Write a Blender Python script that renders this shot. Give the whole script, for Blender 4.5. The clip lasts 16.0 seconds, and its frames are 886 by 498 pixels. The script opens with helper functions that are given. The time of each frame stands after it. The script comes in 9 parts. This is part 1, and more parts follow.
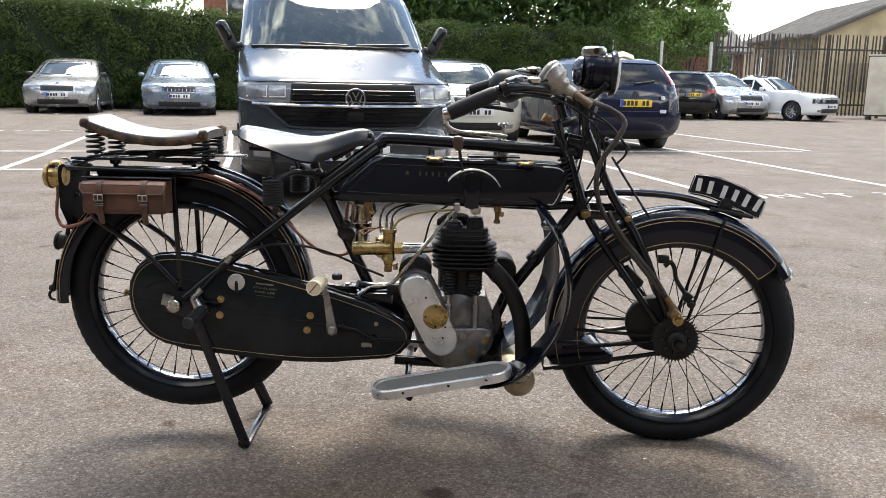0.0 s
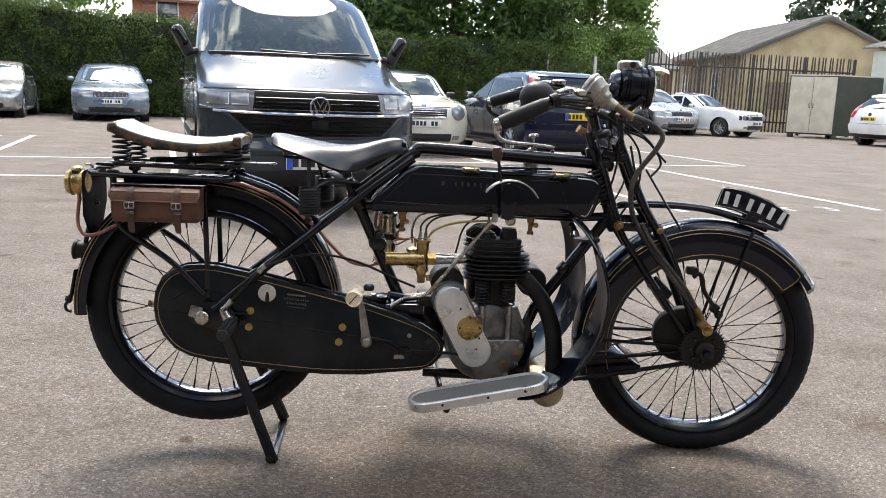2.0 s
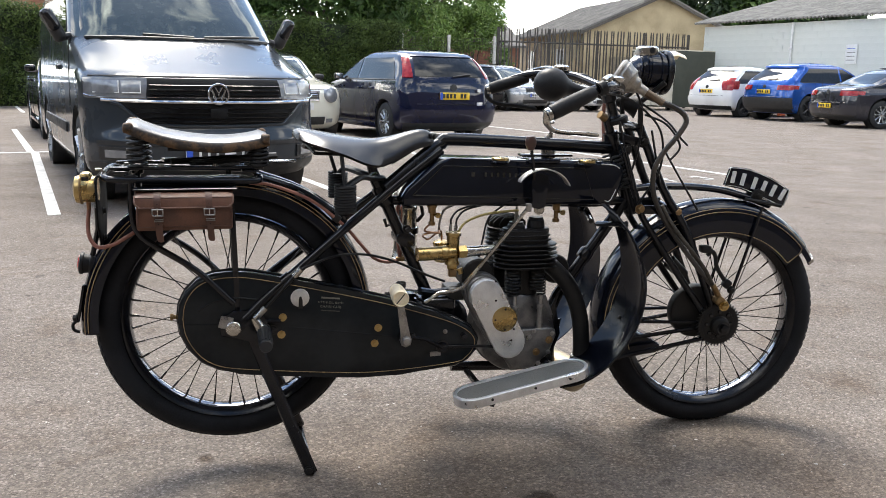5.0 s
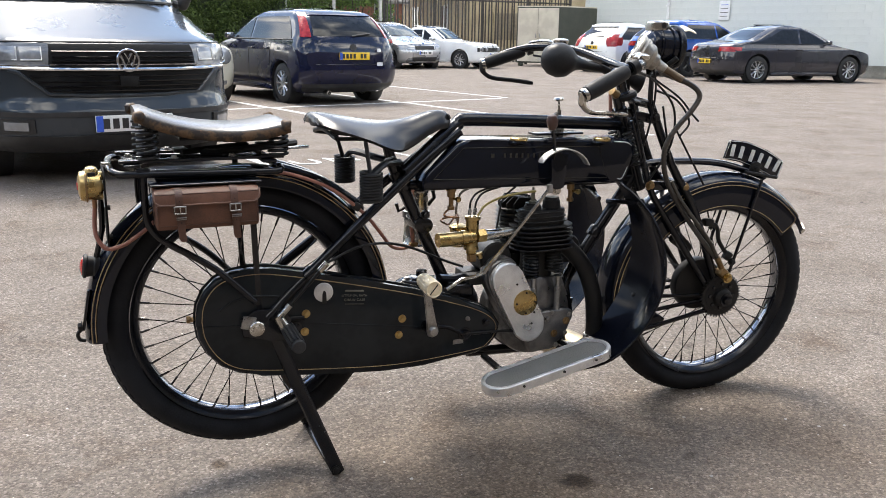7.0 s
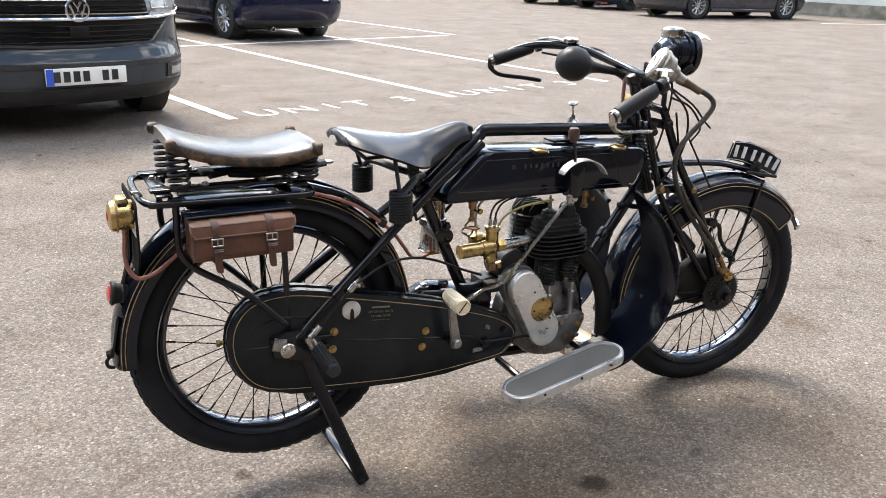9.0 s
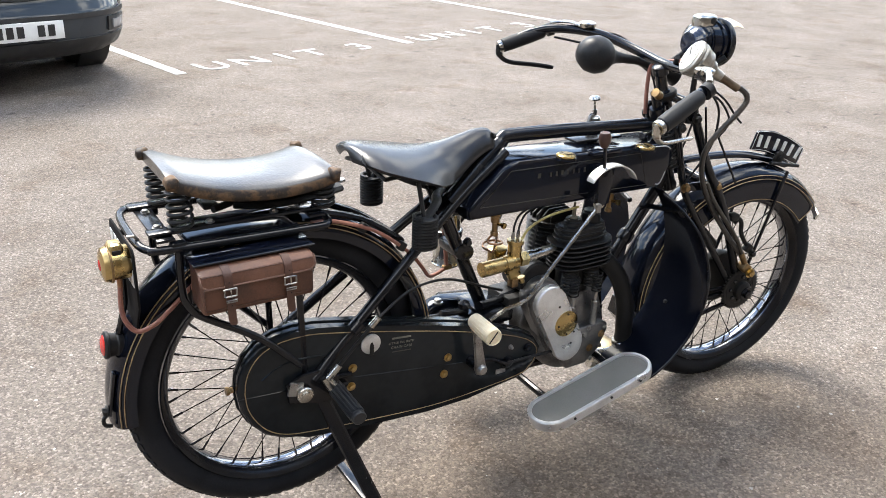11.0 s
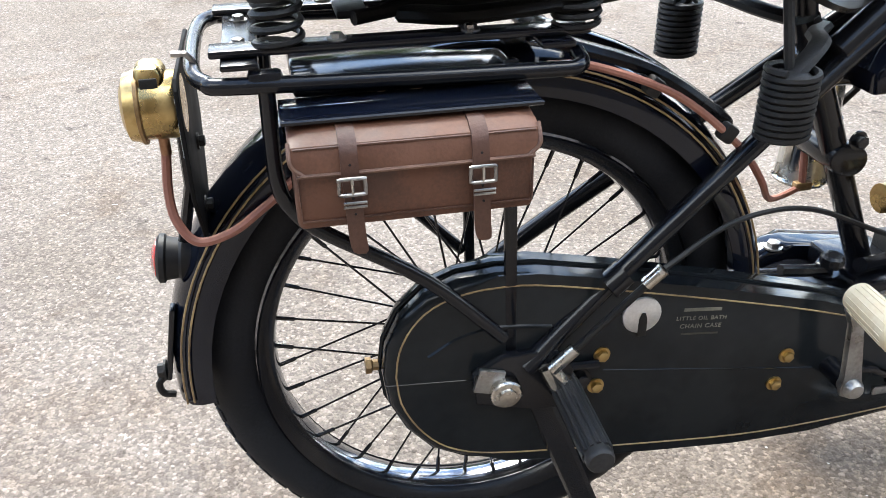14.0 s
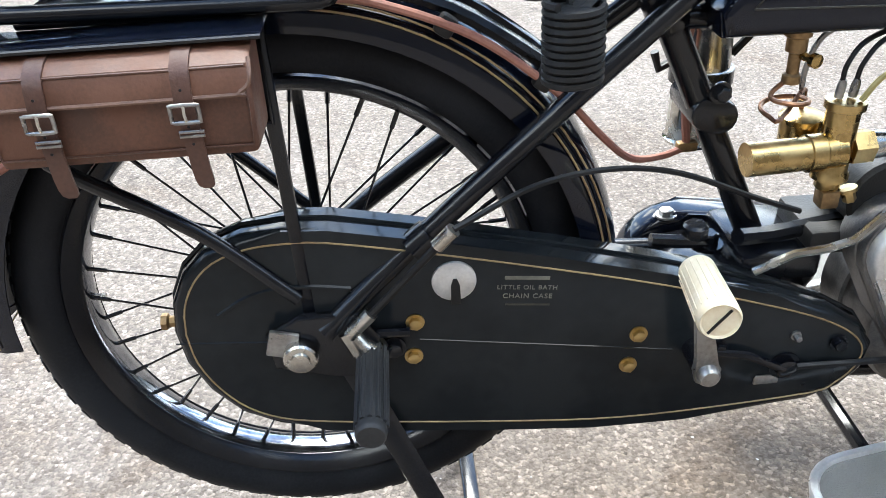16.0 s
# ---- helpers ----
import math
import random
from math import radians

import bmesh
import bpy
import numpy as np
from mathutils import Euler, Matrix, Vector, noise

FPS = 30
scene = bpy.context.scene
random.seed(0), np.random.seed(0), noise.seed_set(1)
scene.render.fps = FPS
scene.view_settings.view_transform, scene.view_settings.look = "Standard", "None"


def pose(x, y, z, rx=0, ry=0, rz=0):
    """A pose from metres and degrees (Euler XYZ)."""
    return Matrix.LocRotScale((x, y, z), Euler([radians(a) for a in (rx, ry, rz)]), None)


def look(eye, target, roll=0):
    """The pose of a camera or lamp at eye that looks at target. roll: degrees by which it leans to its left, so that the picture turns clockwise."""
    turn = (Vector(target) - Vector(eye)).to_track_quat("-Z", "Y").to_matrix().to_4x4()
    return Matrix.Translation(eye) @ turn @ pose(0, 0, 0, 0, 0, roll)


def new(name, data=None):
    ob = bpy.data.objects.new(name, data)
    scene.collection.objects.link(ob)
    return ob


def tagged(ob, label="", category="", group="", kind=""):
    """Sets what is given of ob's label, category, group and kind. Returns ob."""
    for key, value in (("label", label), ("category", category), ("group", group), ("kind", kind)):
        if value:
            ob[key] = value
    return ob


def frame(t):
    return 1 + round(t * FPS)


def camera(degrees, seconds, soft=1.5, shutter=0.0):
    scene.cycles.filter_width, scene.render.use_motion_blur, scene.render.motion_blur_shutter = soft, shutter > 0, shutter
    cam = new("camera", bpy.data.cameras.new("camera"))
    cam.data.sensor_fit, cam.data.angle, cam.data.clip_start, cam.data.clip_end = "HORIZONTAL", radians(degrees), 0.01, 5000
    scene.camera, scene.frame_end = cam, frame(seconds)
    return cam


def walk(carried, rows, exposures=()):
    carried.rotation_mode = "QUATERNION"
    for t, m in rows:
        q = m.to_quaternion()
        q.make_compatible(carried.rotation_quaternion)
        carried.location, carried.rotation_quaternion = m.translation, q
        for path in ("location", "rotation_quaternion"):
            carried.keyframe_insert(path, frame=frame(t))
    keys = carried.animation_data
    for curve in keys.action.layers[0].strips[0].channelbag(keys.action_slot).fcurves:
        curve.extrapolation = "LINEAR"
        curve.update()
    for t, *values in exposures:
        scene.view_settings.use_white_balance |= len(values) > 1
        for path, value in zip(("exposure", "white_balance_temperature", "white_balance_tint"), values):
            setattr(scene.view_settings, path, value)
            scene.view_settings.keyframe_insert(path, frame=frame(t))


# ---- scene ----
cam = camera(55.0, 16.0, soft=0.8)
# seconds, eye, target, roll
ROWS = [
    (0, (0.7200, -2.3800, 0.9770), (0.7274, -0.4174, 0.5920), 1.12),
    (0.5, (0.6453, -2.3845, 0.9774), (0.6837, -0.4192, 0.6086), 1.32),
    (1, (0.5799, -2.3903, 0.9763), (0.6561, -0.4235, 0.6213), 1.72),
    (1.5, (0.5127, -2.3974, 0.9761), (0.6371, -0.4321, 0.6267), 2.26),
    (2, (0.4435, -2.3556, 0.9666), (0.6179, -0.3952, 0.6112), 2.25),
    (2.5, (0.3529, -2.3041, 0.9703), (0.5901, -0.3545, 0.5923), 1.93),
    (3, (0.2817, -2.2820, 0.9741), (0.5841, -0.3441, 0.5829), 1.43),
    (5.5, (-0.0843, -2.1807, 0.9833), (0.4857, -0.3063, 0.5813), 0.68),
    (6, (-0.1612, -2.1198, 1.0038), (0.4648, -0.2720, 0.5638), 0.25),
    (6.5, (-0.2277, -2.0833, 1.0171), (0.4587, -0.2639, 0.5495), 0.57),
    (7, (-0.3005, -2.0358, 1.0259), (0.4659, -0.2532, 0.5413), 0.81),
    (7.5, (-0.3770, -1.9968, 1.0407), (0.4412, -0.2416, 0.5409), 0.85),
    (8, (-0.4510, -1.9689, 1.0977), (0.3998, -0.2383, 0.5675), 1.05),
    (10.5, (-0.4933, -1.6937, 1.3322), (0.4426, -0.1112, 0.5450), 2.35),
    (11, (-0.5183, -1.5954, 1.3404), (0.4627, -0.0423, 0.5495), 2.02),
    (11.5, (-0.5354, -1.4975, 1.3317), (0.5201, 0.0040, 0.5370), 1.88),
    (12, (-0.4882, -1.3864, 1.2891), (0.5776, 0.0876, 0.4575), 1.27),
    (12.5, (-0.3787, -1.2731, 1.2291), (0.5518, 0.2654, 0.3533), 0.88),
    (13, (-0.2959, -1.1809, 1.1322), (0.3662, 0.4685, 0.2150), -0.52),
    (13.5, (-0.2341, -1.0359, 1.0284), (0.1912, 0.6703, 0.0754), -1.67),
    (14, (-0.1802, -0.9238, 0.9754), (0.1706, 0.7822, -0.0076), -0.76),
    (14.5, (-0.1056, -0.9070, 0.9405), (0.1317, 0.8075, -0.0617), -0.93),
    (15, (-0.0209, -0.9128, 0.9246), (0.0856, 0.8006, -0.1015), -1.88),
    (15.5, (0.0614, -0.9204, 0.9219), (0.1414, 0.7865, -0.1174), -2.51),
    (16, (0.1461, -0.9190, 0.9178), (0.2251, 0.7930, -0.1131), -3.28),
]
walk(cam, [(t, look(eye, target, roll)) for t, eye, target, roll in ROWS],
     exposures=[(0.0, 1.22, 7150, 9), (5.5, 1.20, 7000, 9), (8.0, 1.46, 7150, 10), (11.0, 1.69, 6950, 8), (13.0, 1.92, 6850, 8), (15.0, 2.20, 6500, 4), (16.0, 2.23, 6400, 4)])

# ---- sky and sun ----
SUN_EL, SUN_AZ = 56.0, 5.0      # height, and degrees from +y towards -x
world = bpy.data.worlds.new("sky")
scene.world = world
world.use_nodes = True
wn, wl = world.node_tree.nodes, world.node_tree.links
wn.clear()
w_out = wn.new("ShaderNodeOutputWorld")
w_bg = wn.new("ShaderNodeBackground")
w_bg.inputs["Strength"].default_value = 0.15
w_sky = wn.new("ShaderNodeTexSky")
w_sky.sky_type = "NISHITA"
w_sky.sun_disc = False
w_sky.sun_elevation = radians(SUN_EL)
w_sky.sun_rotation = radians(-SUN_AZ)
w_sky.dust_density = 0.3
w_sky.ozone_density = 2.0
w_co = wn.new("ShaderNodeTexCoord")
w_sep = wn.new("ShaderNodeSeparateXYZ")
wl.new(w_co.outputs["Generated"], w_sep.inputs[0])
w_h = wn.new("ShaderNodeMath"); w_h.operation = "ADD"; w_h.inputs[1].default_value = 0.22
wl.new(w_sep.outputs["Z"], w_h.inputs[0])
w_max = wn.new("ShaderNodeMath"); w_max.operation = "MAXIMUM"; w_max.inputs[1].default_value = 0.05
wl.new(w_h.outputs[0], w_max.inputs[0])
w_dx = wn.new("ShaderNodeMath"); w_dx.operation = "DIVIDE"
w_dy = wn.new("ShaderNodeMath"); w_dy.operation = "DIVIDE"
wl.new(w_sep.outputs["X"], w_dx.inputs[0]); wl.new(w_max.outputs[0], w_dx.inputs[1])
wl.new(w_sep.outputs["Y"], w_dy.inputs[0]); wl.new(w_max.outputs[0], w_dy.inputs[1])
w_cmb = wn.new("ShaderNodeCombineXYZ")
wl.new(w_dx.outputs[0], w_cmb.inputs[0]); wl.new(w_dy.outputs[0], w_cmb.inputs[1])
w_noise = wn.new("ShaderNodeTexNoise")
w_off = wn.new("ShaderNodeVectorMath"); w_off.operation = "ADD"; w_off.inputs[1].default_value = (3.4, 1.7, 0.0)
wl.new(w_cmb.outputs[0], w_off.inputs[0])
w_noise.inputs["Scale"].default_value = 2.3
w_noise.inputs["Detail"].default_value = 9.0
w_noise.inputs["Roughness"].default_value = 0.58
w_noise.inputs["Distortion"].default_value = 0.3
wl.new(w_off.outputs[0], w_noise.inputs["Vector"])
w_ramp = wn.new("ShaderNodeValToRGB")
w_ramp.color_ramp.elements[0].position = 0.515
w_ramp.color_ramp.elements[1].position = 0.635
w_low = wn.new("ShaderNodeMapRange")           # clouds close up towards the horizon
w_low.inputs["From Min"].default_value, w_low.inputs["From Max"].default_value = 0.0, 0.38
w_low.inputs["To Min"].default_value, w_low.inputs["To Max"].default_value = 0.16, 0.0
wl.new(w_sep.outputs["Z"], w_low.inputs["Value"])
w_cov = wn.new("ShaderNodeMath"); w_cov.operation = "ADD"
wl.new(w_noise.outputs[0], w_cov.inputs[0]); wl.new(w_low.outputs[0], w_cov.inputs[1])
wl.new(w_cov.outputs[0], w_ramp.inputs[0])
w_grey = wn.new("ShaderNodeTexNoise")
w_grey.inputs["Scale"].default_value = 3.2
w_grey.inputs["Detail"].default_value = 6.0
wl.new(w_cmb.outputs[0], w_grey.inputs["Vector"])
w_ccol = wn.new("ShaderNodeValToRGB")
w_ccol.color_ramp.elements[0].position = 0.32
w_ccol.color_ramp.elements[0].color = (7.0, 7.4, 8.0, 1)
w_ccol.color_ramp.elements[1].position = 0.66
w_ccol.color_ramp.elements[1].color = (20.5, 20.5, 20.3, 1)
wl.new(w_grey.outputs[0], w_ccol.inputs[0])
w_mix = wn.new("ShaderNodeMix"); w_mix.data_type = "RGBA"
wl.new(w_ramp.outputs["Color"], w_mix.inputs[0])
wl.new(w_sky.outputs[0], w_mix.inputs[6])
wl.new(w_ccol.outputs["Color"], w_mix.inputs[7])
wl.new(w_mix.outputs[2], w_bg.inputs["Color"])
wl.new(w_bg.outputs[0], w_out.inputs["Surface"])

sun = new("sun", bpy.data.lights.new("sun", "SUN"))
sun.data.energy = 2.45
sun.data.angle = radians(30.0)
sun.data.color = (1.0, 0.97, 0.93)
_el, _az = radians(SUN_EL), radians(SUN_AZ)
sun.matrix_world = look((0, 0, 30), (0 + 10 * math.cos(_el) * math.sin(_az), -10 * math.cos(_el) * math.cos(_az), 30 - 10 * math.sin(_el)))


# ---- materials ----
def surf(name, col, col2=None, rough=0.45, metal=0.0, scale=14.0, fine=220.0, bump=0.08, coat=0.0, rvar=0.15, spec=0.5, sharp=0.5, dist=0.002):
    """A surface with broad stains, fine grain and uneven gloss, sized in metres."""
    m = bpy.data.materials.new(name)
    m.use_nodes = True
    n, l = m.node_tree.nodes, m.node_tree.links
    b = n["Principled BSDF"]
    co = n.new("ShaderNodeTexCoord")
    big = n.new("ShaderNodeTexNoise"); big.inputs["Scale"].default_value = scale; big.inputs["Detail"].default_value = 5
    small = n.new("ShaderNodeTexNoise"); small.inputs["Scale"].default_value = fine; small.inputs["Detail"].default_value = 3
    l.new(co.outputs["Object"], big.inputs["Vector"]); l.new(co.outputs["Object"], small.inputs["Vector"])
    add = n.new("ShaderNodeMath"); add.operation = "MULTIPLY_ADD"; add.inputs[1].default_value = 0.35
    l.new(small.outputs[0], add.inputs[0]); l.new(big.outputs[0], add.inputs[2])
    ramp = n.new("ShaderNodeValToRGB")
    ramp.color_ramp.elements[0].position = 0.68 - 0.25 * sharp
    ramp.color_ramp.elements[1].position = 0.68 + 0.25 * sharp
    c2 = col2 or tuple(min(1.0, c * 1.35 + 0.004) for c in col)
    ramp.color_ramp.elements[0].color = (*col, 1); ramp.color_ramp.elements[1].color = (*c2, 1)
    l.new(add.outputs[0], ramp.inputs[0]); l.new(ramp.outputs[0], b.inputs["Base Color"])
    mr = n.new("ShaderNodeMapRange")
    mr.inputs["To Min"].default_value = max(0.02, rough - rvar); mr.inputs["To Max"].default_value = min(1.0, rough + rvar)
    mr.inputs["From Min"].default_value = 0.3; mr.inputs["From Max"].default_value = 0.7
    l.new(big.outputs[0], mr.inputs["Value"]); l.new(mr.outputs[0], b.inputs["Roughness"])
    b.inputs["Metallic"].default_value = metal
    b.inputs["Specular IOR Level"].default_value = spec
    b.inputs["Coat Weight"].default_value = coat
    b.inputs["Coat Roughness"].default_value = 0.05
    if bump:
        bp = n.new("ShaderNodeBump"); bp.inputs["Strength"].default_value = bump; bp.inputs["Distance"].default_value = dist
        l.new(small.outputs[0], bp.inputs["Height"]); l.new(bp.outputs[0], b.inputs["Normal"])
    return m


def glass(name, col, rough=0.02, alpha=1.0):
    m = bpy.data.materials.new(name)
    m.use_nodes = True
    b = m.node_tree.nodes["Principled BSDF"]
    b.inputs["Base Color"].default_value = (*col, 1)
    b.inputs["Roughness"].default_value = rough
    b.inputs["IOR"].default_value = 1.5
    b.inputs["Transmission Weight"].default_value = alpha
    return m


ENAMEL = surf("black_enamel", (0.0035, 0.0050, 0.0105), (0.006, 0.0078, 0.0135), rough=0.11, rvar=0.06, coat=0.0, spec=0.36, bump=0.015, scale=9, fine=90)
SHIELD = surf("leg_shield_enamel", (0.0035, 0.0045, 0.0085), (0.006, 0.007, 0.011), rough=0.13, rvar=0.05, spec=0.07, bump=0.015, scale=9, fine=90)
PLATEBLACK = surf("matt_black_plate", (0.006, 0.006, 0.007), (0.012, 0.012, 0.012), rough=0.7, bump=0.05, spec=0.08)
CASE = surf("chain_case_enamel", (0.0085, 0.0106, 0.0125), (0.0140, 0.0162, 0.0180), rough=0.14, rvar=0.05, coat=0.0, spec=0.21, bump=0.02, scale=11, fine=60)
TUBE = surf("frame_enamel", (0.0045, 0.0052, 0.0078), (0.009, 0.0098, 0.0118), rough=0.2, rvar=0.08, coat=0.0, spec=0.4, bump=0.02)
RUBBER = surf("tyre_rubber", (0.0075, 0.0085, 0.011), (0.016, 0.017, 0.020), rough=0.7, rvar=0.12, bump=0.15, fine=300, spec=0.2)
SOFT = surf("black_rubber", (0.006, 0.006, 0.007), (0.014, 0.014, 0.015), rough=0.5, bump=0.06, spec=0.3)
PEGRUB = surf("grey_rubber", (0.022, 0.022, 0.023), (0.04, 0.04, 0.04), rough=0.6, bump=0.1, spec=0.35)
IRON = surf("black_cast_iron", (0.008, 0.008, 0.0085), (0.017, 0.016, 0.015), spec=0.3, rough=0.5, rvar=0.12, bump=0.3, fine=400)
ALLOY = surf("grey_cast_aluminium", (0.14, 0.14, 0.145), (0.26, 0.255, 0.25), rough=0.42, metal=0.85, bump=0.2, fine=500, scale=30)
POLISH = surf("polished_aluminium", (0.62, 0.62, 0.61), (0.78, 0.78, 0.77), rough=0.36, metal=0.75, bump=0.05, fine=300, scale=25)
NICKEL = surf("worn_nickel", (0.42, 0.40, 0.36), (0.62, 0.60, 0.55), rough=0.24, metal=1.0, bump=0.05, scale=35)
BRASS = surf("brass", (0.38, 0.265, 0.105), (0.54, 0.395, 0.18), rough=0.28, metal=1.0, bump=0.05, scale=35)
BRASSDULL = surf("dull_brass", (0.20, 0.125, 0.06), (0.34, 0.225, 0.11), rough=0.45, metal=0.8, bump=0.1, scale=45)
COPPER = surf("aged_copper", (0.25, 0.12, 0.07), (0.38, 0.22, 0.13), rough=0.4, metal=0.9, scale=50)
STEEL = surf("dull_steel", (0.26, 0.25, 0.24), (0.42, 0.41, 0.39), rough=0.36, metal=0.9, scale=40)
CABLEGREY = surf("ribbed_cable", (0.05, 0.045, 0.037), (0.10, 0.09, 0.075), rough=0.5, metal=0.5, bump=0.1, scale=60)
LEATHER = surf("black_saddle_leather", (0.008, 0.008, 0.009), (0.016, 0.015, 0.015), rough=0.5, rvar=0.06, bump=0.06, fine=420, scale=18, spec=0.1)
PILLION = surf("worn_black_leather", (0.011, 0.0105, 0.011), (0.050, 0.040, 0.032), rough=0.45, rvar=0.16, bump=0.25, fine=240, scale=11, spec=0.4, sharp=0.75, dist=0.003)
EDGE = surf("scuffed_leather_edge", (0.028, 0.019, 0.013), (0.125, 0.072, 0.036), rough=0.7, bump=0.5, fine=160, scale=38, sharp=0.3)
LIDTAN = surf("tan_lid_leather", (0.105, 0.044, 0.025), (0.155, 0.068, 0.039), rough=0.5, bump=0.12, fine=320, scale=22)
for _m, _c, _r in ((LEATHER, 0.85, 0.25), (PILLION, 0.85, 0.27)):
    _m.node_tree.nodes["Principled BSDF"].inputs["Coat Weight"].default_value = _c
    _m.node_tree.nodes["Principled BSDF"].inputs["Coat Roughness"].default_value = _r
TAN = surf("brown_bag_leather", (0.075, 0.032, 0.020), (0.135, 0.058, 0.034), rough=0.5, bump=0.25, fine=320, scale=22)
PIPING = surf("piping_leather", (0.14, 0.072, 0.048), (0.21, 0.115, 0.078), rough=0.55, bump=0.15, fine=320)
STRAP = surf("dark_brown_strap_leather", (0.065, 0.028, 0.018), (0.10, 0.046, 0.030), rough=0.48, bump=0.2, fine=320)
IVORY = surf("ivory_celluloid", (0.76, 0.62, 0.40), (0.84, 0.73, 0.53), rough=0.42, bump=0.05, scale=40)
HOSE = surf("red_rubber_hose", (0.26, 0.105, 0.075), (0.36, 0.16, 0.115), rough=0.6, bump=0.1)
GOLD = surf("gold_lining", (0.22, 0.14, 0.065), (0.36, 0.25, 0.12), rough=0.5, bump=0)
FAINT = surf("faded_gold_transfer", (0.024, 0.022, 0.017), (0.05, 0.045, 0.033), rough=0.5, bump=0)
PALE = surf("pale_transfer", (0.12, 0.115, 0.09), (0.20, 0.19, 0.15), rough=0.5, bump=0)
WHITE = surf("white_paint", (0.72, 0.72, 0.70), (0.82, 0.82, 0.80), rough=0.4, bump=0.03)
REDGLASS = surf("red_lens", (0.45, 0.015, 0.012), (0.60, 0.03, 0.025), rough=0.12, coat=0.8, bump=0.0)
RIM = surf("plated_rim", (0.15, 0.155, 0.17), (0.27, 0.275, 0.29), rough=0.11, rvar=0.06, metal=1.0, bump=0.03, scale=25)
MATTING = surf("rubber_mat", (0.17, 0.165, 0.145), (0.21, 0.20, 0.18), rough=0.85, bump=0.8, fine=600, scale=12, dist=0.004)
DIAL = surf("dial_face", (0.55, 0.55, 0.50), (0.68, 0.67, 0.62), rough=0.25, coat=1.0, bump=0)
BLUEPLATE = surf("bright_plated_bar", (0.50, 0.53, 0.56), (0.66, 0.68, 0.70), rough=0.25, metal=0.9, bump=0.03)

# ---- building blocks ----
OFF = Vector((0, 0, 0))


def part(name, bm, material, parent=None, label="", m=None, angle=38.0):
    """Links a bmesh as one mesh object, under its thing when a parent is given."""
    if m is not None:
        bm.transform(m)
    if OFF.length:
        bm.transform(Matrix.Translation(-OFF))
    bmesh.ops.recalc_face_normals(bm, faces=bm.faces)
    me = bpy.data.meshes.new(name)
    bm.to_mesh(me)
    bm.free()
    for p in me.polygons:
        p.use_smooth = True
    me.set_sharp_from_angle(angle=radians(angle))
    me.materials.append(material)
    ob = new(name, me)
    if parent is not None:
        ob.parent = parent
    if label:
        ob["label"] = label
    return ob


def again(ob, m, parent=None):
    """Another piece on the same mesh, under the same parent, at the local pose m."""
    o = new(ob.name.split(".")[0], ob.data)
    o.parent = parent or ob.parent
    o.matrix_local = m
    if "label" in ob:
        o["label"] = ob["label"]
    return o


def thing(name, at, label, category, group="", kind=""):
    o = new(name)
    o.empty_display_size = 0.1
    o.location = at
    return tagged(o, label, category, group, kind)


def curve(pts, n=6):
    """A smooth line through the points."""
    p = [Vector(q) for q in pts]
    p = [2 * p[0] - p[1]] + p + [2 * p[-1] - p[-2]]
    out = []
    for i in range(1, len(p) - 2):
        a, b, c, d = p[i - 1:i + 3]
        for k in range(n):
            t = k / n
            out.append(0.5 * (2 * b + (c - a) * t + (2 * a - 5 * b + 4 * c - d) * t * t + (3 * b - a - 3 * c + d) * t ** 3))
    out.append(p[-2])
    return out


def tube(pts, r, seg=10, bm=None, closed=False, flat=1.0):
    """A round bar along pts; r is one radius or one for each point; flat squeezes it sideways."""
    bm = bm or bmesh.new()
    p = [Vector(q) for q in pts]
    rr = r if isinstance(r, (list, tuple)) else [r] * len(p)
    n = len(p)
    up = None
    rings = []
    for i in range(n):
        a = p[i - 1] if (i > 0 or closed) else p[i]
        b = p[(i + 1) % n] if (i < n - 1 or closed) else p[i]
        d = (b - a).normalized()
        if up is None:
            up = d.orthogonal().normalized() if abs(d.z) > 0.95 else (Vector((0, 0, 1)) - d * d.z).normalized()
        up = (up - d * up.dot(d)).normalized()
        side = d.cross(up)
        rings.append([bm.verts.new(p[i] + (up * math.cos(2 * math.pi * k / seg) + side * (flat * math.sin(2 * math.pi * k / seg))) * rr[i]) for k in range(seg)])
    for i in range(n if closed else n - 1):
        q, s = rings[i], rings[(i + 1) % n]
        for k in range(seg):
            bm.faces.new((q[k], q[(k + 1) % seg], s[(k + 1) % seg], s[k]))
    if not closed:
        bm.faces.new(rings[0][::-1]); bm.faces.new(rings[-1])
    return bm


def lathe(prof, at, axis, seg=28, bm=None, closed=False):
    """Turns the outline of (radius, height) pairs round an axis through at."""
    bm = bm or bmesh.new()
    d = Vector(axis).normalized()
    a = d.orthogonal().normalized()
    b = d.cross(a)
    rings = []
    for r, h in prof:
        c = Vector(at) + d * h
        if r < 1e-6:
            rings.append([bm.verts.new(c)])
        else:
            rings.append([bm.verts.new(c + (a * math.cos(2 * math.pi * k / seg) + b * math.sin(2 * math.pi * k / seg)) * r) for k in range(seg)])
    last = len(rings) if closed else len(rings) - 1
    for i in range(last):
        q, s = rings[i], rings[(i + 1) % len(rings)]
        for k in range(seg):
            e = (k + 1) % seg
            if len(q) == 1 and len(s) == 1:
                continue
            if len(q) == 1:
                bm.faces.new((q[0], s[e], s[k]))
            elif len(s) == 1:
                bm.faces.new((q[k], q[e], s[0]))
            else:
                bm.faces.new((q[k], q[e], s[e], s[k]))
    if not closed:
        for ring, rev in ((rings[0], True), (rings[-1], False)):
            if len(ring) > 1:
                bm.faces.new(ring[::-1] if rev else ring)
    return bm


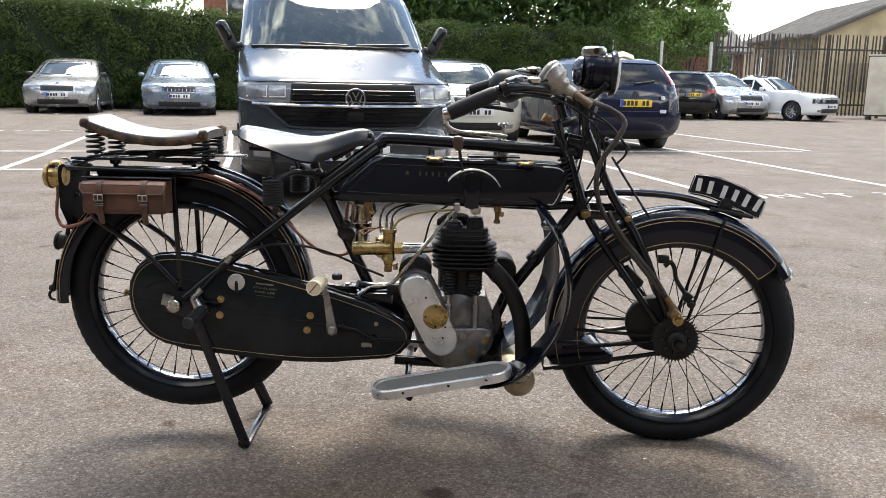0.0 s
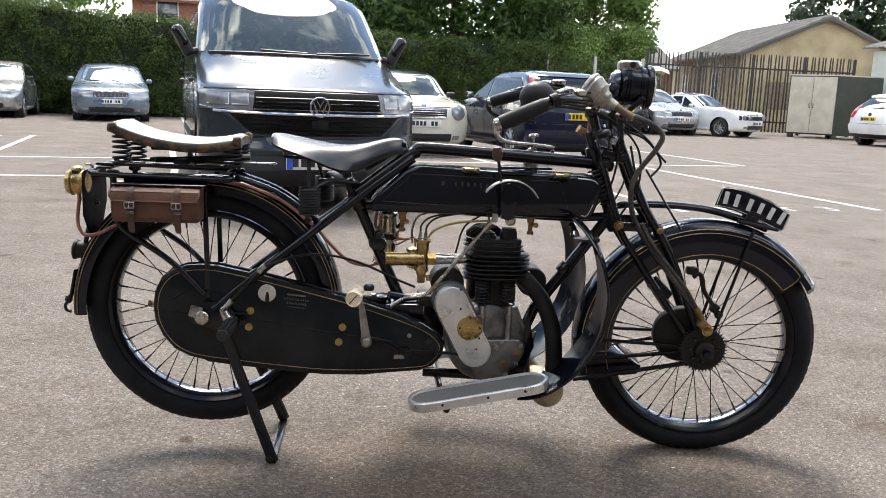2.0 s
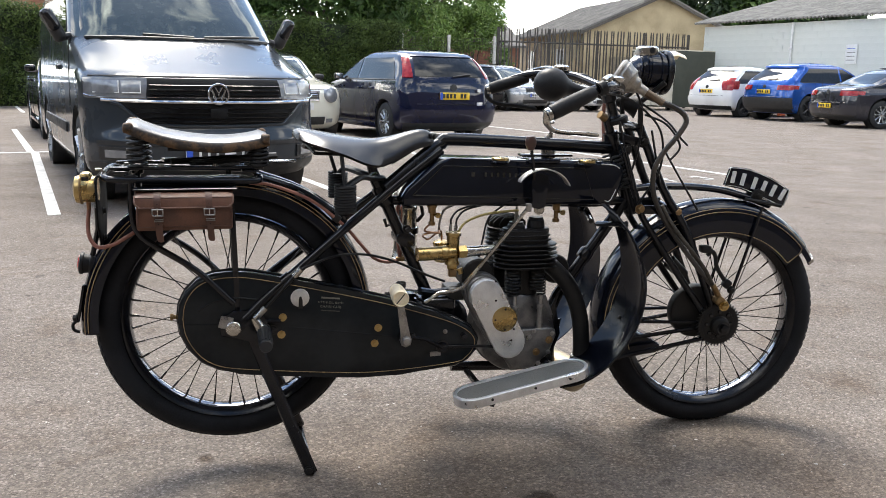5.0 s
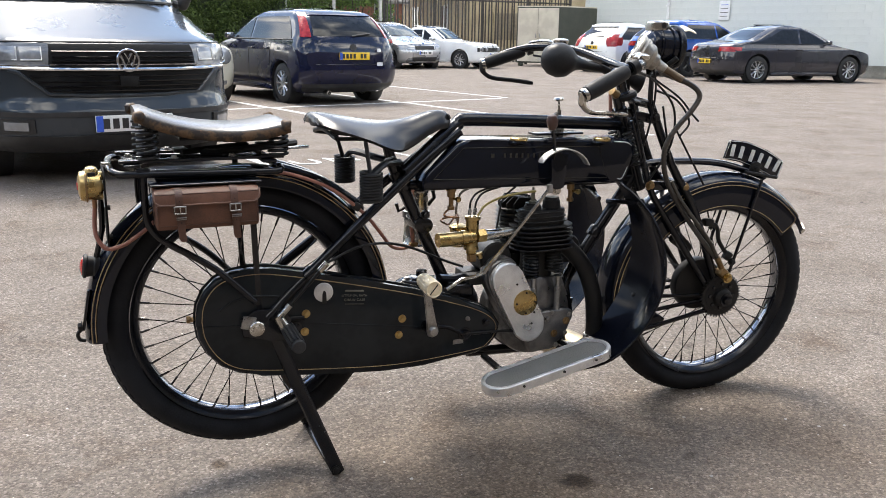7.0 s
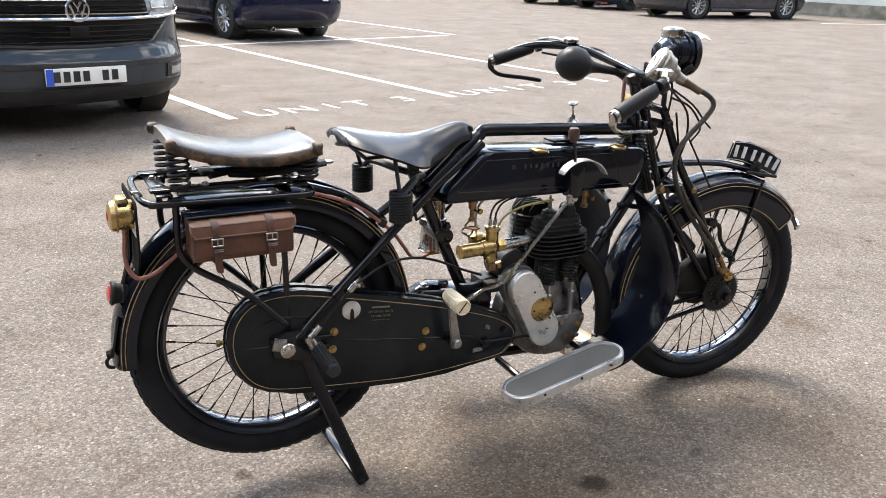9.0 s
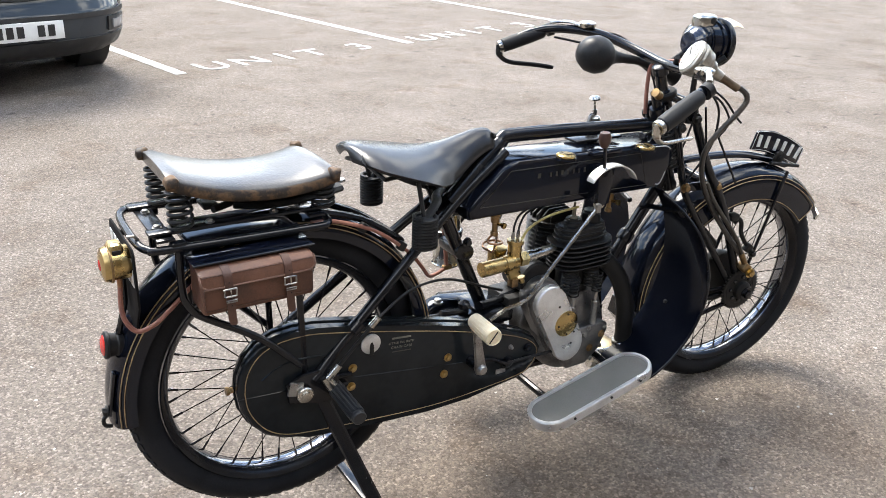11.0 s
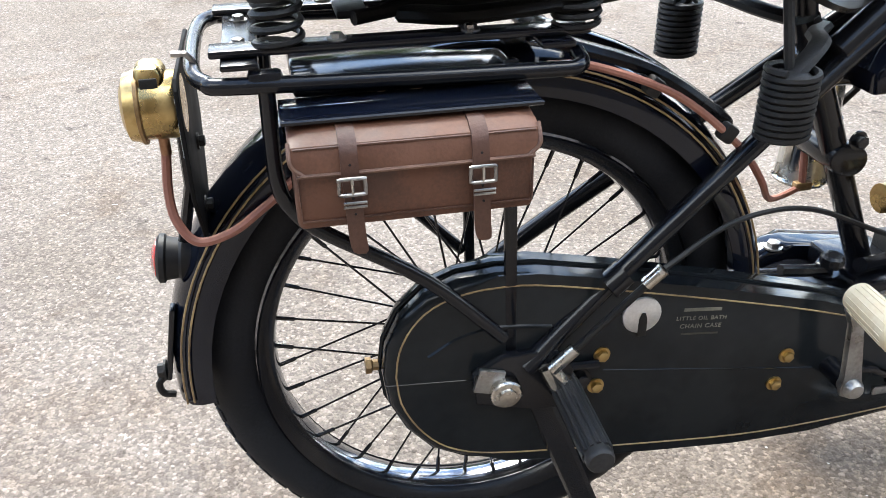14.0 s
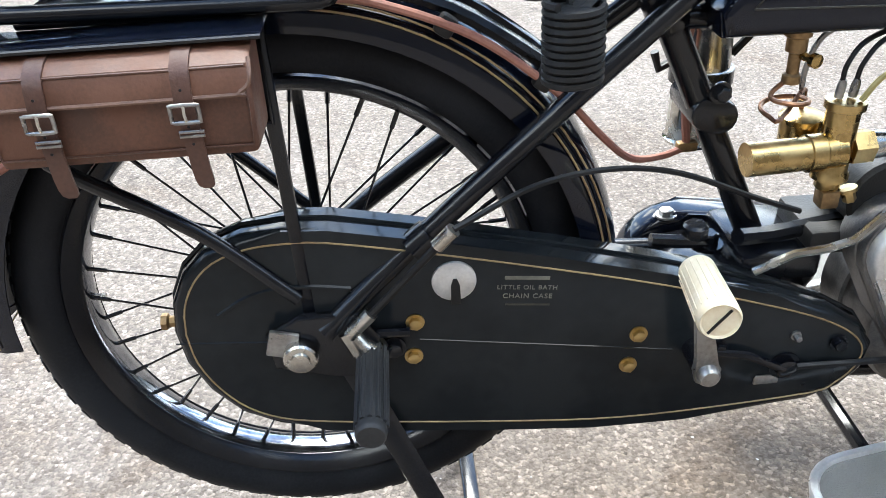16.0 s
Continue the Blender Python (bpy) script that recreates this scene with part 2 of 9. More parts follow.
def rbox(c, s, bev=0.004, seg=2, bm=None, rot=None):
    """A box with rounded edges: centre, sizes."""
    b2 = bmesh.new()
    bmesh.ops.create_cube(b2, size=1.0)
    b2.transform(Matrix.Diagonal((*s, 1)))
    if bev:
        bmesh.ops.bevel(b2, geom=b2.edges[:], offset=min(bev, min(s) * 0.45), segments=seg, affect="EDGES", profile=0.5)
    if rot is not None:
        b2.transform(rot)
    b2.transform(Matrix.Translation(c))
    return joined(bm, b2)


def joined(bm, other):
    if bm is None:
        return other
    me = bpy.data.meshes.new("tmp")
    other.to_mesh(me)
    other.free()
    bm.from_mesh(me)
    bpy.data.meshes.remove(me)
    return bm


def prism(outline, lo, hi, bev=0.004, seg=2, plane="xz"):
    """An outline pushed through a thickness along the third axis, its front and back edges rounded."""
    bm = bmesh.new()
    put = {"xz": lambda u, v, w: (u, w, v), "yz": lambda u, v, w: (w, u, v), "xy": lambda u, v, w: (u, v, w)}[plane]
    a = [bm.verts.new(put(u, v, lo)) for u, v in outline]
    b = [bm.verts.new(put(u, v, hi)) for u, v in outline]
    fa, fb = bm.faces.new(a), bm.faces.new(b[::-1])
    for i in range(len(a)):
        j = (i + 1) % len(a)
        bm.faces.new((a[j], a[i], b[i], b[j]))
    if bev:
        bmesh.ops.bevel(bm, geom=list({*fa.edges, *fb.edges}), offset=bev, segments=seg, affect="EDGES", profile=0.5)
    return bm


def stadium(c0, c1, r, n=9):
    """The outline of a bar with round ends in two dimensions."""
    ang = math.atan2(c1[1] - c0[1], c1[0] - c0[0])
    out = []
    for c, a0 in ((c1, ang - math.pi / 2), (c0, ang + math.pi / 2)):
        for k in range(n):
            t = a0 + math.pi * k / (n - 1)
            out.append((c[0] + r * math.cos(t), c[1] + r * math.sin(t)))
    return out


def coil(at, rad, wire, turns, height, seg=14, axis=(0, 0, 1), thick=6):
    d = Vector(axis).normalized()
    a = d.orthogonal().normalized()
    b = d.cross(a)
    n = int(turns * seg)
    pts = [Vector(at) + (a * math.cos(2 * math.pi * k / seg) + b * math.sin(2 * math.pi * k / seg)) * rad + d * (height * k / n) for k in range(n + 1)]
    return tube(pts, wire, thick)


def bolt(at, axis, r=0.007, h=0.006, bm=None):
    """A hexagon head on a washer."""
    d = Vector(axis).normalized()
    bm = lathe([(0, 0), (r * 1.45, 0), (r * 1.45, h * 0.25), (0, h * 0.25)], at, d, 16, bm)
    return lathe([(0, h * 0.2), (r, h * 0.2), (r, h * 0.9), (r * 0.8, h), (0, h)], at, d, 6, bm)


def letters(text, size, thick=0.0006, spacing=1.0, align="CENTER"):
    """A mesh of written characters, lying in x and y."""
    c = bpy.data.curves.new("letters", "FONT")
    c.body, c.size, c.extrude, c.space_character, c.align_x = text, size, thick, spacing, align
    ob = bpy.data.objects.new("letters", c)
    scene.collection.objects.link(ob)
    me = bpy.data.meshes.new_from_object(ob.evaluated_get(bpy.context.evaluated_depsgraph_get()))
    bm = bmesh.new()
    bm.from_mesh(me)
    bpy.data.objects.remove(ob)
    bpy.data.curves.remove(c)
    bpy.data.meshes.remove(me)
    return bm


def loft(rings, cap=True, closed=True):
    """A skin over rings of points, all of the same number."""
    bm = bmesh.new()
    vs = [[bm.verts.new(p) for p in r] for r in rings]
    n = len(vs[0])
    for i in range(len(vs) - 1):
        for k in range(n if closed else n - 1):
            j = (k + 1) % n
            bm.faces.new((vs[i][k], vs[i][j], vs[i + 1][j], vs[i + 1][k]))
    if cap:
        bm.faces.new(vs[0][::-1]); bm.faces.new(vs[-1])
    return bm

# ---- ground, markings, hedge, fence, buildings ----
def asphalt():
    m = bpy.data.materials.new("worn_asphalt")
    m.use_nodes = True
    n, l = m.node_tree.nodes, m.node_tree.links
    b = n["Principled BSDF"]
    co = n.new("ShaderNodeTexCoord")
    # chips of stone
    vor = n.new("ShaderNodeTexVoronoi"); vor.inputs["Scale"].default_value = 165.0; vor.inputs["Randomness"].default_value = 1.0
    wob = n.new("ShaderNodeTexNoise"); wob.inputs["Scale"].default_value = 140.0; wob.inputs["Detail"].default_value = 4; wob.inputs["Roughness"].default_value = 0.7
    l.new(co.outputs["Object"], wob.inputs["Vector"])
    wmix = n.new("ShaderNodeMix"); wmix.data_type = "RGBA"; wmix.blend_type = "LINEAR_LIGHT"; wmix.inputs[0].default_value = 0.006
    l.new(co.outputs["Object"], wmix.inputs[6]); l.new(wob.outputs["Color"], wmix.inputs[7])
    l.new(wmix.outputs[2], vor.inputs["Vector"])
    sep = n.new("ShaderNodeSeparateColor"); l.new(vor.outputs["Color"], sep.inputs[0])
    chips = n.new("ShaderNodeValToRGB")
    e = chips.color_ramp.elements
    e[0].position, e[0].color = 0.0, (0.128, 0.1175, 0.108, 1)
    e[1].position, e[1].color = 1.0, (0.345, 0.321, 0.297, 1)
    a = e.new(0.45); a.color = (0.192, 0.177, 0.1625, 1)
    a = e.new(0.80); a.color = (0.231, 0.213, 0.196, 1)
    l.new(sep.outputs[0], chips.inputs[0])
    # dark gaps between chips
    gap = n.new("ShaderNodeMapRange"); gap.inputs["From Min"].default_value = 0.25; gap.inputs["From Max"].default_value = 0.75
    gap.inputs["To Min"].default_value = 1.0; gap.inputs["To Max"].default_value = 0.80
    l.new(vor.outputs["Distance"], gap.inputs["Value"])
    mul = n.new("ShaderNodeMix"); mul.data_type = "RGBA"; mul.blend_type = "MULTIPLY"; mul.inputs[0].default_value = 1.0
    l.new(chips.outputs[0], mul.inputs[6]); l.new(gap.outputs[0], mul.inputs[7])
    # patches worn light and stained brown
    big = n.new("ShaderNodeTexNoise"); big.inputs["Scale"].default_value = 1.6; big.inputs["Detail"].default_value = 7; big.inputs["Roughness"].default_value = 0.62
    l.new(co.outputs["Object"], big.inputs["Vector"])
    tone = n.new("ShaderNodeValToRGB")
    t = tone.color_ramp.elements
    t[0].position, t[0].color = 0.36, (0.86, 0.78, 0.71, 1)
    t[1].position, t[1].color = 0.66, (1.14, 1.06, 1.0, 1)
    q = t.new(0.5); q.color = (0.98, 0.905, 0.845, 1)
    l.new(big.outputs[0], tone.inputs[0])
    mid = n.new("ShaderNodeTexNoise"); mid.inputs["Scale"].default_value = 38.0; mid.inputs["Detail"].default_value = 9; mid.inputs["Roughness"].default_value = 0.82
    l.new(co.outputs["Object"], mid.inputs["Vector"])
    spots = n.new("ShaderNodeMapRange"); spots.inputs["From Min"].default_value = 0.3; spots.inputs["From Max"].default_value = 0.7
    spots.inputs["To Min"].default_value = 0.77; spots.inputs["To Max"].default_value = 1.23
    l.new(mid.outputs[0], spots.inputs["Value"])
    m2 = n.new("ShaderNodeMix"); m2.data_type = "RGBA"; m2.blend_type = "MULTIPLY"; m2.inputs[0].default_value = 1.0
    l.new(mul.outputs[2], m2.inputs[6]); l.new(tone.outputs[0], m2.inputs[7])
    m3 = n.new("ShaderNodeMix"); m3.data_type = "RGBA"; m3.blend_type = "MULTIPLY"; m3.inputs[0].default_value = 1.0
    l.new(m2.outputs[2], m3.inputs[6]); l.new(spots.outputs[0], m3.inputs[7])
    # brown damp stains
    st_ = n.new("ShaderNodeTexNoise"); st_.inputs["Scale"].default_value = 2.7; st_.inputs["Detail"].default_value = 8; st_.inputs["Roughness"].default_value = 0.7; st_.inputs["Distortion"].default_value = 0.6
    l.new(co.outputs["Object"], st_.inputs["Vector"])
    sr = n.new("ShaderNodeValToRGB")
    sr.color_ramp.elements[0].position, sr.color_ramp.elements[0].color = 0.52, (1, 1, 1, 1)
    sr.color_ramp.elements[1].position, sr.color_ramp.elements[1].color = 0.74, (0.68, 0.59, 0.50, 1)
    l.new(st_.outputs[0], sr.inputs[0])
    m3b = n.new("ShaderNodeMix"); m3b.data_type = "RGBA"; m3b.blend_type = "MULTIPLY"; m3b.inputs[0].default_value = 1.0
    l.new(m3.outputs[2], m3b.inputs[6]); l.new(sr.outputs[0], m3b.inputs[7])
    # stray pale flakes
    fl = n.new("ShaderNodeTexNoise"); fl.inputs["Scale"].default_value = 17.0; fl.inputs["Detail"].default_value = 3; fl.inputs["Roughness"].default_value = 0.8
    l.new(co.outputs["Object"], fl.inputs["Vector"])
    fr_ = n.new("ShaderNodeMapRange"); fr_.inputs["From Min"].default_value = 0.70; fr_.inputs["From Max"].default_value = 0.715
    l.new(fl.outputs[0], fr_.inputs["Value"])
    m4 = n.new("ShaderNodeMix"); m4.data_type = "RGBA"; m4.inputs[7].default_value = (0.55, 0.52, 0.48, 1)
    l.new(fr_.outputs[0], m4.inputs[0])
    # larger loose chips, pale ones and dark pits
    v2 = n.new("ShaderNodeTexVoronoi"); v2.inputs["Scale"].default_value = 105.0
    l.new(wmix.outputs[2], v2.inputs["Vector"])
    s2 = n.new("ShaderNodeSeparateColor"); l.new(v2.outputs["Color"], s2.inputs[0])
    r2 = n.new("ShaderNodeValToRGB"); r2.color_ramp.interpolation = "CONSTANT"
    r2.color_ramp.elements[0].position, r2.color_ramp.elements[0].color = 0.0, (0.72, 0.71, 0.70, 1)
    r2.color_ramp.elements[1].position, r2.color_ramp.elements[1].color = 0.10, (1, 1, 1, 1)
    k2 = r2.color_ramp.elements.new(0.91); k2.color = (1.22, 1.21, 1.19, 1)
    l.new(s2.outputs[0], r2.inputs[0])
    near2 = n.new("ShaderNodeMapRange"); near2.inputs["From Min"].default_value = 0.30; near2.inputs["From Max"].default_value = 0.48
    near2.inputs["To Min"].default_value = 1.0; near2.inputs["To Max"].default_value = 0.0
    l.new(v2.outputs["Distance"], near2.inputs["Value"])
    m3c = n.new("ShaderNodeMix"); m3c.data_type = "RGBA"; m3c.blend_type = "MULTIPLY"
    l.new(near2.outputs[0], m3c.inputs[0]); l.new(m3b.outputs[2], m3c.inputs[6]); l.new(r2.outputs[0], m3c.inputs[7])
    # small dark spots of oil
    oil = n.new("ShaderNodeTexNoise"); oil.inputs["Scale"].default_value = 8.0; oil.inputs["Detail"].default_value = 2.5
    l.new(co.outputs["Object"], oil.inputs["Vector"])
    oilr = n.new("ShaderNodeMapRange"); oilr.inputs["From Min"].default_value = 0.675; oilr.inputs["From Max"].default_value = 0.73
    oilr.inputs["To Min"].default_value = 1.0; oilr.inputs["To Max"].default_value = 0.55
    l.new(oil.outputs[0], oilr.inputs["Value"])
    m3d = n.new("ShaderNodeMix"); m3d.data_type = "RGBA"; m3d.blend_type = "MULTIPLY"; m3d.inputs[0].default_value = 1.0
    l.new(m3c.outputs[2], m3d.inputs[6]); l.new(oilr.outputs[0], m3d.inputs[7])
    # two soft brown patches, a tar spot, a smaller dark spot and a pale patch, each at its place
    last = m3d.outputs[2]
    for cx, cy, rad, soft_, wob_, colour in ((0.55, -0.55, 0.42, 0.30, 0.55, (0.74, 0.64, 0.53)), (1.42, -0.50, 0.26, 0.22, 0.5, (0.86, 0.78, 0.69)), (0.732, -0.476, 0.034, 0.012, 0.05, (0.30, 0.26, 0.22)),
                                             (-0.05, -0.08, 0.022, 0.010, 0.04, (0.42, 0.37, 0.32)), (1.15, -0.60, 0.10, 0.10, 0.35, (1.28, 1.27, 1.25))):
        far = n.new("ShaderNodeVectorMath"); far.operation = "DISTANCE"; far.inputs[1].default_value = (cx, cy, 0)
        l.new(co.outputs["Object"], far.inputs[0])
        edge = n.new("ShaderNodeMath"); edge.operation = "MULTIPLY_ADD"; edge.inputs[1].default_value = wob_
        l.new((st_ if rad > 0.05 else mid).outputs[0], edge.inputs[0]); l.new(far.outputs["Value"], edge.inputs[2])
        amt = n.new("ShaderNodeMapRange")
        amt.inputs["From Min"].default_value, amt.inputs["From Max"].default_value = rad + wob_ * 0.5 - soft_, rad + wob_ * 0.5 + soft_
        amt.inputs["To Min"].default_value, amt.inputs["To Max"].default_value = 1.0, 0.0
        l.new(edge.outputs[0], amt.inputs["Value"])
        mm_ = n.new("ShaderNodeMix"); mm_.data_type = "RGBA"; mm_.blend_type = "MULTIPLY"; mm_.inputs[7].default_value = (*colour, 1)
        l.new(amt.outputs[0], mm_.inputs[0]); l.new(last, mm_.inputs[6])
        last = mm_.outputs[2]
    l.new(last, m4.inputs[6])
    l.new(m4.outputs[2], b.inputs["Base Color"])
    b.inputs["Roughness"].default_value = 0.8
    b.inputs["Specular IOR Level"].default_value = 0.18
    bp = n.new("ShaderNodeBump"); bp.inputs["Strength"].default_value = 0.72; bp.inputs["Distance"].default_value = 0.005
    inv = n.new("ShaderNodeMath"); inv.operation = "MULTIPLY_ADD"; inv.inputs[1].default_value = -1.0; inv.inputs[2].default_value = 1.0
    l.new(vor.outputs["Distance"], inv.inputs[0])
    hsum = n.new("ShaderNodeMath"); hsum.operation = "ADD"
    l.new(inv.outputs[0], hsum.inputs[0]); l.new(mid.outputs[0], hsum.inputs[1])
    l.new(hsum.outputs[0], bp.inputs["Height"]); l.new(bp.outputs[0], b.inputs["Normal"])
    return m


ASPHALT = asphalt()
bm = bmesh.new()
bmesh.ops.create_grid(bm, x_segments=2, y_segments=2, size=900)
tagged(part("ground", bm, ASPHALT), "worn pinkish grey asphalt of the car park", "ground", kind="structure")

# unseen walls added behind and beside the camera, to keep the enamel's reflections dark
WBRICK = surf("dark_brickwork", (0.05, 0.043, 0.038), (0.085, 0.073, 0.065), rough=0.85, bump=0.4, scale=3, fine=30)
tagged(part("wall_behind", rbox((5.0, -6.2, 3.0), (43, 0.3, 6.0), 0.01), WBRICK), "unseen dark brick wall added behind the camera to darken reflections", "wall", kind="structure")
tagged(part("wall_side", rbox((-16.6, 7.5, 3.0), (0.3, 27.0, 6.0), 0.01), WBRICK), "unseen dark brick wall added to close the side of the yard", "wall", kind="structure")
tagged(part("wall_end", rbox((26.4, -1.6, 3.0), (0.3, 8.9, 6.0), 0.01), WBRICK), "unseen dark brick wall added beyond the end of the workshop", "wall", kind="structure")

LINE = surf("road_paint", (0.42, 0.41, 0.39), (0.74, 0.73, 0.70), rough=0.7, bump=0.4, scale=9, fine=60, sharp=0.7)
U, V = Vector((0.9725, 0.233, 0)).normalized(), Vector((-0.233, 0.9725, 0)).normalized()
E0 = Vector((1.225, 4.82, 0))


def painted(name, a, b, w=0.085):
    a, b = Vector(a), Vector(b)
    d = (b - a).normalized()
    s = Vector((-d.y, d.x, 0)) * w / 2
    bm = bmesh.new()
    lo = [bm.verts.new(p + Vector((0, 0, 0.0))) for p in (a - s, b - s, b + s, a + s)]
    hi = [bm.verts.new(p + Vector((0, 0, 0.004))) for p in (a - s, b - s, b + s, a + s)]
    bm.faces.new(hi)
    for k in range(4):
        j = (k + 1) % 4
        bm.faces.new((lo[k], lo[j], hi[j], hi[k]))
    return tagged(part(name, bm, LINE), "worn white parking bay line painted on asphalt", "road marking", "bay lines", "structure")


for k in range(-3, 4):
    e = E0 + U * 2.265 * k
    if k < 3:
        painted("bay_line", e - U * 0.14 - V * 0.15, e + U * 0.04 + V * 5.0)
    painted("bay_line", e + V * 5.12, e + V * 9.7)
painted("bay_line", E0 - U * 12 + V * 5.05, E0 + U * (2.265 * 3 - 0.2) + V * 5.05)
painted("bay_line", (-7.5, 5.55, 0), (-2.6, 6.72, 0), 0.09)
for k in range(-7, 3):
    painted("bay_line", E0 + V * 16.4 + U * (2.4 * k + 0.6), E0 + V * 20.6 + U * (2.4 * k + 0.6))
painted("bay_line", (18.0, 13.2, 0), (24.5, 12.0, 0))
for k in range(0, 2):
    bm = bmesh.new()
    for c, q in (("U", 0.19), ("N", 0.52), ("I", 0.845), ("T", 1.135), ("3", 1.64)):
        one = letters(c, 0.385, 0.002)
        one.transform(Matrix.Translation(E0 + U * (2.22 * k + q) - V * 0.15 + Vector((0, 0, 0.003))) @ Matrix.Rotation(math.atan2(U.y, U.x), 4, "Z"))
        me = bpy.data.meshes.new("one_letter")
        one.to_mesh(me)
        bm.from_mesh(me)
        bpy.data.meshes.remove(me)
        one.free()
    tagged(part("bay_lettering", bm, LINE), "worn white painted words UNIT 3 on the asphalt", "road marking", "painted bay words", "structure")
for k in (-4, -3, 2):
    for q, w in ((0.45, 0.22), (0.85, 0.12), (1.15, 0.26), (1.6, 0.2)):
        at = E0 + U * (2.265 * k + q) + V * 9.45
        painted("bay_lettering", at, at + U * w, 0.05)


# loose stone chips lying on the asphalt
rng = np.random.default_rng(41)
gv, gf = [], []
for _ in range(420):
    c = np.array((rng.uniform(-1.3, 3.0), rng.uniform(-1.25, 2.6), 0.0))
    r = 0.0022 + 0.0045 * rng.random() ** 3
    i0 = len(gv)
    ring = [c + np.array((math.cos(a) * r * rng.uniform(0.6, 1.3), math.sin(a) * r * rng.uniform(0.6, 1.3), 0.0002)) for a in (0.0, 1.2, 2.5, 3.8, 5.1)]
    gv += [tuple(q) for q in ring] + [tuple(c + np.array((r * 0.2, -r * 0.1, r * rng.uniform(0.5, 0.9))))]
    gf += [(i0 + k, i0 + (k + 1) % 5, i0 + 5) for k in range(5)]
me = bpy.data.meshes.new("loose_chips")
me.from_pydata(gv, [], gf)
me.materials.append(surf("pale_stone_chip", (0.20, 0.185, 0.17), (0.50, 0.47, 0.43), rough=0.8, bump=0.1, scale=3.0, fine=60, sharp=0.9))
tagged(new("loose_chips", me), "loose pale stone chips scattered on the asphalt", "grit", kind="stuff")

# hedge and trees
def leaf_mat(name, dark, light):
    m = bpy.data.materials.new(name)
    m.use_nodes = True
    n, l = m.node_tree.nodes, m.node_tree.links
    b = n["Principled BSDF"]
    g = n.new("ShaderNodeNewGeometry")
    r = n.new("ShaderNodeValToRGB")
    r.color_ramp.elements[0].color = (*dark, 1); r.color_ramp.elements[1].color = (*light, 1)
    l.new(g.outputs["Random Per Island"], r.inputs[0]); l.new(r.outputs[0], b.inputs["Base Color"])
    b.inputs["Roughness"].default_value = 0.55
    b.inputs["Specular IOR Level"].default_value = 0.3
    tr = n.new("ShaderNodeBsdfTranslucent"); l.new(r.outputs[0], tr.inputs[0])
    mx = n.new("ShaderNodeMixShader"); mx.inputs[0].default_value = 0.36
    l.new(b.outputs[0], mx.inputs[1]); l.new(tr.outputs[0], mx.inputs[2])
    l.new(mx.outputs[0], n["Material Output"].inputs[0])
    return m


HEDGE = leaf_mat("conifer_leaves", (0.036, 0.062, 0.015), (0.098, 0.145, 0.033))
OAK = leaf_mat("oak_leaves", (0.028, 0.060, 0.014), (0.072, 0.132, 0.029))
LIME = leaf_mat("light_leaves", (0.068, 0.125, 0.027), (0.145, 0.225, 0.052))
PINE = leaf_mat("pine_needles", (0.012, 0.026, 0.012), (0.04, 0.065, 0.028))
BARK = surf("bark", (0.035, 0.028, 0.022), (0.09, 0.075, 0.06), rough=0.9, bump=0.8, fine=40, scale=8, dist=0.02)


def leaves(name, centres, size, n_each, material, parent, rng, flat=0.0):
    """Many small bent leaf sprays round the centres (place, radius); joined."""
    vs, fs = [], []
    for c, rad in centres:
        for _ in range(n_each):
            d = rng.normal(size=3)
            d /= np.linalg.norm(d) + 1e-9
            p = np.array(c) + d * np.array(rad) * (0.55 + 0.5 * rng.random())
            nrm = d + rng.normal(size=3) * 0.38 + np.array([0, 0, 0.35])
            nrm /= np.linalg.norm(nrm)
            a = np.cross(nrm, rng.normal(size=3)); a /= np.linalg.norm(a) + 1e-9
            b = np.cross(nrm, a)
            s = size * (0.6 + 0.8 * rng.random())
            i = len(vs)
            vs += [tuple(p - a * s), tuple(p - b * s * 0.45 + nrm * s * 0.15), tuple(p + a * s), tuple(p + b * s * 0.45 + nrm * s * 0.15)]
            fs += [(i, i + 1, i + 2, i + 3)]
    me = bpy.data.meshes.new(name)
    me.from_pydata(vs, [], fs)
    me.materials.append(material)
    ob = new(name, me)
    ob.parent = parent
    return tagged(ob, kind="stuff")


rng = np.random.default_rng(3)
HA, HB = Vector((-20.5, 21.2, 0)), Vector((6.4, 27.2, 0))     # the hedge's line
hedge = thing("hedge", (HA + HB) / 2, "tall clipped dark green conifer hedge", "hedge")
OFF = (HA + HB) / 2
bm = bmesh.new()
hd = (HB - HA).normalized()
hn = Vector((-hd.y, hd.x, 0))
L = (HB - HA).length
nx, nz = 90, 9


def hedge_top(f):
    return 3.02 - 0.36 * min(1.0, max(0.0, (f - 0.40) / 0.20))


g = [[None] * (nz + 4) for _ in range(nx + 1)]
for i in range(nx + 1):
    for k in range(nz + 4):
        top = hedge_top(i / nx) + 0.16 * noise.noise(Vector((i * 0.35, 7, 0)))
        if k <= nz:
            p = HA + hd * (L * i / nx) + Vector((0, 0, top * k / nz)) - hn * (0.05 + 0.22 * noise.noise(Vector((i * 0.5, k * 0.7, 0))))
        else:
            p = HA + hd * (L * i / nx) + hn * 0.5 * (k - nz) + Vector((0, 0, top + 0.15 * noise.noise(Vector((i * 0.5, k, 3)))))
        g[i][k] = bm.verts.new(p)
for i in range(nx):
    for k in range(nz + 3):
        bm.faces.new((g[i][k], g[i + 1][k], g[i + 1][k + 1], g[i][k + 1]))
# sheet behind the leaves; the shade inside the hedge is put into its near-black colour
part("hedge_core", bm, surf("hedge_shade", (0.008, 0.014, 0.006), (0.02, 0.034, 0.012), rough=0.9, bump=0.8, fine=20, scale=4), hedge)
cs = []
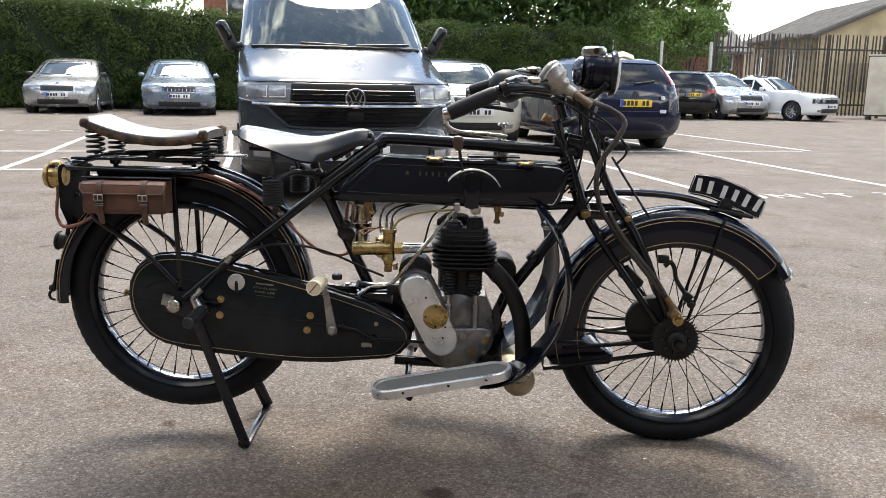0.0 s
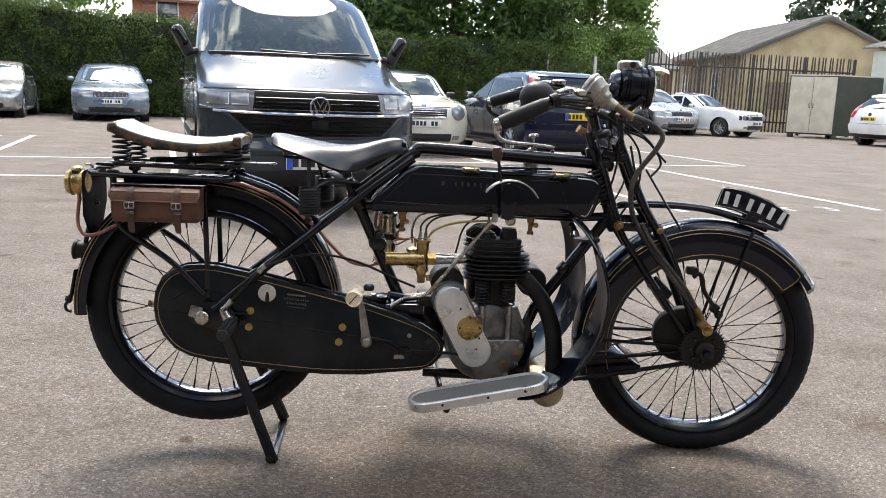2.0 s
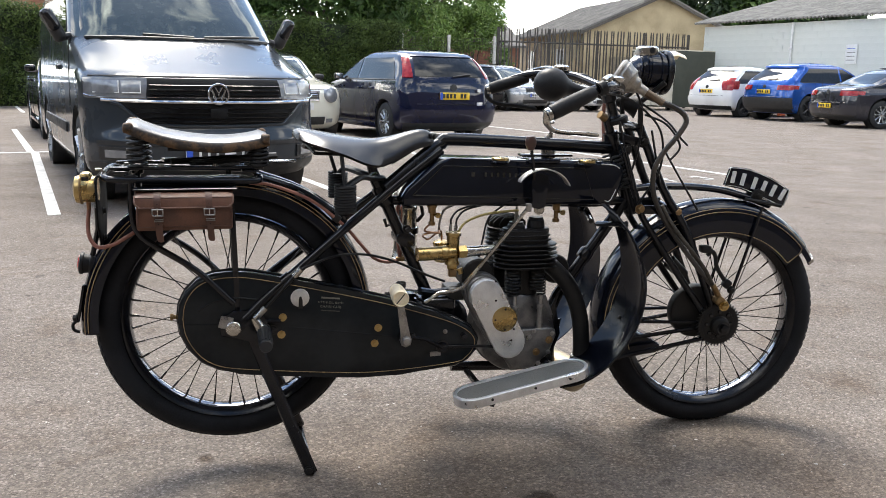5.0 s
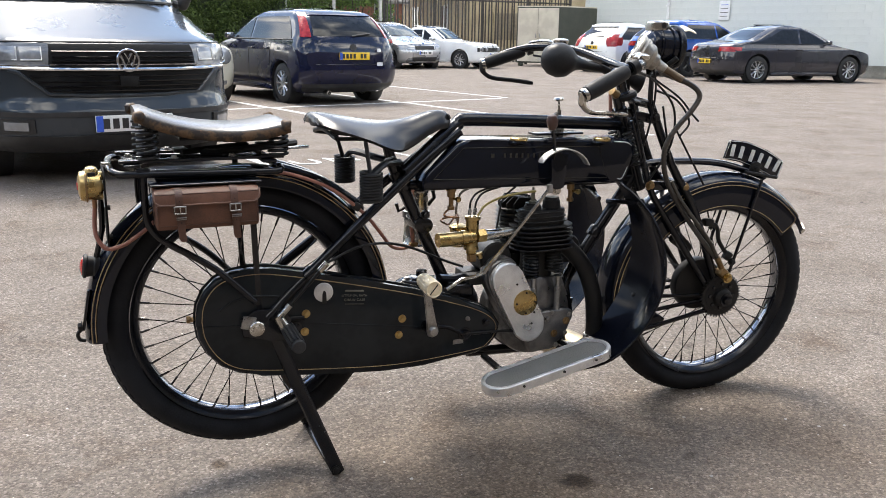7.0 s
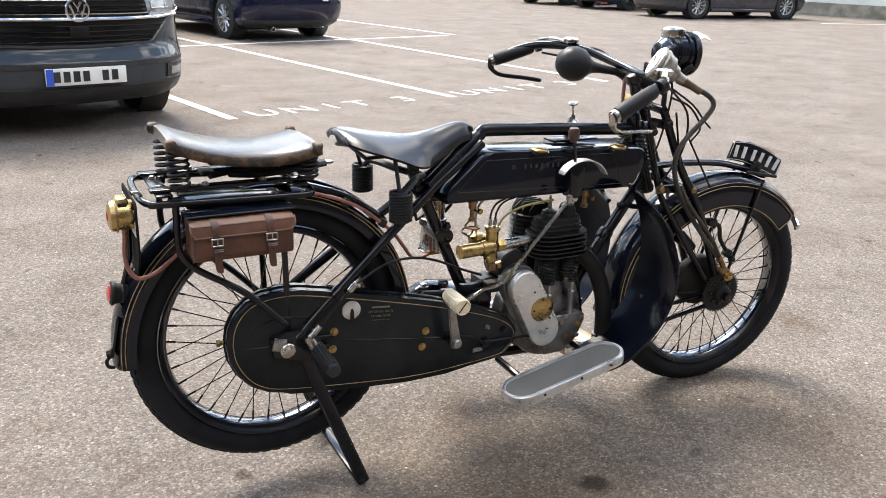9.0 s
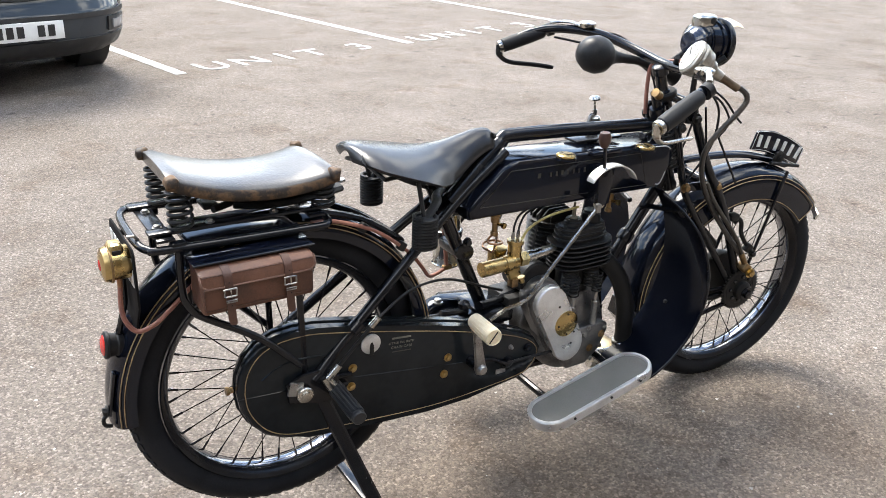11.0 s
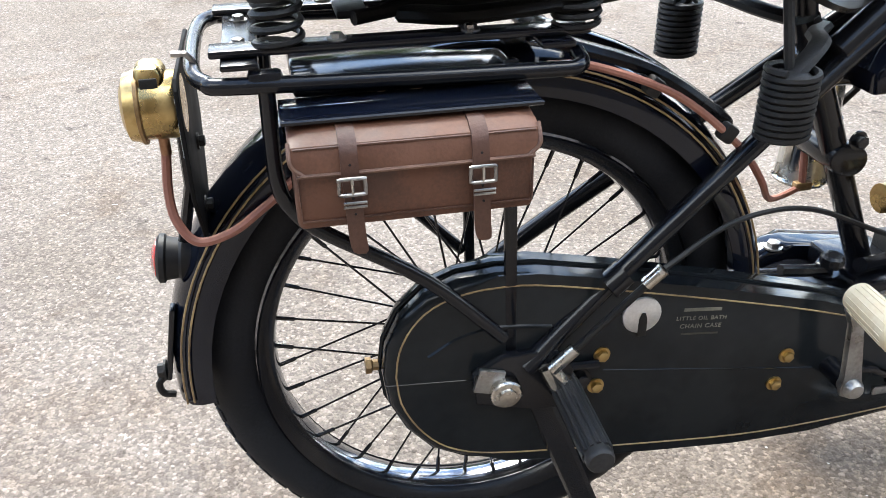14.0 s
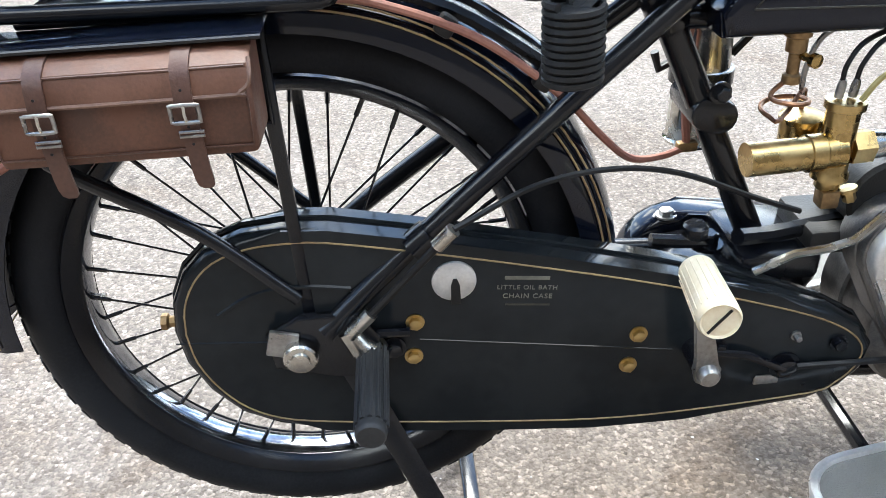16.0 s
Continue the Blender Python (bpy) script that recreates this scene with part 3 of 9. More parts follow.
for i in range(640):
    f = rng.random()
    p = HA + hd * (L * f) - hn * (0.12 + 0.25 * rng.random()) - OFF
    z = 0.1 + (hedge_top(f) - 0.1) * rng.random()
    cs.append(((p.x, p.y, z), (0.42, 0.32, 0.34)))
for i in range(160):
    f = rng.random()
    p = HA + hd * (L * f) + hn * (1.2 * rng.random() - 0.2) - OFF
    cs.append(((p.x, p.y, hedge_top(f) - 0.08 + 0.22 * rng.random()), (0.42, 0.4, 0.24)))
leaves("hedge_leaves", cs, 0.040, 230, HEDGE, hedge, rng)
OFF = Vector((0, 0, 0))


def tree(name, at, height, spread, label, material, seed, trunk=0.22, clumps=70, each=70, size=0.17, low=0.35):
    rg_ = np.random.default_rng(seed)
    t = thing(name, at, label, "tree", kind="")
    h0 = height * low
    part("trunk", tube(curve([(0, 0, 0), (0.1, 0.05, h0 * 0.5), (-0.05, 0, h0), (0.1, 0.1, height * 0.75)], 4), [trunk * (1.25 - 0.085 * k) for k in range(13)], 10), BARK, t)
    centres = []
    for i in range(clumps):
        a = rg_.random() * 2 * math.pi
        u = rg_.random()
        zz = h0 * 0.8 + (height - h0 * 0.8) * u
        env = math.sin(math.pi * min(1, 0.18 + 0.80 * u)) ** 0.7
        rr = spread * env * (0.35 + 0.65 * math.sqrt(rg_.random()))
        c = (rr * math.cos(a), rr * math.sin(a), zz)
        centres.append((c, np.array((0.95, 0.95, 0.70)) * (0.6 + 0.7 * rg_.random()) * spread / 3.2))
        if i % 13 == 0:
            part("limb", tube(curve([(0, 0, h0 * 0.7), (c[0] * 0.4, c[1] * 0.4, h0 + (zz - h0) * 0.6), (c[0] * 0.9, c[1] * 0.9, zz)], 3), [trunk * (0.32 - 0.04 * k) for k in range(7)], 6), BARK, t)
    leaves("crown", centres, size, each, material, t, rg_)
    return t


tree("oak_tree", (3.6, 31.0, 0), 9.0, 4.2, "large dark leafy tree behind the hedge", OAK, 5, 0.3, 150, 260, 0.125, 0.30)
tree("oak_tree", (-1.0, 33.5, 0), 9.5, 3.6, "large dark leafy tree behind the hedge", OAK, 6, 0.3, 120, 230, 0.13, 0.30)
tree("lime_tree", (10.2, 37.0, 0), 9.6, 2.9, "tall light green tree behind the fence", LIME, 7, 0.24, 120, 230, 0.12, 0.30)
tree("young_tree", (7.0, 31.5, 0), 4.6, 2.3, "bushy light green young tree", LIME, 8, 0.1, 60, 130, 0.08, 0.2)
tree("young_tree", (10.6, 32.5, 0), 4.0, 1.8, "bushy light green young tree", LIME, 9, 0.1, 50, 130, 0.08, 0.2)
tree("shrub", (-11.0, 28.0, 0), 6.4, 2.6, "leafy shrub rising over the hedge", LIME, 10, 0.12, 90, 150, 0.10, 0.3)
tree("shrub", (-15.5, 27.0, 0), 6.2, 3.4, "leafy shrub rising over the hedge", OAK, 11, 0.12, 90, 150, 0.11, 0.3)
tree("pine_tree", (31.5, 52.0, 0), 10.5, 4.2, "dark pine tree behind the building", PINE, 12, 0.25, 130, 110, 0.24, 0.25)
tree("pine_tree", (40.0, 50.0, 0), 9.5, 4.0, "dark pine tree behind the building", PINE, 13, 0.25, 120, 110, 0.24, 0.25)
tree("far_tree", (35.5, 49.0, 0), 9.0, 3.4, "leafy tree behind the building", OAK, 14, 0.25, 100, 110, 0.22, 0.25)

# ---- the outbuilding with a gable ----
RENDER = surf("ochre_render", (0.27, 0.215, 0.13), (0.40, 0.325, 0.21), rough=0.85, bump=0.4, scale=0.9, fine=30)
TANBRICK = surf("buff_brickwork", (0.34, 0.27, 0.17), (0.43, 0.35, 0.24), rough=0.85, bump=0.4, scale=5, fine=25)
SLATE = surf("weathered_roof_sheet", (0.105, 0.10, 0.095), (0.19, 0.18, 0.165), rough=0.85, bump=0.5, scale=2.2, fine=18)
PLANK = surf("dark_trim", (0.04, 0.035, 0.03), (0.08, 0.07, 0.06), rough=0.7)
BOARD = surf("weathered_board", (0.15, 0.12, 0.085), (0.22, 0.18, 0.13), rough=0.8)
PANE = surf("window_glass", (0.03, 0.034, 0.038), (0.05, 0.055, 0.06), rough=0.06, bump=0, spec=0.8)
GC = Vector((16.35, 34.3, 0))
gd, lg = Vector((0.99966, -0.026, 0)), Vector((0.026, 0.99966, 0))
GW, GL, GE, GR = 7.4, 9.4, 3.3, 4.93
shed = thing("outbuilding", GC, "low ochre rendered outbuilding with a grey sheet roof", "building")
OFF = GC.copy()


def slab(p, q, r, s, depth):
    """A thick sheet from four corners, pushed along depth."""
    bm = bmesh.new()
    a = [bm.verts.new(v) for v in (p, q, r, s)]
    b = [bm.verts.new(Vector(v) + depth) for v in (p, q, r, s)]
    bm.faces.new(a); bm.faces.new(b[::-1])
    for k in range(4):
        j = (k + 1) % 4
        bm.faces.new((a[j], a[k], b[k], b[j]))
    return bm


ZE, ZR = Vector((0, 0, GE)), Vector((0, 0, GR))
bm = bmesh.new()
fv = [bm.verts.new(v) for v in (GC, GC + gd * GW, GC + gd * GW + ZE, GC + gd * GW / 2 + ZR, GC + ZE)]
bv = [bm.verts.new(v.co + lg * 0.25) for v in fv]
bm.faces.new(fv); bm.faces.new(bv[::-1])
for k in range(5):
    j = (k + 1) % 5
    bm.faces.new((fv[j], fv[k], bv[k], bv[j]))
part("gable_wall", bm, RENDER, shed, "ochre rendered gable wall")
part("side_wall", slab(GC + lg * 0.26, GC + lg * GL, GC + lg * GL + ZE, GC + lg * 0.26 + ZE, gd * 0.25), TANBRICK, shed, "buff brick side wall")
part("far_wall", slab(GC + lg * GL + gd * 0.26, GC + lg * GL + gd * GW, GC + lg * GL + gd * GW + ZE, GC + lg * GL + gd * 0.26 + ZE, lg * 0.25), TANBRICK, shed)
ov = lg * -0.25
sl = (Vector((0, 0, GR - GE)) + gd * GW / 2).normalized()
for a, b in ((GC + ZE - sl * 0.35, GC + gd * GW / 2 + ZR), (GC + gd * GW + ZE - (Vector((0, 0, GR - GE)) - gd * GW / 2).normalized() * 0.35, GC + gd * GW / 2 + ZR)):
    part("roof", slab(a + ov, b + ov, b + lg * GL - ov, a + lg * GL - ov, Vector((0, 0, 0.09))), SLATE, shed, "weathered grey roof sheets")
    n = 44
    for k in range(n):
        o = ov + lg * ((GL + 0.5) * (k + 0.5) / n)
        part("roof_rib", tube([a + o + Vector((0, 0, 0.09)), b + o + Vector((0, 0, 0.085))], 0.03, 5), SLATE, shed)
    part("barge_board", slab(a + ov * 1.2, b + ov * 1.2, b + ov * 1.2 - Vector((0, 0, 0.14)), a + ov * 1.2 - Vector((0, 0, 0.14)), lg * 0.04), PLANK, shed)
for d in (2.3, 6.4):
    c = GC + lg * d - gd * 0.02
    w = part("window", slab(c + Vector((0, 0, 1.35)), c + lg * 0.85 + Vector((0, 0, 1.35)), c + lg * 0.85 + Vector((0, 0, 2.45)), c + Vector((0, 0, 2.45)), gd * 0.06), PANE, shed)
    for q in (0.0, 0.42, 0.82):
        part("window_bar", slab(c + lg * q + Vector((0, 0, 1.3)), c + lg * (q + 0.05) + Vector((0, 0, 1.3)), c + lg * (q + 0.05) + Vector((0, 0, 2.5)), c + lg * q + Vector((0, 0, 2.5)), gd * -0.04), WHITE, w)
c = GC + gd * 1.3 - lg * 0.03
w = part("window", slab(c + Vector((0, 0, 0.9)), c + gd * 1.5 + Vector((0, 0, 0.9)), c + gd * 1.5 + Vector((0, 0, 2.1)), c + Vector((0, 0, 2.1)), lg * 0.06), BOARD, shed, "boarded brown window")
for q in (0.0, 0.5, 1.0, 1.45):
    part("window_bar", slab(c + gd * q + Vector((0, 0, 0.85)), c + gd * (q + 0.06) + Vector((0, 0, 0.85)), c + gd * (q + 0.06) + Vector((0, 0, 2.15)), c + gd * q + Vector((0, 0, 2.15)), lg * -0.04), RENDER, w)
OFF = Vector((0, 0, 0))

# low brick sheds farther back and a far house over the hedge
BRICK = surf("red_brickwork", (0.22, 0.09, 0.06), (0.32, 0.15, 0.10), rough=0.85, bump=0.5, scale=9, fine=40)


def small_house(name, at, w, d, h, ridge, wall, roof, label, turn=0.0):
    t = thing(name, at, label, "building")
    bm = bmesh.new()
    f = [bm.verts.new(v) for v in ((-w / 2, 0, 0), (w / 2, 0, 0), (w / 2, 0, h), (-w / 2, 0, h))]
    b = [bm.verts.new(v) for v in ((-w / 2, d, 0), (w / 2, d, 0), (w / 2, d, h), (-w / 2, d, h))]
    r0, r1 = bm.verts.new((-w / 2, d / 2, ridge)), bm.verts.new((w / 2, d / 2, ridge))
    bm.faces.new(f); bm.faces.new(b[::-1])
    bm.faces.new((f[0], f[3], r0, b[3], b[0])); bm.faces.new((f[1], b[1], b[2], r1, f[2]))
    part("wall", bm, wall, t)
    for y0, y1 in ((-0.3, d / 2), (d + 0.3, d / 2)):
        k = (ridge - h) / (d / 2)
        bm = slab(Vector((-w / 2 - 0.25, y0, h - 0.3 * k)), Vector((w / 2 + 0.25, y0, h - 0.3 * k)), Vector((w / 2 + 0.25, y1, ridge)), Vector((-w / 2 - 0.25, y1, ridge)), Vector((0, 0, 0.12)))
        part("roof", bm, roof, t)
    for x in (-w * 0.3, w * 0.3):
        q = part("window", rbox((x, -0.02, h * 0.87), (0.9, 0.08, 1.0), 0.01), PANE, t)
        part("window_frame", tube([(x - 0.48, -0.05, h * 0.87 - 0.53), (x + 0.48, -0.05, h * 0.87 - 0.53), (x + 0.48, -0.05, h * 0.87 + 0.53), (x - 0.48, -0.05, h * 0.87 + 0.53)], 0.05, 4, closed=True), WHITE, q)
    t.matrix_basis = pose(*at, 0, 0, turn)
    return t


small_house("brick_house", (-7.0, 41, 0), 8.0, 7, 5.0, 7.4, BRICK, surf("clay_tiles", (0.13, 0.065, 0.045), (0.2, 0.10, 0.07), rough=0.8, bump=0.4), "red brick house seen over the hedge", 12)
small_house("brick_shed", (12.4, 39, 0), 5.5, 4, 2.7, 3.7, BRICK, SLATE, "low brick shed behind the railings", 8)

# ---- steel cabinet ----
CAB = surf("cream_cabinet_paint", (0.47, 0.42, 0.335), (0.57, 0.52, 0.42), rough=0.55, scale=3, bump=0.1)
CABS = surf("dark_green_cabinet_paint", (0.036, 0.040, 0.029), (0.058, 0.062, 0.047), rough=0.6, scale=3, bump=0.1)
ca, cb_, cc = Vector((15.0, 26.9, 0)), Vector((16.15, 25.75, 0)), Vector((18.0, 26.2, 0))
cabn = thing("steel_cabinet", (ca + cc) / 2, "tall cream and green steel storage cabinet, doors shut", "cabinet")
OFF = (ca + cc) / 2
cd_ = ca + (cc - cb_)
bm = bmesh.new()
lo = [bm.verts.new(v + Vector((0, 0, 0.12))) for v in (ca, cb_, cc, cd_)]
hi = [bm.verts.new(v + Vector((0, 0, 2.12))) for v in (ca, cb_, cc, cd_)]
bm.faces.new(lo[::-1]); bm.faces.new(hi)
for k in range(4):
    j = (k + 1) % 4
    bm.faces.new((lo[k], lo[j], hi[j], hi[k]))
part("body", bm, CABS, cabn, "dark green cabinet body")
fd = (cb_ - ca).normalized()
fn = Vector((fd.y, -fd.x, 0))
wd = (cb_ - ca).length
for a, b in ((0.03, 0.495), (0.505, 0.97)):
    dr = part("door", slab(ca + fd * wd * a + Vector((0, 0, 0.17)), ca + fd * wd * b + Vector((0, 0, 0.17)), ca + fd * wd * b + Vector((0, 0, 2.08)), ca + fd * wd * a + Vector((0, 0, 2.08)), fn * 0.035), CAB, cabn, "cream steel door")
    part("handle", rbox(ca + fd * wd * (0.46 if a < 0.3 else 0.54) + fn * 0.06 + Vector((0, 0, 1.1)), (0.04, 0.04, 0.16), 0.01), STEEL, dr)
part("roof_edge", slab(ca + Vector((0, 0, 2.12)), cb_ + Vector((0, 0, 2.12)), cc + Vector((0, 0, 2.12)), cd_ + Vector((0, 0, 2.12)), Vector((0, 0, 0.04))), CAB, cabn)
for v in (ca, cb_, cc, cd_):
    part("foot", rbox(v.lerp((ca + cc) / 2, 0.12) + Vector((0, 0, 0.06)), (0.16, 0.16, 0.12), 0.01), CABS, cabn)
OFF = Vector((0, 0, 0))

# ---- the motorcycle ----
YM = -0.11                                    # its middle plane
OFF = Vector((0.68, YM, 0.0))
bike = thing("motorcycle", OFF, "old black enamelled motorcycle with gold lining, standing on its rear stand", "motorcycle")
RC = Vector((0.028, YM + 0.010, 0.391))               # rear axle
FC = Vector((1.365, YM, 0.317))               # front axle
_hd = Vector((1.035, YM, 0.85))
_ax = Vector((-0.342, 0, 0.94))
STEER = Matrix.Translation(_hd) @ Matrix.Rotation(radians(-6.5), 4, _ax) @ Matrix.Translation(-_hd)


def sweep_guard(c, rad, a0, a1, sect, n=40, thick=0.0018):
    """A mudguard: a section of (radius offset, y) pairs carried round the wheel."""
    bm = bmesh.new()
    rings = []
    for i in range(n + 1):
        a = radians(a0 + (a1 - a0) * i / n)
        rings.append([bm.verts.new((c.x + (rad + dr) * math.cos(a), c.y + y, c.z + (rad + dr) * math.sin(a))) for dr, y in sect])
    for i in range(n):
        for k in range(len(sect) - 1):
            bm.faces.new((rings[i][k], rings[i][k + 1], rings[i + 1][k + 1], rings[i + 1][k]))
    bmesh.ops.recalc_face_normals(bm, faces=bm.faces)
    bmesh.ops.solidify(bm, geom=bm.faces[:], thickness=thick)
    return bm


def arc_line(c, rad, a0, a1, y, r=0.0012, n=48, extra=()):
    pts = [(c.x + rad * math.cos(radians(a0 + (a1 - a0) * i / n)), c.y + y, c.z + rad * math.sin(radians(a0 + (a1 - a0) * i / n))) for i in range(n + 1)]
    return tube(pts + list(extra), r, 6)


def wheel(name, c, m, label, rear):
    hub = [(0.0, -0.075), (0.012, -0.075), (0.014, -0.055), (0.03, -0.05), (0.03, -0.042), (0.018, -0.038), (0.018, 0.038), (0.03, 0.042), (0.03, 0.05), (0.014, 0.055), (0.012, 0.075), (0, 0.075)]
    w = part(name, lathe(hub, c, (0, 1, 0), 24), TUBE, bike, label, m)
    # tyre: round section, flat bead seats
    prof = [(0.2835 + 0.035 * math.cos(t), 0.0385 * math.sin(t)) for t in [math.radians(-150 + 300 * k / 26) for k in range(27)]]
    part("tyre", lathe(prof, c, (0, 1, 0), 84, closed=True), RUBBER, w, "black rubber tyre with block tread", m)
    # tread blocks, joined
    tb = bmesh.new()
    n = 74
    for i in range(n):
        for row, off in ((-0.017, 0.5), (0.0, 0.0), (0.017, 0.5)):
            a = 2 * math.pi * (i + off) / n
            rr = 0.3185 - (0.0045 if row else 0.0)
            b = Matrix.Translation(c) @ Matrix.Rotation(a, 4, "Y") @ Matrix.Translation((rr, row, 0)) @ Matrix.Rotation(math.copysign(0.5, row) if row else 0, 4, "Z")
            v = [tb.verts.new(b @ Vector((x, y, z))) for x, y, z in ((-0.004, -0.0075, -0.0095), (-0.004, 0.0075, -0.0095), (-0.004, 0.0075, 0.0095), (-0.004, -0.0075, 0.0095),
                                                                   (0.0025, -0.0065, -0.008), (0.0025, 0.0065, -0.008), (0.0025, 0.0065, 0.008), (0.0025, -0.0065, 0.008))]
            for f in ((4, 5, 6, 7), (0, 1, 5, 4), (1, 2, 6, 5), (2, 3, 7, 6), (3, 0, 4, 7)):
                tb.faces.new([v[q] for q in f])
    tagged(part("tread", tb, RUBBER, w, "", m), kind="stuff")
    rim = [(0.256, -0.033), (0.261, -0.030), (0.252, -0.024), (0.243, -0.014), (0.240, 0.0), (0.243, 0.014), (0.252, 0.024), (0.261, 0.030), (0.256, 0.033), (0.248, 0.026), (0.239, 0.015), (0.236, 0.0), (0.239, -0.015), (0.248, -0.026)]
    rm = part("rim", lathe(rim, c, (0, 1, 0), 84, closed=True), RIM, w, "plated steel rim with black edges", m)
    for s in (-1, 1):
        part("rim_edge", lathe([(r, s * y) for r, y in ((0.2570, 0.0352), (0.2470, 0.0290), (0.2400, 0.0200), (0.2418, 0.0165), (0.2495, 0.0262), (0.2590, 0.0330))], c, (0, 1, 0), 84, closed=True), TUBE, rm, "black enamelled rim edge", m)
    # spokes: crossed, from both flanges
    base = []
    for side, lean in ((-1, 1), (-1, -1), (1, 1), (1, -1)):
        a = radians(62 * lean)
        p0 = Vector((0.027 * math.cos(a), side * 0.046, 0.027 * math.sin(a)))
        p1 = Vector((0.238, side * 0.006, 0.0))
        d = (p1 - p0).normalized()
        bm = tube([p0, p1 - d * 0.02], 0.00135, 6)
        bm = tube([p1 - d * 0.021, p1 - d * 0.002, p1], [0.0026, 0.0026, 0.0034], 6, bm)
        base.append((bm, side, lean))
    for q, (bm, side, lean) in enumerate(base):
        bm.transform(Matrix.Translation(OFF))
        s0 = part("spoke", bm, TUBE, w)
        for i in range(10):
            a = 2 * math.pi * (i + q / 4.0) / 10 + 0.05
            pm = Matrix.Translation(-OFF) @ m @ Matrix.Translation(c) @ Matrix.Rotation(a, 4, "Y")
            if i == 0:
                s0.matrix_local = pm
            else:
                again(s0, pm)
    return w


ID = Matrix.Identity(4)
rear_wheel = wheel("rear_wheel", RC, ID, "spoked rear wheel with a plated black edged rim", True)
front_wheel = wheel("front_wheel", FC, STEER, "spoked front wheel with a plated black edged rim", False)
# valve stems
part("valve", tube([RC + Vector((-0.225, 0, 0.0)), RC + Vector((-0.238, 0, 0.0))], 0.004, 8), STEEL, rear_wheel, "", Matrix.Translation(RC) @ Matrix.Rotation(radians(2), 4, "Y") @ Matrix.Translation(-RC))
# front hub: brake drum, toothed ring and speedometer drive
part("brake_drum", lathe([(0, 0.01), (0.073, 0.01), (0.076, 0.014), (0.076, 0.036), (0.070, 0.04), (0, 0.042)], FC + Vector((-0.058, -0.060, 0.032)), (0, 1, 0), 36), IRON, front_wheel, "black brake drum", STEER)
teeth = []
for k in range(126):
    a = 2 * math.pi * k / 126
    teeth.append((FC.x - 0.006 + (0.058 if k % 3 else 0.066) * math.cos(a), FC.z + 0.006 + (0.058 if k % 3 else 0.066) * math.sin(a)))
dr = part("drive_ring", prism(teeth, YM - 0.088, YM - 0.082, 0), IRON, front_wheel, "toothed drive ring", STEER)
part("ring_groove", lathe([(0.044, 0), (0.050, 0), (0.050, 0.0012), (0.044, 0.0012)], (FC.x - 0.006, YM - 0.0895, FC.z + 0.006), (0, 1, 0), 40, closed=True), SOFT, dr, "", STEER)
for k in range(8):
    a = 2 * math.pi * k / 8
    part("ring_rivet", lathe([(0, 0), (0.006, 0), (0.005, 0.004), (0, 0.005)], (FC.x - 0.006 + 0.036 * math.cos(a), YM - 0.088, FC.z + 0.006 + 0.036 * math.sin(a)), (0, -1, 0), 10), TUBE, dr, "", STEER)
part("hub_cap", lathe([(0, 0), (0.028, 0), (0.026, 0.012), (0.018, 0.018), (0, 0.019)], (FC.x - 0.004, YM - 0.088, FC.z + 0.002), (0, -1, 0), 24), IRON, front_wheel, "", STEER)
part("axle_nut", bolt(FC + Vector((0, -0.105, -0.002)), (0, -1, 0), 0.013, 0.014), TUBE, front_wheel, "", STEER)

# mudguards
RS = [(-0.052, -0.056), (-0.03, -0.056), (-0.012, -0.052), (-0.002, -0.04), (0.004, -0.02), (0.006, 0.0), (0.004, 0.02), (-0.002, 0.04), (-0.012, 0.052), (-0.03, 0.056), (-0.052, 0.056)]
rg = part("rear_mudguard", sweep_guard(RC, 0.345, 3, 183.5, [(d if abs(d) < 0.03 else d * 0.75, y) for d, y in RS]), ENAMEL, bike, "black rear mudguard with gold lines")
for rad in (0.329, 0.337):
    part("gold_line", arc_line(RC, rad, 4, 182.5, -0.0563 if rad < 0.333 else -0.0535), GOLD, rg)
part("gold_line", tube([RC + Vector((0.337 * math.cos(radians(182.8)), y, 0.337 * math.sin(radians(182.8)))) for y in (-0.054, 0.0, 0.054)], 0.0012, 6), GOLD, rg)
FS = [(-0.088, -0.058), (-0.05, -0.058), (-0.022, -0.056), (-0.006, -0.046), (0.004, -0.026), (0.007, 0.0), (0.004, 0.026), (-0.006, 0.046), (-0.022, 0.056), (-0.05, 0.058), (-0.088, 0.058)]
fg = part("front_mudguard", sweep_guard(FC, 0.343, 40, 200, FS), ENAMEL, bike, "black valanced front mudguard with gold lines", STEER)
part("guard_tip", sweep_guard(FC, 0.344, 32, 41, [(-0.03, -0.055), (-0.014, -0.05), (-0.002, -0.03), (0.004, 0), (-0.002, 0.03), (-0.014, 0.05), (-0.03, 0.055)], 8), ENAMEL, fg, "", STEER)
for rad, y in ((0.320, -0.0595), (0.330, -0.0575), (0.262, -0.0592)):
    part("gold_line", arc_line(FC, rad, 42, 196, y), GOLD, fg, "", STEER)
part("gold_line", tube(curve([FC + Vector((r * math.cos(radians(a)), -0.0592, r * math.sin(radians(a)))) for r, a in ((0.262, 42), (0.2635, 41.2), (0.275, 40.8), (0.305, 40.8), (0.320, 42))], 5), 0.0012, 6), GOLD, fg, "", STEER)
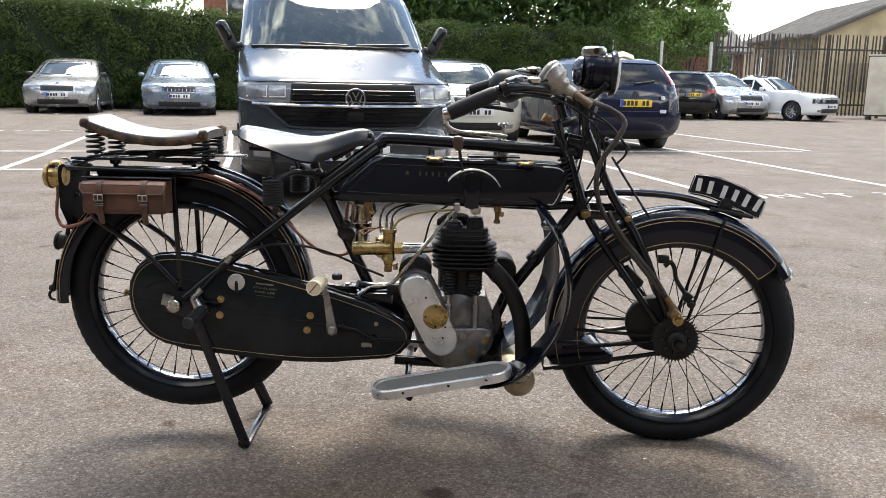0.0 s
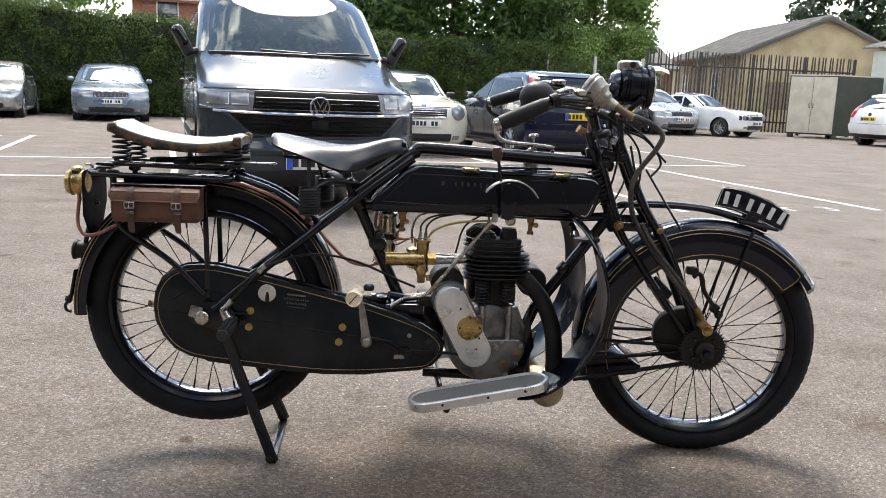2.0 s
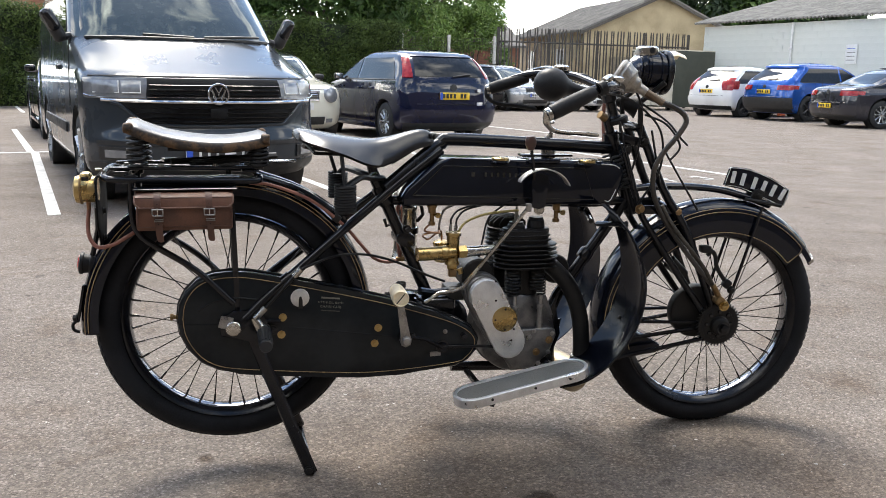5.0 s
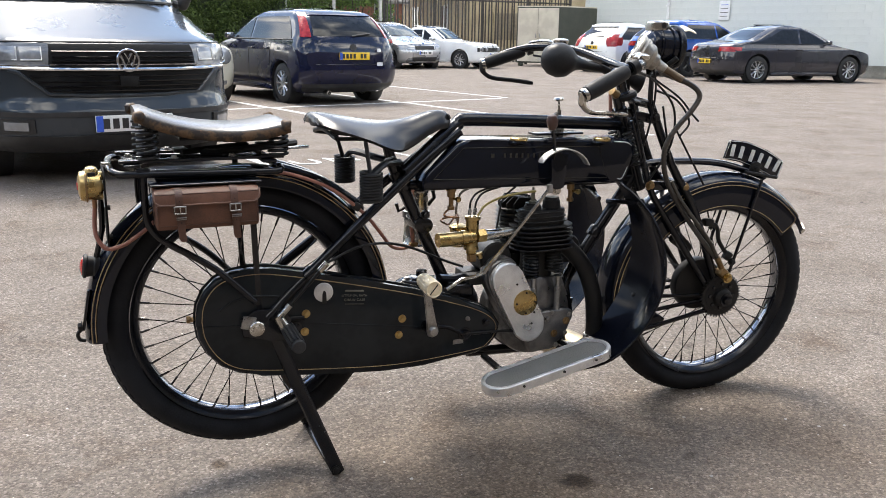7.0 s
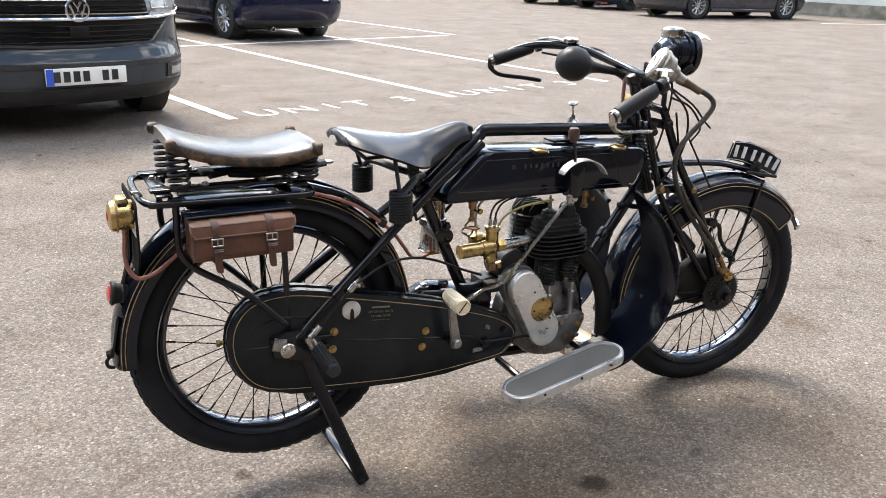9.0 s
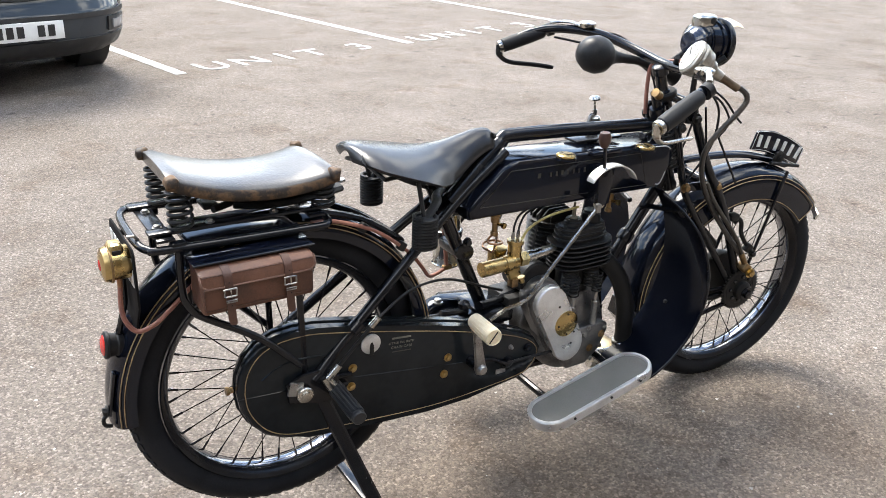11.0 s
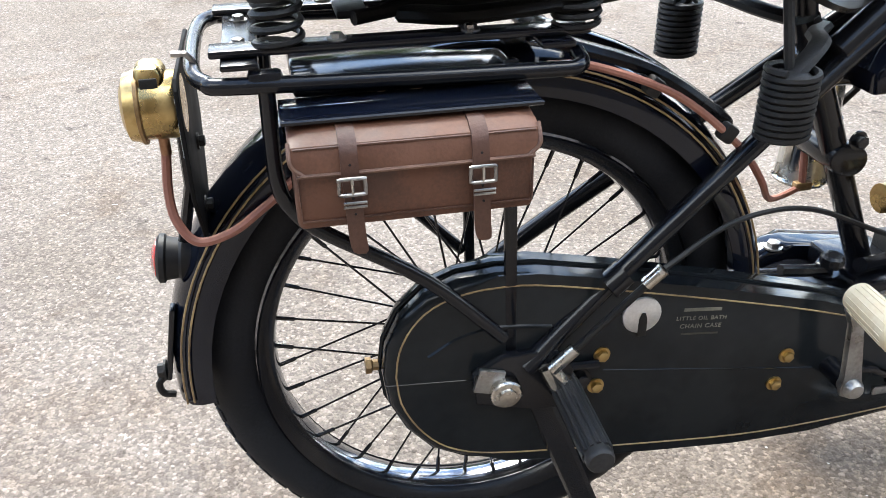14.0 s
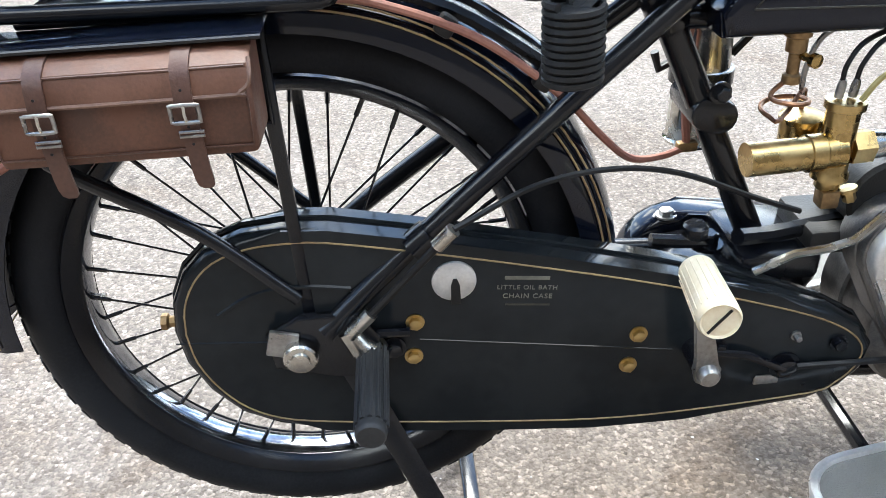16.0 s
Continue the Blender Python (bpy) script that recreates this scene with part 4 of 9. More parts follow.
# mud flap behind the front wheel
part("mud_flap", prism([(1.115, 0.30), (1.03, 0.29), (1.02, 0.245), (1.045, 0.215), (1.10, 0.220), (1.195, 0.232), (1.204, 0.256), (1.165, 0.278)], YM - 0.06, YM + 0.06, 0.006), ENAMEL, fg, "", STEER)
part("rolled_edge", sweep_guard(FC, 0.345, 31.5, 33, [(-0.03, -0.056), (-0.012, -0.052), (0.001, -0.03), (0.006, 0), (0.001, 0.03), (-0.012, 0.052), (-0.03, 0.056)], 2, 0.006), NICKEL, fg, "", STEER)
# stays of the front mudguard
for y in (-0.064, 0.064):
    part("mudguard_stay", tube([FC + Vector((0.02, y, 0.03)), FC + Vector((0.10, y, 0.335))], 0.0045, 8), TUBE, fg, "", STEER)
    part("mudguard_stay", tube([FC + Vector((-0.02, y * 1.1, -0.005)), FC + Vector((-0.30, y * 0.9, -0.045))], 0.006, 8), TUBE, fg, "", STEER)
    part("mudguard_stay", tube([FC + Vector((-0.02, y * 1.1, 0.005)), FC + Vector((-0.27, y * 0.9, 0.01))], 0.005, 8), TUBE, fg, "", STEER)
part("brake_rod", tube([FC + Vector((-0.03, -0.08, -0.035)), FC + Vector((-0.35, -0.09, -0.095)), FC + Vector((-0.355, -0.09, -0.06))], 0.0065, 8), TUBE, fg, "", STEER)

# ---- frame ----
fr = part("frame", lathe([(0, 0), (0.02, 0), (0.022, 0.01), (0.019, 0.02), (0.019, 0.21), (0.022, 0.22), (0.02, 0.235), (0, 0.235)], (1.113, YM, 0.625), _ax, 20), TUBE, bike, "black enamelled tubular frame")


def bar(pts, r=0.0135, name="frame_tube", parent=None, m=None, mat=None, label="", seg=12, smooth=0):
    return part(name, tube(curve(pts, smooth) if smooth else pts, r, seg), mat or TUBE, parent or fr, label, m)


bar([(1.055, YM, 0.803), (0.61, YM, 0.827), (0.565, YM, 0.818), (0.53, YM - 0.008, 0.798), (0.41, YM - 0.03, 0.708)], 0.0165, smooth=6)
bar([(1.085, YM, 0.66), (1.0, YM, 0.655), (0.43, YM, 0.672)], 0.012)
bar([(0.385, YM, 0.74), (0.545, YM, 0.39)], 0.0155)
bar([(1.095, YM, 0.665), (0.90, YM, 0.40), (0.875, YM, 0.34)], 0.0155)
bar([(0.875, YM, 0.35), (0.885, YM, 0.24), (0.86, YM, 0.205), (0.60, YM, 0.215)], 0.013, smooth=4)
for s in (-1, 1):
    bar([(0.555, YM + 0.03 * s, 0.803), (0.415, YM + 0.038 * s, 0.698), (0.145, YM + 0.088 * s, 0.486), (0.055, YM + 0.106 * s, 0.408)], 0.0115, "seat_stay", smooth=5)
    bar([(0.54, YM + 0.03 * s, 0.385), (0.03, YM + 0.085 * s, 0.388)], 0.011, "chain_stay")
for at, ax, h in (((0.40, YM, 0.708), (0.545 - 0.385, 0, 0.39 - 0.74), 0.05), ((1.05, YM, 0.803), (1, 0, -0.05), 0.04), ((0.97, YM, 0.50), (0.195, 0, 0.265), 0.03)):
    part("lug", lathe([(0, 0), (0.019, 0), (0.021, 0.006), (0.021, h - 0.006), (0.019, h), (0, h)], at, ax, 16), TUBE, fr)
part("engine_plate", prism([(0.86, 0.20), (0.90, 0.30), (0.88, 0.40), (0.85, 0.33), (0.83, 0.22)], YM - 0.035, YM - 0.029, 0.001), TUBE, fr)
part("clamp", prism(stadium((0.462, 0.574), (0.474, 0.570), 0.019), YM - 0.019, YM + 0.06, 0.004), TUBE, fr, "black clip with a bolt")
part("clamp_bolt", bolt((0.468, YM - 0.022, 0.600), (0.1, -1, 0), 0.008, 0.012), TUBE, fr)

# ---- petrol tank ----
tank_o = [(0.452, 0.664), (0.448, 0.688), (0.462, 0.708), (0.535, 0.772), (0.552, 0.781), (0.575, 0.784), (1.03, 0.771), (1.052, 0.762), (1.058, 0.742), (1.035, 0.672), (1.02, 0.657)]
tank = part("petrol_tank", prism(tank_o, YM - 0.058, YM + 0.058, 0.010, 3), ENAMEL, bike, "flat black petrol tank with thin gold lining")


def outline_line(pts, y, r=0.001, closed=True):
    return tube([(x, y, z) for x, z in pts], r, 6, closed=closed)


part("gold_line", outline_line([(0.475, 0.692), (0.553, 0.765), (0.938, 0.756), (0.968, 0.672)], YM - 0.0583), FAINT, tank)
part("white_line", tube(curve([(0.985, YM - 0.0575, 0.766), (1.03, YM - 0.057, 0.760), (1.043, YM - 0.056, 0.735), (1.018, YM - 0.057, 0.672), (1.0, YM - 0.057, 0.668)], 5), 0.0017, 6), WHITE, tank, "white lining at the tank's front end")
for k, w in enumerate((0.022, 0.0, 0.012, 0.012, 0.014, 0.012, 0.012, 0.012, 0.014)):
    if w:
        part("lettering_bar", rbox((0.632 + k * 0.0165, YM - 0.0582, 0.743 - k * 0.0005), (w * 0.42, 0.001, 0.011), 0), FAINT, tank, "faded gold lettering")
CAPP = [(0, 0), (0.021, 0), (0.0225, 0.002), (0.0225, 0.007), (0.020, 0.009), (0, 0.0095)]
for x, z in ((0.702, 0.777), (0.938, 0.770)):
    cp = part("filler_cap", lathe(CAPP, (x, -0.17 if x < 0.8 else -0.18, z), (0.02, 0, 1), 32), BRASS, tank, "brass screw filler cap")
    part("cap_collar", lathe([(0, 0), (0.026, 0), (0.025, 0.004), (0, 0.004)], (x, -0.17 if x < 0.8 else -0.18, z - 0.003), (0.02, 0, 1), 28), ENAMEL, cp)
part("tank_hump", rbox((0.82, YM - 0.057, 0.776), (0.09, 0.03, 0.012), 0.006), ENAMEL, tank)
# taps under the tank
for x in (0.53, 0.87):
    tp = part("fuel_tap", lathe([(0, 0), (0.009, 0), (0.009, 0.008), (0.006, 0.01), (0.006, 0.03), (0.010, 0.032), (0.010, 0.045), (0.013, 0.047), (0.013, 0.06), (0, 0.06)], (x, -0.15, 0.612), (0, 0, 1), 14), BRASSDULL, tank, "brass fuel tap")
    part("tap_key", lathe([(0, 0), (0.004, 0), (0.004, 0.012), (0.007, 0.014), (0.007, 0.020), (0, 0.022)], (x + 0.005, -0.155, 0.64), (0.3, -1, 0), 12), BRASS, tp)
part("tank_bolt", bolt((0.812, -0.172, 0.650), (0, -1, 0), 0.010, 0.016), NICKEL, tank, "nickel bolt head")
# hand pump on the far side of the tank
pump = part("oil_pump", lathe([(0, 0), (0.016, 0), (0.016, 0.055), (0.012, 0.06), (0.006, 0.062), (0.006, 0.075), (0, 0.075)], (0.888, -0.045, 0.765), (0, 0, 1), 18), NICKEL, tank, "nickel hand oil pump")
part("pump_rod", lathe([(0, 0), (0.003, 0), (0.003, 0.028), (0.013, 0.03), (0.014, 0.034), (0.011, 0.038), (0, 0.039)], (0.888, -0.045, 0.835), (-0.1, 0, 1), 16), NICKEL, pump)
part("pump_pipe", tube(curve([(0.868, -0.05, 0.765), (0.866, -0.05, 0.80), (0.872, -0.05, 0.825), (0.88, -0.05, 0.83)], 5), 0.006, 8), STEEL, pump)
part("lubricator_plate", rbox((0.86, YM + 0.03, 0.783), (0.14, 0.05, 0.006), 0.002), TUBE, tank)

# ---- gear change ----
gear = part("gear_lever", tube(curve([(0.762, -0.228, 0.825), (0.768, -0.226, 0.79), (0.775, -0.222, 0.755), (0.778, -0.216, 0.735)], 6), 0.0042, 8), TUBE, bike, "hand gear lever with a dark wooden knob")
part("knob", lathe([(0, -0.022), (0.008, -0.02), (0.0135, -0.008), (0.0145, 0.004), (0.011, 0.014), (0, 0.018)], (0.761, -0.228, 0.829), (-0.05, 0, 1), 20), surf("dark_wood_knob", (0.03, 0.012, 0.009), (0.06, 0.024, 0.016), rough=0.35, coat=0.3), gear)
qo = [(0.80 + 0.078 * math.cos(radians(a)), 0.690 + 0.072 * math.sin(radians(a))) for a in range(22, 148, 6)]
qi = [(0.80 + 0.0755 * math.cos(radians(a)), 0.6895 + 0.0695 * math.sin(radians(a))) for a in range(146, 20, -6)]
part("quadrant", prism(qo + qi, -0.234, -0.208, 0.001), POLISH, gear, "bright curved gear quadrant")
part("bracket", prism([(0.775, 0.745), (0.80, 0.752), (0.825, 0.745), (0.818, 0.66), (0.80, 0.655), (0.782, 0.66)], -0.206, -0.168, 0.004), ENAMEL, gear)
part("gear_rod", tube([(0.765, -0.228, 0.668), (0.60, -0.203, 0.458), (0.575, -0.20, 0.448), (0.54, -0.20, 0.445), (0.505, -0.19, 0.42)], 0.0048, 8), NICKEL, gear, "bright steel gear rod")
part("rod_end", rbox((0.762, -0.228, 0.664), (0.014, 0.012, 0.022), 0.003), STEEL, gear)

# ---- engine ----
eng = part("engine", lathe([(0, -0.07), (0.09, -0.07), (0.104, -0.062), (0.108, -0.05), (0.108, -0.004), (0.112, -0.002), (0.112, 0.006), (0.108, 0.008), (0.108, 0.05), (0.09, 0.07), (0, 0.07)], (0.765, YM, 0.318), (0, 1, 0), 48), ALLOY, bike, "single cylinder side valve engine")
part("crankcase_top", prism([(0.69, 0.36), (0.70, 0.418), (0.845, 0.418), (0.868, 0.36)], YM - 0.06, YM + 0.06, 0.006), ALLOY, eng)
part("timing_chest", prism([(0.728, 0.322), (0.735, 0.335), (0.845, 0.337), (0.862, 0.328), (0.864, 0.312), (0.842, 0.262), (0.80, 0.228), (0.74, 0.228), (0.72, 0.26)], YM - 0.094, YM - 0.05, 0.006, 3), ALLOY, eng, "cast aluminium timing chest")
cb = part("chest_bolt", bolt((0.852, YM - 0.094, 0.32), (0, -1, 0), 0.0045, 0.004), STEEL, eng)
for x, z in ((0.80, 0.33), (0.752, 0.332), (0.842, 0.27), (0.815, 0.24)):
    again(cb, Matrix.Translation((x - 0.852, 0, z - 0.32)))
part("chest_plug", bolt((0.843, YM - 0.094, 0.303), (0, -1, 0), 0.007, 0.006), BRASSDULL, eng)
part("chest_plug", bolt((0.808, YM - 0.094, 0.272), (0, -1, 0), 0.007, 0.006), BRASSDULL, eng)
part("chest_stud", bolt((0.785, YM - 0.094, 0.315), (0, -1, 0), 0.006, 0.008), STEEL, eng)
tc = part("timing_cover", prism(stadium((0.661, 0.437), (0.729, 0.305), 0.043, 13), -0.217, -0.178, 0.006, 3), POLISH, eng, "polished aluminium timing cover")
part("cover_base", prism(stadium((0.661, 0.437), (0.729, 0.305), 0.0465, 13), -0.200, -0.165, 0.003), ALLOY, tc)
part("cover_rim", prism(stadium((0.660, 0.440), (0.729, 0.305), 0.0485, 13), -0.186, -0.150, 0.003), ALLOY, tc)
part("brass_disc", lathe([(0, 0), (0.0335, 0), (0.0335, 0.003), (0.031, 0.0045), (0, 0.005)], (0.712, -0.216, 0.371), (0, -1, 0), 40), BRASS, tc, "round brass cover disc")
sc0 = part("screw", lathe([(0, 0), (0.0028, 0), (0.0028, 0.0012), (0, 0.0016)], (0.712, -0.2215, 0.371 + 0.027), (0, -1, 0), 10), TUBE, tc)
for dx, dz in ((0.027, -0.027), (-0.027, -0.027), (0, -0.054)):
    again(sc0, Matrix.Translation((dx, 0, dz)))
for dx, dz in ((-0.026, 0.024), (0.026, -0.055), (-0.028, 0.075), (0.02, -0.085)):
    again(sc0, Matrix.Translation((dx, 0.004, dz)))
# magneto drum behind the cover
part("magneto", lathe([(0, -0.05), (0.04, -0.05), (0.044, -0.045), (0.044, 0.03), (0.04, 0.035), (0, 0.035)], (0.655, YM, 0.476), (0, 1, 0), 28), IRON, eng, "black magneto")
part("magneto_base", rbox((0.64, YM, 0.425), (0.12, 0.09, 0.03), 0.006), IRON, eng)
# cylinder with cooling fins
cyl = part("cylinder", lathe([(0, 0.40), (0.046, 0.40), (0.046, 0.585), (0, 0.59)], (0.762, YM + 0.045, 0), (0, 0, 1), 28), IRON, eng, "black finned iron cylinder")
for dy in (-0.040, -0.024, -0.008, 0.008, 0.024, 0.040):
    w = math.sqrt(0.052 ** 2 - dy ** 2)
    part("head_fin", prism([(0.762 - w, 0.582), (0.762 - w, 0.604), (0.762 - w * 0.6, 0.620), (0.762 + w * 0.6, 0.620), (0.762 + w, 0.604), (0.762 + w, 0.582)], YM + 0.045 + dy - 0.0014, YM + 0.045 + dy + 0.0014, 0), IRON, cyl)
fin0 = part("fin", lathe([(0, -0.0015), (0.058, -0.0012), (0.060, 0), (0.058, 0.0012), (0, 0.0015)], (0.762, YM + 0.045, 0.475), (0, 0, 1), 28), IRON, cyl)
for k in range(1, 11):
    again(fin0, Matrix.Translation((0, 0, 0.0115 * k)))
pots = part("valve_chest", prism(stadium((0.752, YM - 0.045), (0.815, YM - 0.045), 0.032), 0.490, 0.60, 0.003, plane="xy"), IRON, eng, "finned valve chest")
for k in range(9):
    z = 0.497 + 0.0118 * k
    g = 0.054 - 0.0022 * k if k > 5 else 0.054 - 0.001 * max(0, 2 - k)
    part("fin", prism(stadium((0.752, YM - 0.042), (0.812 + 0.012 * (1 - k / 9), YM - 0.042), g), z, z + 0.0035, 0.001, 1, "xy"), IRON, pots)
part("chest_neck", prism(stadium((0.762, YM - 0.03), (0.80, YM - 0.03), 0.026), 0.405, 0.495, 0.003, plane="xy"), IRON, pots)
for x, zb_ in ((0.748, 0.430), (0.814, 0.436)):
    for k in range(7):
        part("neck_fin", lathe([(0, 0), (0.018, 0), (0.0215, 0.0025), (0.0215, 0.0045), (0.018, 0.0085), (0, 0.0085)], (x, YM - 0.062, zb_ + 0.0088 * k), (0, 0, 1), 18), IRON, pots)
for x, h in ((0.757, 0.01), (0.812, 0.022)):
    bm = lathe([(0, 0.0), (0.024, 0.0), (0.022, h), (0.019, h + 0.002), (0.019, h + 0.008), (0, h + 0.008)], (x, YM - 0.045, 0.598), (0, 0, 1), 20)
    vp = part("valve_cap", bm, IRON, pots)
    for k in range(3 if h > 0.015 else 1):
        part("cap_fin", lathe([(0, 0), (0.0195, 0), (0.0205, 0.0015), (0.0195, 0.003), (0, 0.003)], (x, YM - 0.045, 0.6085 + 0.006 * k), (0, 0, 1), 20), IRON, vp)
spk = part("spark_plug", lathe([(0, 0), (0.011, 0), (0.011, 0.008), (0.006, 0.01), (0.005, 0.034), (0.003, 0.035), (0.003, 0.044), (0, 0.044)], (0.757, YM - 0.045, 0.612), (0, 0, 1), 6), PALE, pots, "spark plug with a pale insulator")
# tappets in bright guides with springs
for x in (0.746, 0.818):
    t0 = part("tappet_guide", lathe([(0, 0), (0.008, 0), (0.008, 0.05), (0.0095, 0.052), (0.0095, 0.064), (0.006, 0.066), (0.006, 0.09), (0, 0.09)], (x, YM - 0.085, 0.335), (0, 0, 1), 16), STEEL, eng, "bright tappet guide")
    part("valve_spring", coil((x, YM - 0.085, 0.425), 0.0115, 0.002, 6, 0.05, 12), IRON, t0)
# exhaust
ex = part("exhaust_pipe", tube(curve([(0.83, -0.155, 0.515), (0.868, -0.165, 0.485), (0.91, -0.172, 0.435), (0.94, -0.175, 0.36), (0.95, -0.175, 0.28), (0.95, -0.175, 0.232)], 6), 0.0225, 18), IRON, eng, "black exhaust pipe")
part("collar", lathe([(0, 0), (0.027, 0), (0.029, 0.004), (0.029, 0.014), (0.026, 0.018), (0, 0.018)], (0.95, -0.175, 0.226), (0, 0, 1), 24), NICKEL, ex)
part("elbow", tube(curve([(0.95, -0.175, 0.235), (0.945, -0.172, 0.205), (0.915, -0.165, 0.195), (0.86, -0.15, 0.20)], 6), 0.026, 16), NICKEL, ex, "nickel exhaust elbow")
part("heat_shield", prism([(0.865, 0.33), (0.905, 0.34), (0.90, 0.30), (0.86, 0.25)], -0.135, -0.13, 0.001), NICKEL, ex)
part("silencer", lathe([(0, -0.16), (0.025, -0.158), (0.043, -0.14), (0.046, -0.12), (0.046, 0.05), (0.04, 0.07), (0, 0.075)], (0.925, -0.02, 0.175), (-0.15, 1, 0), 30), surf("heat_stained_metal", (0.34, 0.27, 0.17), (0.46, 0.38, 0.26), rough=0.42, metal=0.6, scale=30), ex, "dull bronze coloured silencer box")
part("dynamo", lathe([(0, -0.04), (0.036, -0.04), (0.04, -0.035), (0.04, 0.05), (0.03, 0.055), (0, 0.055)], (0.89, YM + 0.03, 0.475), (0, 1, 0), 24), IRON, eng)

# ---- carburettor ----
YC = -0.168
carb = part("carburettor", lathe([(0, 0), (0.010, 0), (0.013, 0.004), (0.013, 0.012), (0.019, 0.014), (0.019, 0.02), (0.0165, 0.024), (0.0165, 0.088), (0.020, 0.09), (0.020, 0.098), (0, 0.10)], (0.583, YC + 0.01, 0.495), (0.03, 0, 1), 24), BRASS, bike, "brass carburettor")
part("intake", lathe([(0.0145, 0), (0.0175, 0), (0.0175, 0.062), (0.0195, 0.063), (0.0195, 0.078), (0.0175, 0.08), (0.0175, 0.10), (0, 0.10), (0, 0.004), (0.0145, 0.004)], (0.488, YC, 0.5405), (1, 0.05, 0.005), 28), BRASS, carb, "open brass air intake")
part("intake_hollow", lathe([(0, 0), (0.0143, 0), (0.0143, 0.003), (0, 0.003)], (0.4905, YC, 0.5405), (1, 0.05, 0.005), 20), IRON, carb)
part("nut", lathe([(0, 0), (0.018, 0), (0.018, 0.022), (0, 0.022)], (0.598, YC + 0.01, 0.541), (1, 0.05, 0), 6), BRASS, carb)
part("inlet_pipe", tube([(0.615, YC + 0.012, 0.541), (0.645, YC + 0.013, 0.541), (0.71, YC + 0.02, 0.543)], [0.0155, 0.0135, 0.0135], 20), NICKEL, carb, "nickel inlet pipe")
part("float_bowl", lathe([(0, 0), (0.018, 0), (0.022, 0.004), (0.022, 0.045), (0.024, 0.046), (0.024, 0.052), (0.016, 0.056), (0, 0.057)], (0.568, YC + 0.055, 0.508), (0, 0, 1), 24), BRASS, carb)
part("jet_block", rbox((0.583, YC + 0.005, 0.488), (0.02, 0.02, 0.02), 0.003), BRASSDULL, carb)
part("union", bolt((0.60, YC, 0.50), (0.3, -0.2, -1), 0.007, 0.016), BRASS, carb)
for x, z in ((0.577, 0.596), (0.591, 0.596)):
    part("cable_union", lathe([(0, 0), (0.0045, 0), (0.0045, 0.012), (0.003, 0.018), (0, 0.018)], (x, YC + 0.01, z), (0.1, 0, 1), 10), STEEL, carb)


def cable(pts, r=0.0026, mat=None, name="cable", label="", parent=None, m=None):
    return part(name, tube(curve(pts, 6), r, 6), mat or SOFT, parent or bike, label, m)


cable([(0.578, YC + 0.01, 0.612), (0.58, YC + 0.01, 0.63), (0.60, YC + 0.02, 0.648), (0.64, YC + 0.03, 0.658), (0.70, YC + 0.05, 0.662)])
cable([(0.592, YC + 0.01, 0.612), (0.596, YC + 0.01, 0.63), (0.618, YC + 0.02, 0.648), (0.66, YC + 0.03, 0.657), (0.72, YC + 0.05, 0.662)])
cable([(0.595, YC, 0.595), (0.615, YC, 0.62), (0.66, YC, 0.638), (0.71, YC, 0.645), (0.757, YC, 0.648)], 0.0032, surf("yellow_cable", (0.30, 0.24, 0.08), (0.40, 0.33, 0.13), rough=0.5), "plug_lead", "old yellow varnished cable")
cable([(0.665, -0.12, 0.50), (0.68, -0.11, 0.56), (0.70, -0.10, 0.62), (0.75, -0.09, 0.655)])
cable([(0.56, -0.12, 0.575), (0.558, -0.12, 0.61), (0.57, -0.12, 0.645), (0.60, -0.12, 0.66)], 0.003, STEEL, "fuel_pipe", "grey fuel pipe")
loop = [(0.53 + 0.022 * math.cos(a), -0.145 + 0.022 * math.sin(a), 0.60 - 0.0015 * k) for k, a in enumerate([radians(180 + 30 * q) for q in range(15)])]
part("copper_pipe", tube(curve([(0.53, -0.15, 0.618), (0.514, -0.15, 0.605)] + loop[1:] + [(0.56, -0.12, 0.592), (0.568, -0.108, 0.575), (0.568, -0.106, 0.56)], 3), 0.0026, 7), COPPER, bike, "coiled copper fuel pipe")

# ---- chain case ----
case_o = [(-0.099, 0.412), (-0.094, 0.447), (-0.078, 0.480), (-0.052, 0.505), (-0.015, 0.519), (0.025, 0.5225), (0.07, 0.5195), (0.162, 0.500), (0.29, 0.469), (0.41, 0.437), (0.53, 0.398), (0.59, 0.374), (0.628, 0.350), (0.648, 0.320), (0.642, 0.287), (0.620, 0.262), (0.585, 0.247), (0.44, 0.237), (0.335, 0.237), (0.22, 0.247), (0.12, 0.258), (0.04, 0.268), (-0.01, 0.279), (-0.048, 0.300), (-0.076, 0.333), (-0.094, 0.372)]
case = part("chain_case", prism(case_o, -0.207, -0.158, 0.012, 4), CASE, bike, "black oil bath chain case with gold lining")


def inset(pts, d):
    c = Vector((sum(p[0] for p in pts) / len(pts), sum(p[1] for p in pts) / len(pts)))
    out = []
    n = len(pts)
    for i in range(n):
        a, b = Vector(pts[i - 1]), Vector(pts[(i + 1) % n])
        t = (b - a).normalized()
        nn = Vector((-t.y, t.x))
        p = Vector(pts[i])
        if (c - p).dot(nn) < 0:
            nn = -nn
        out.append(tuple(p + nn * d))
    return out


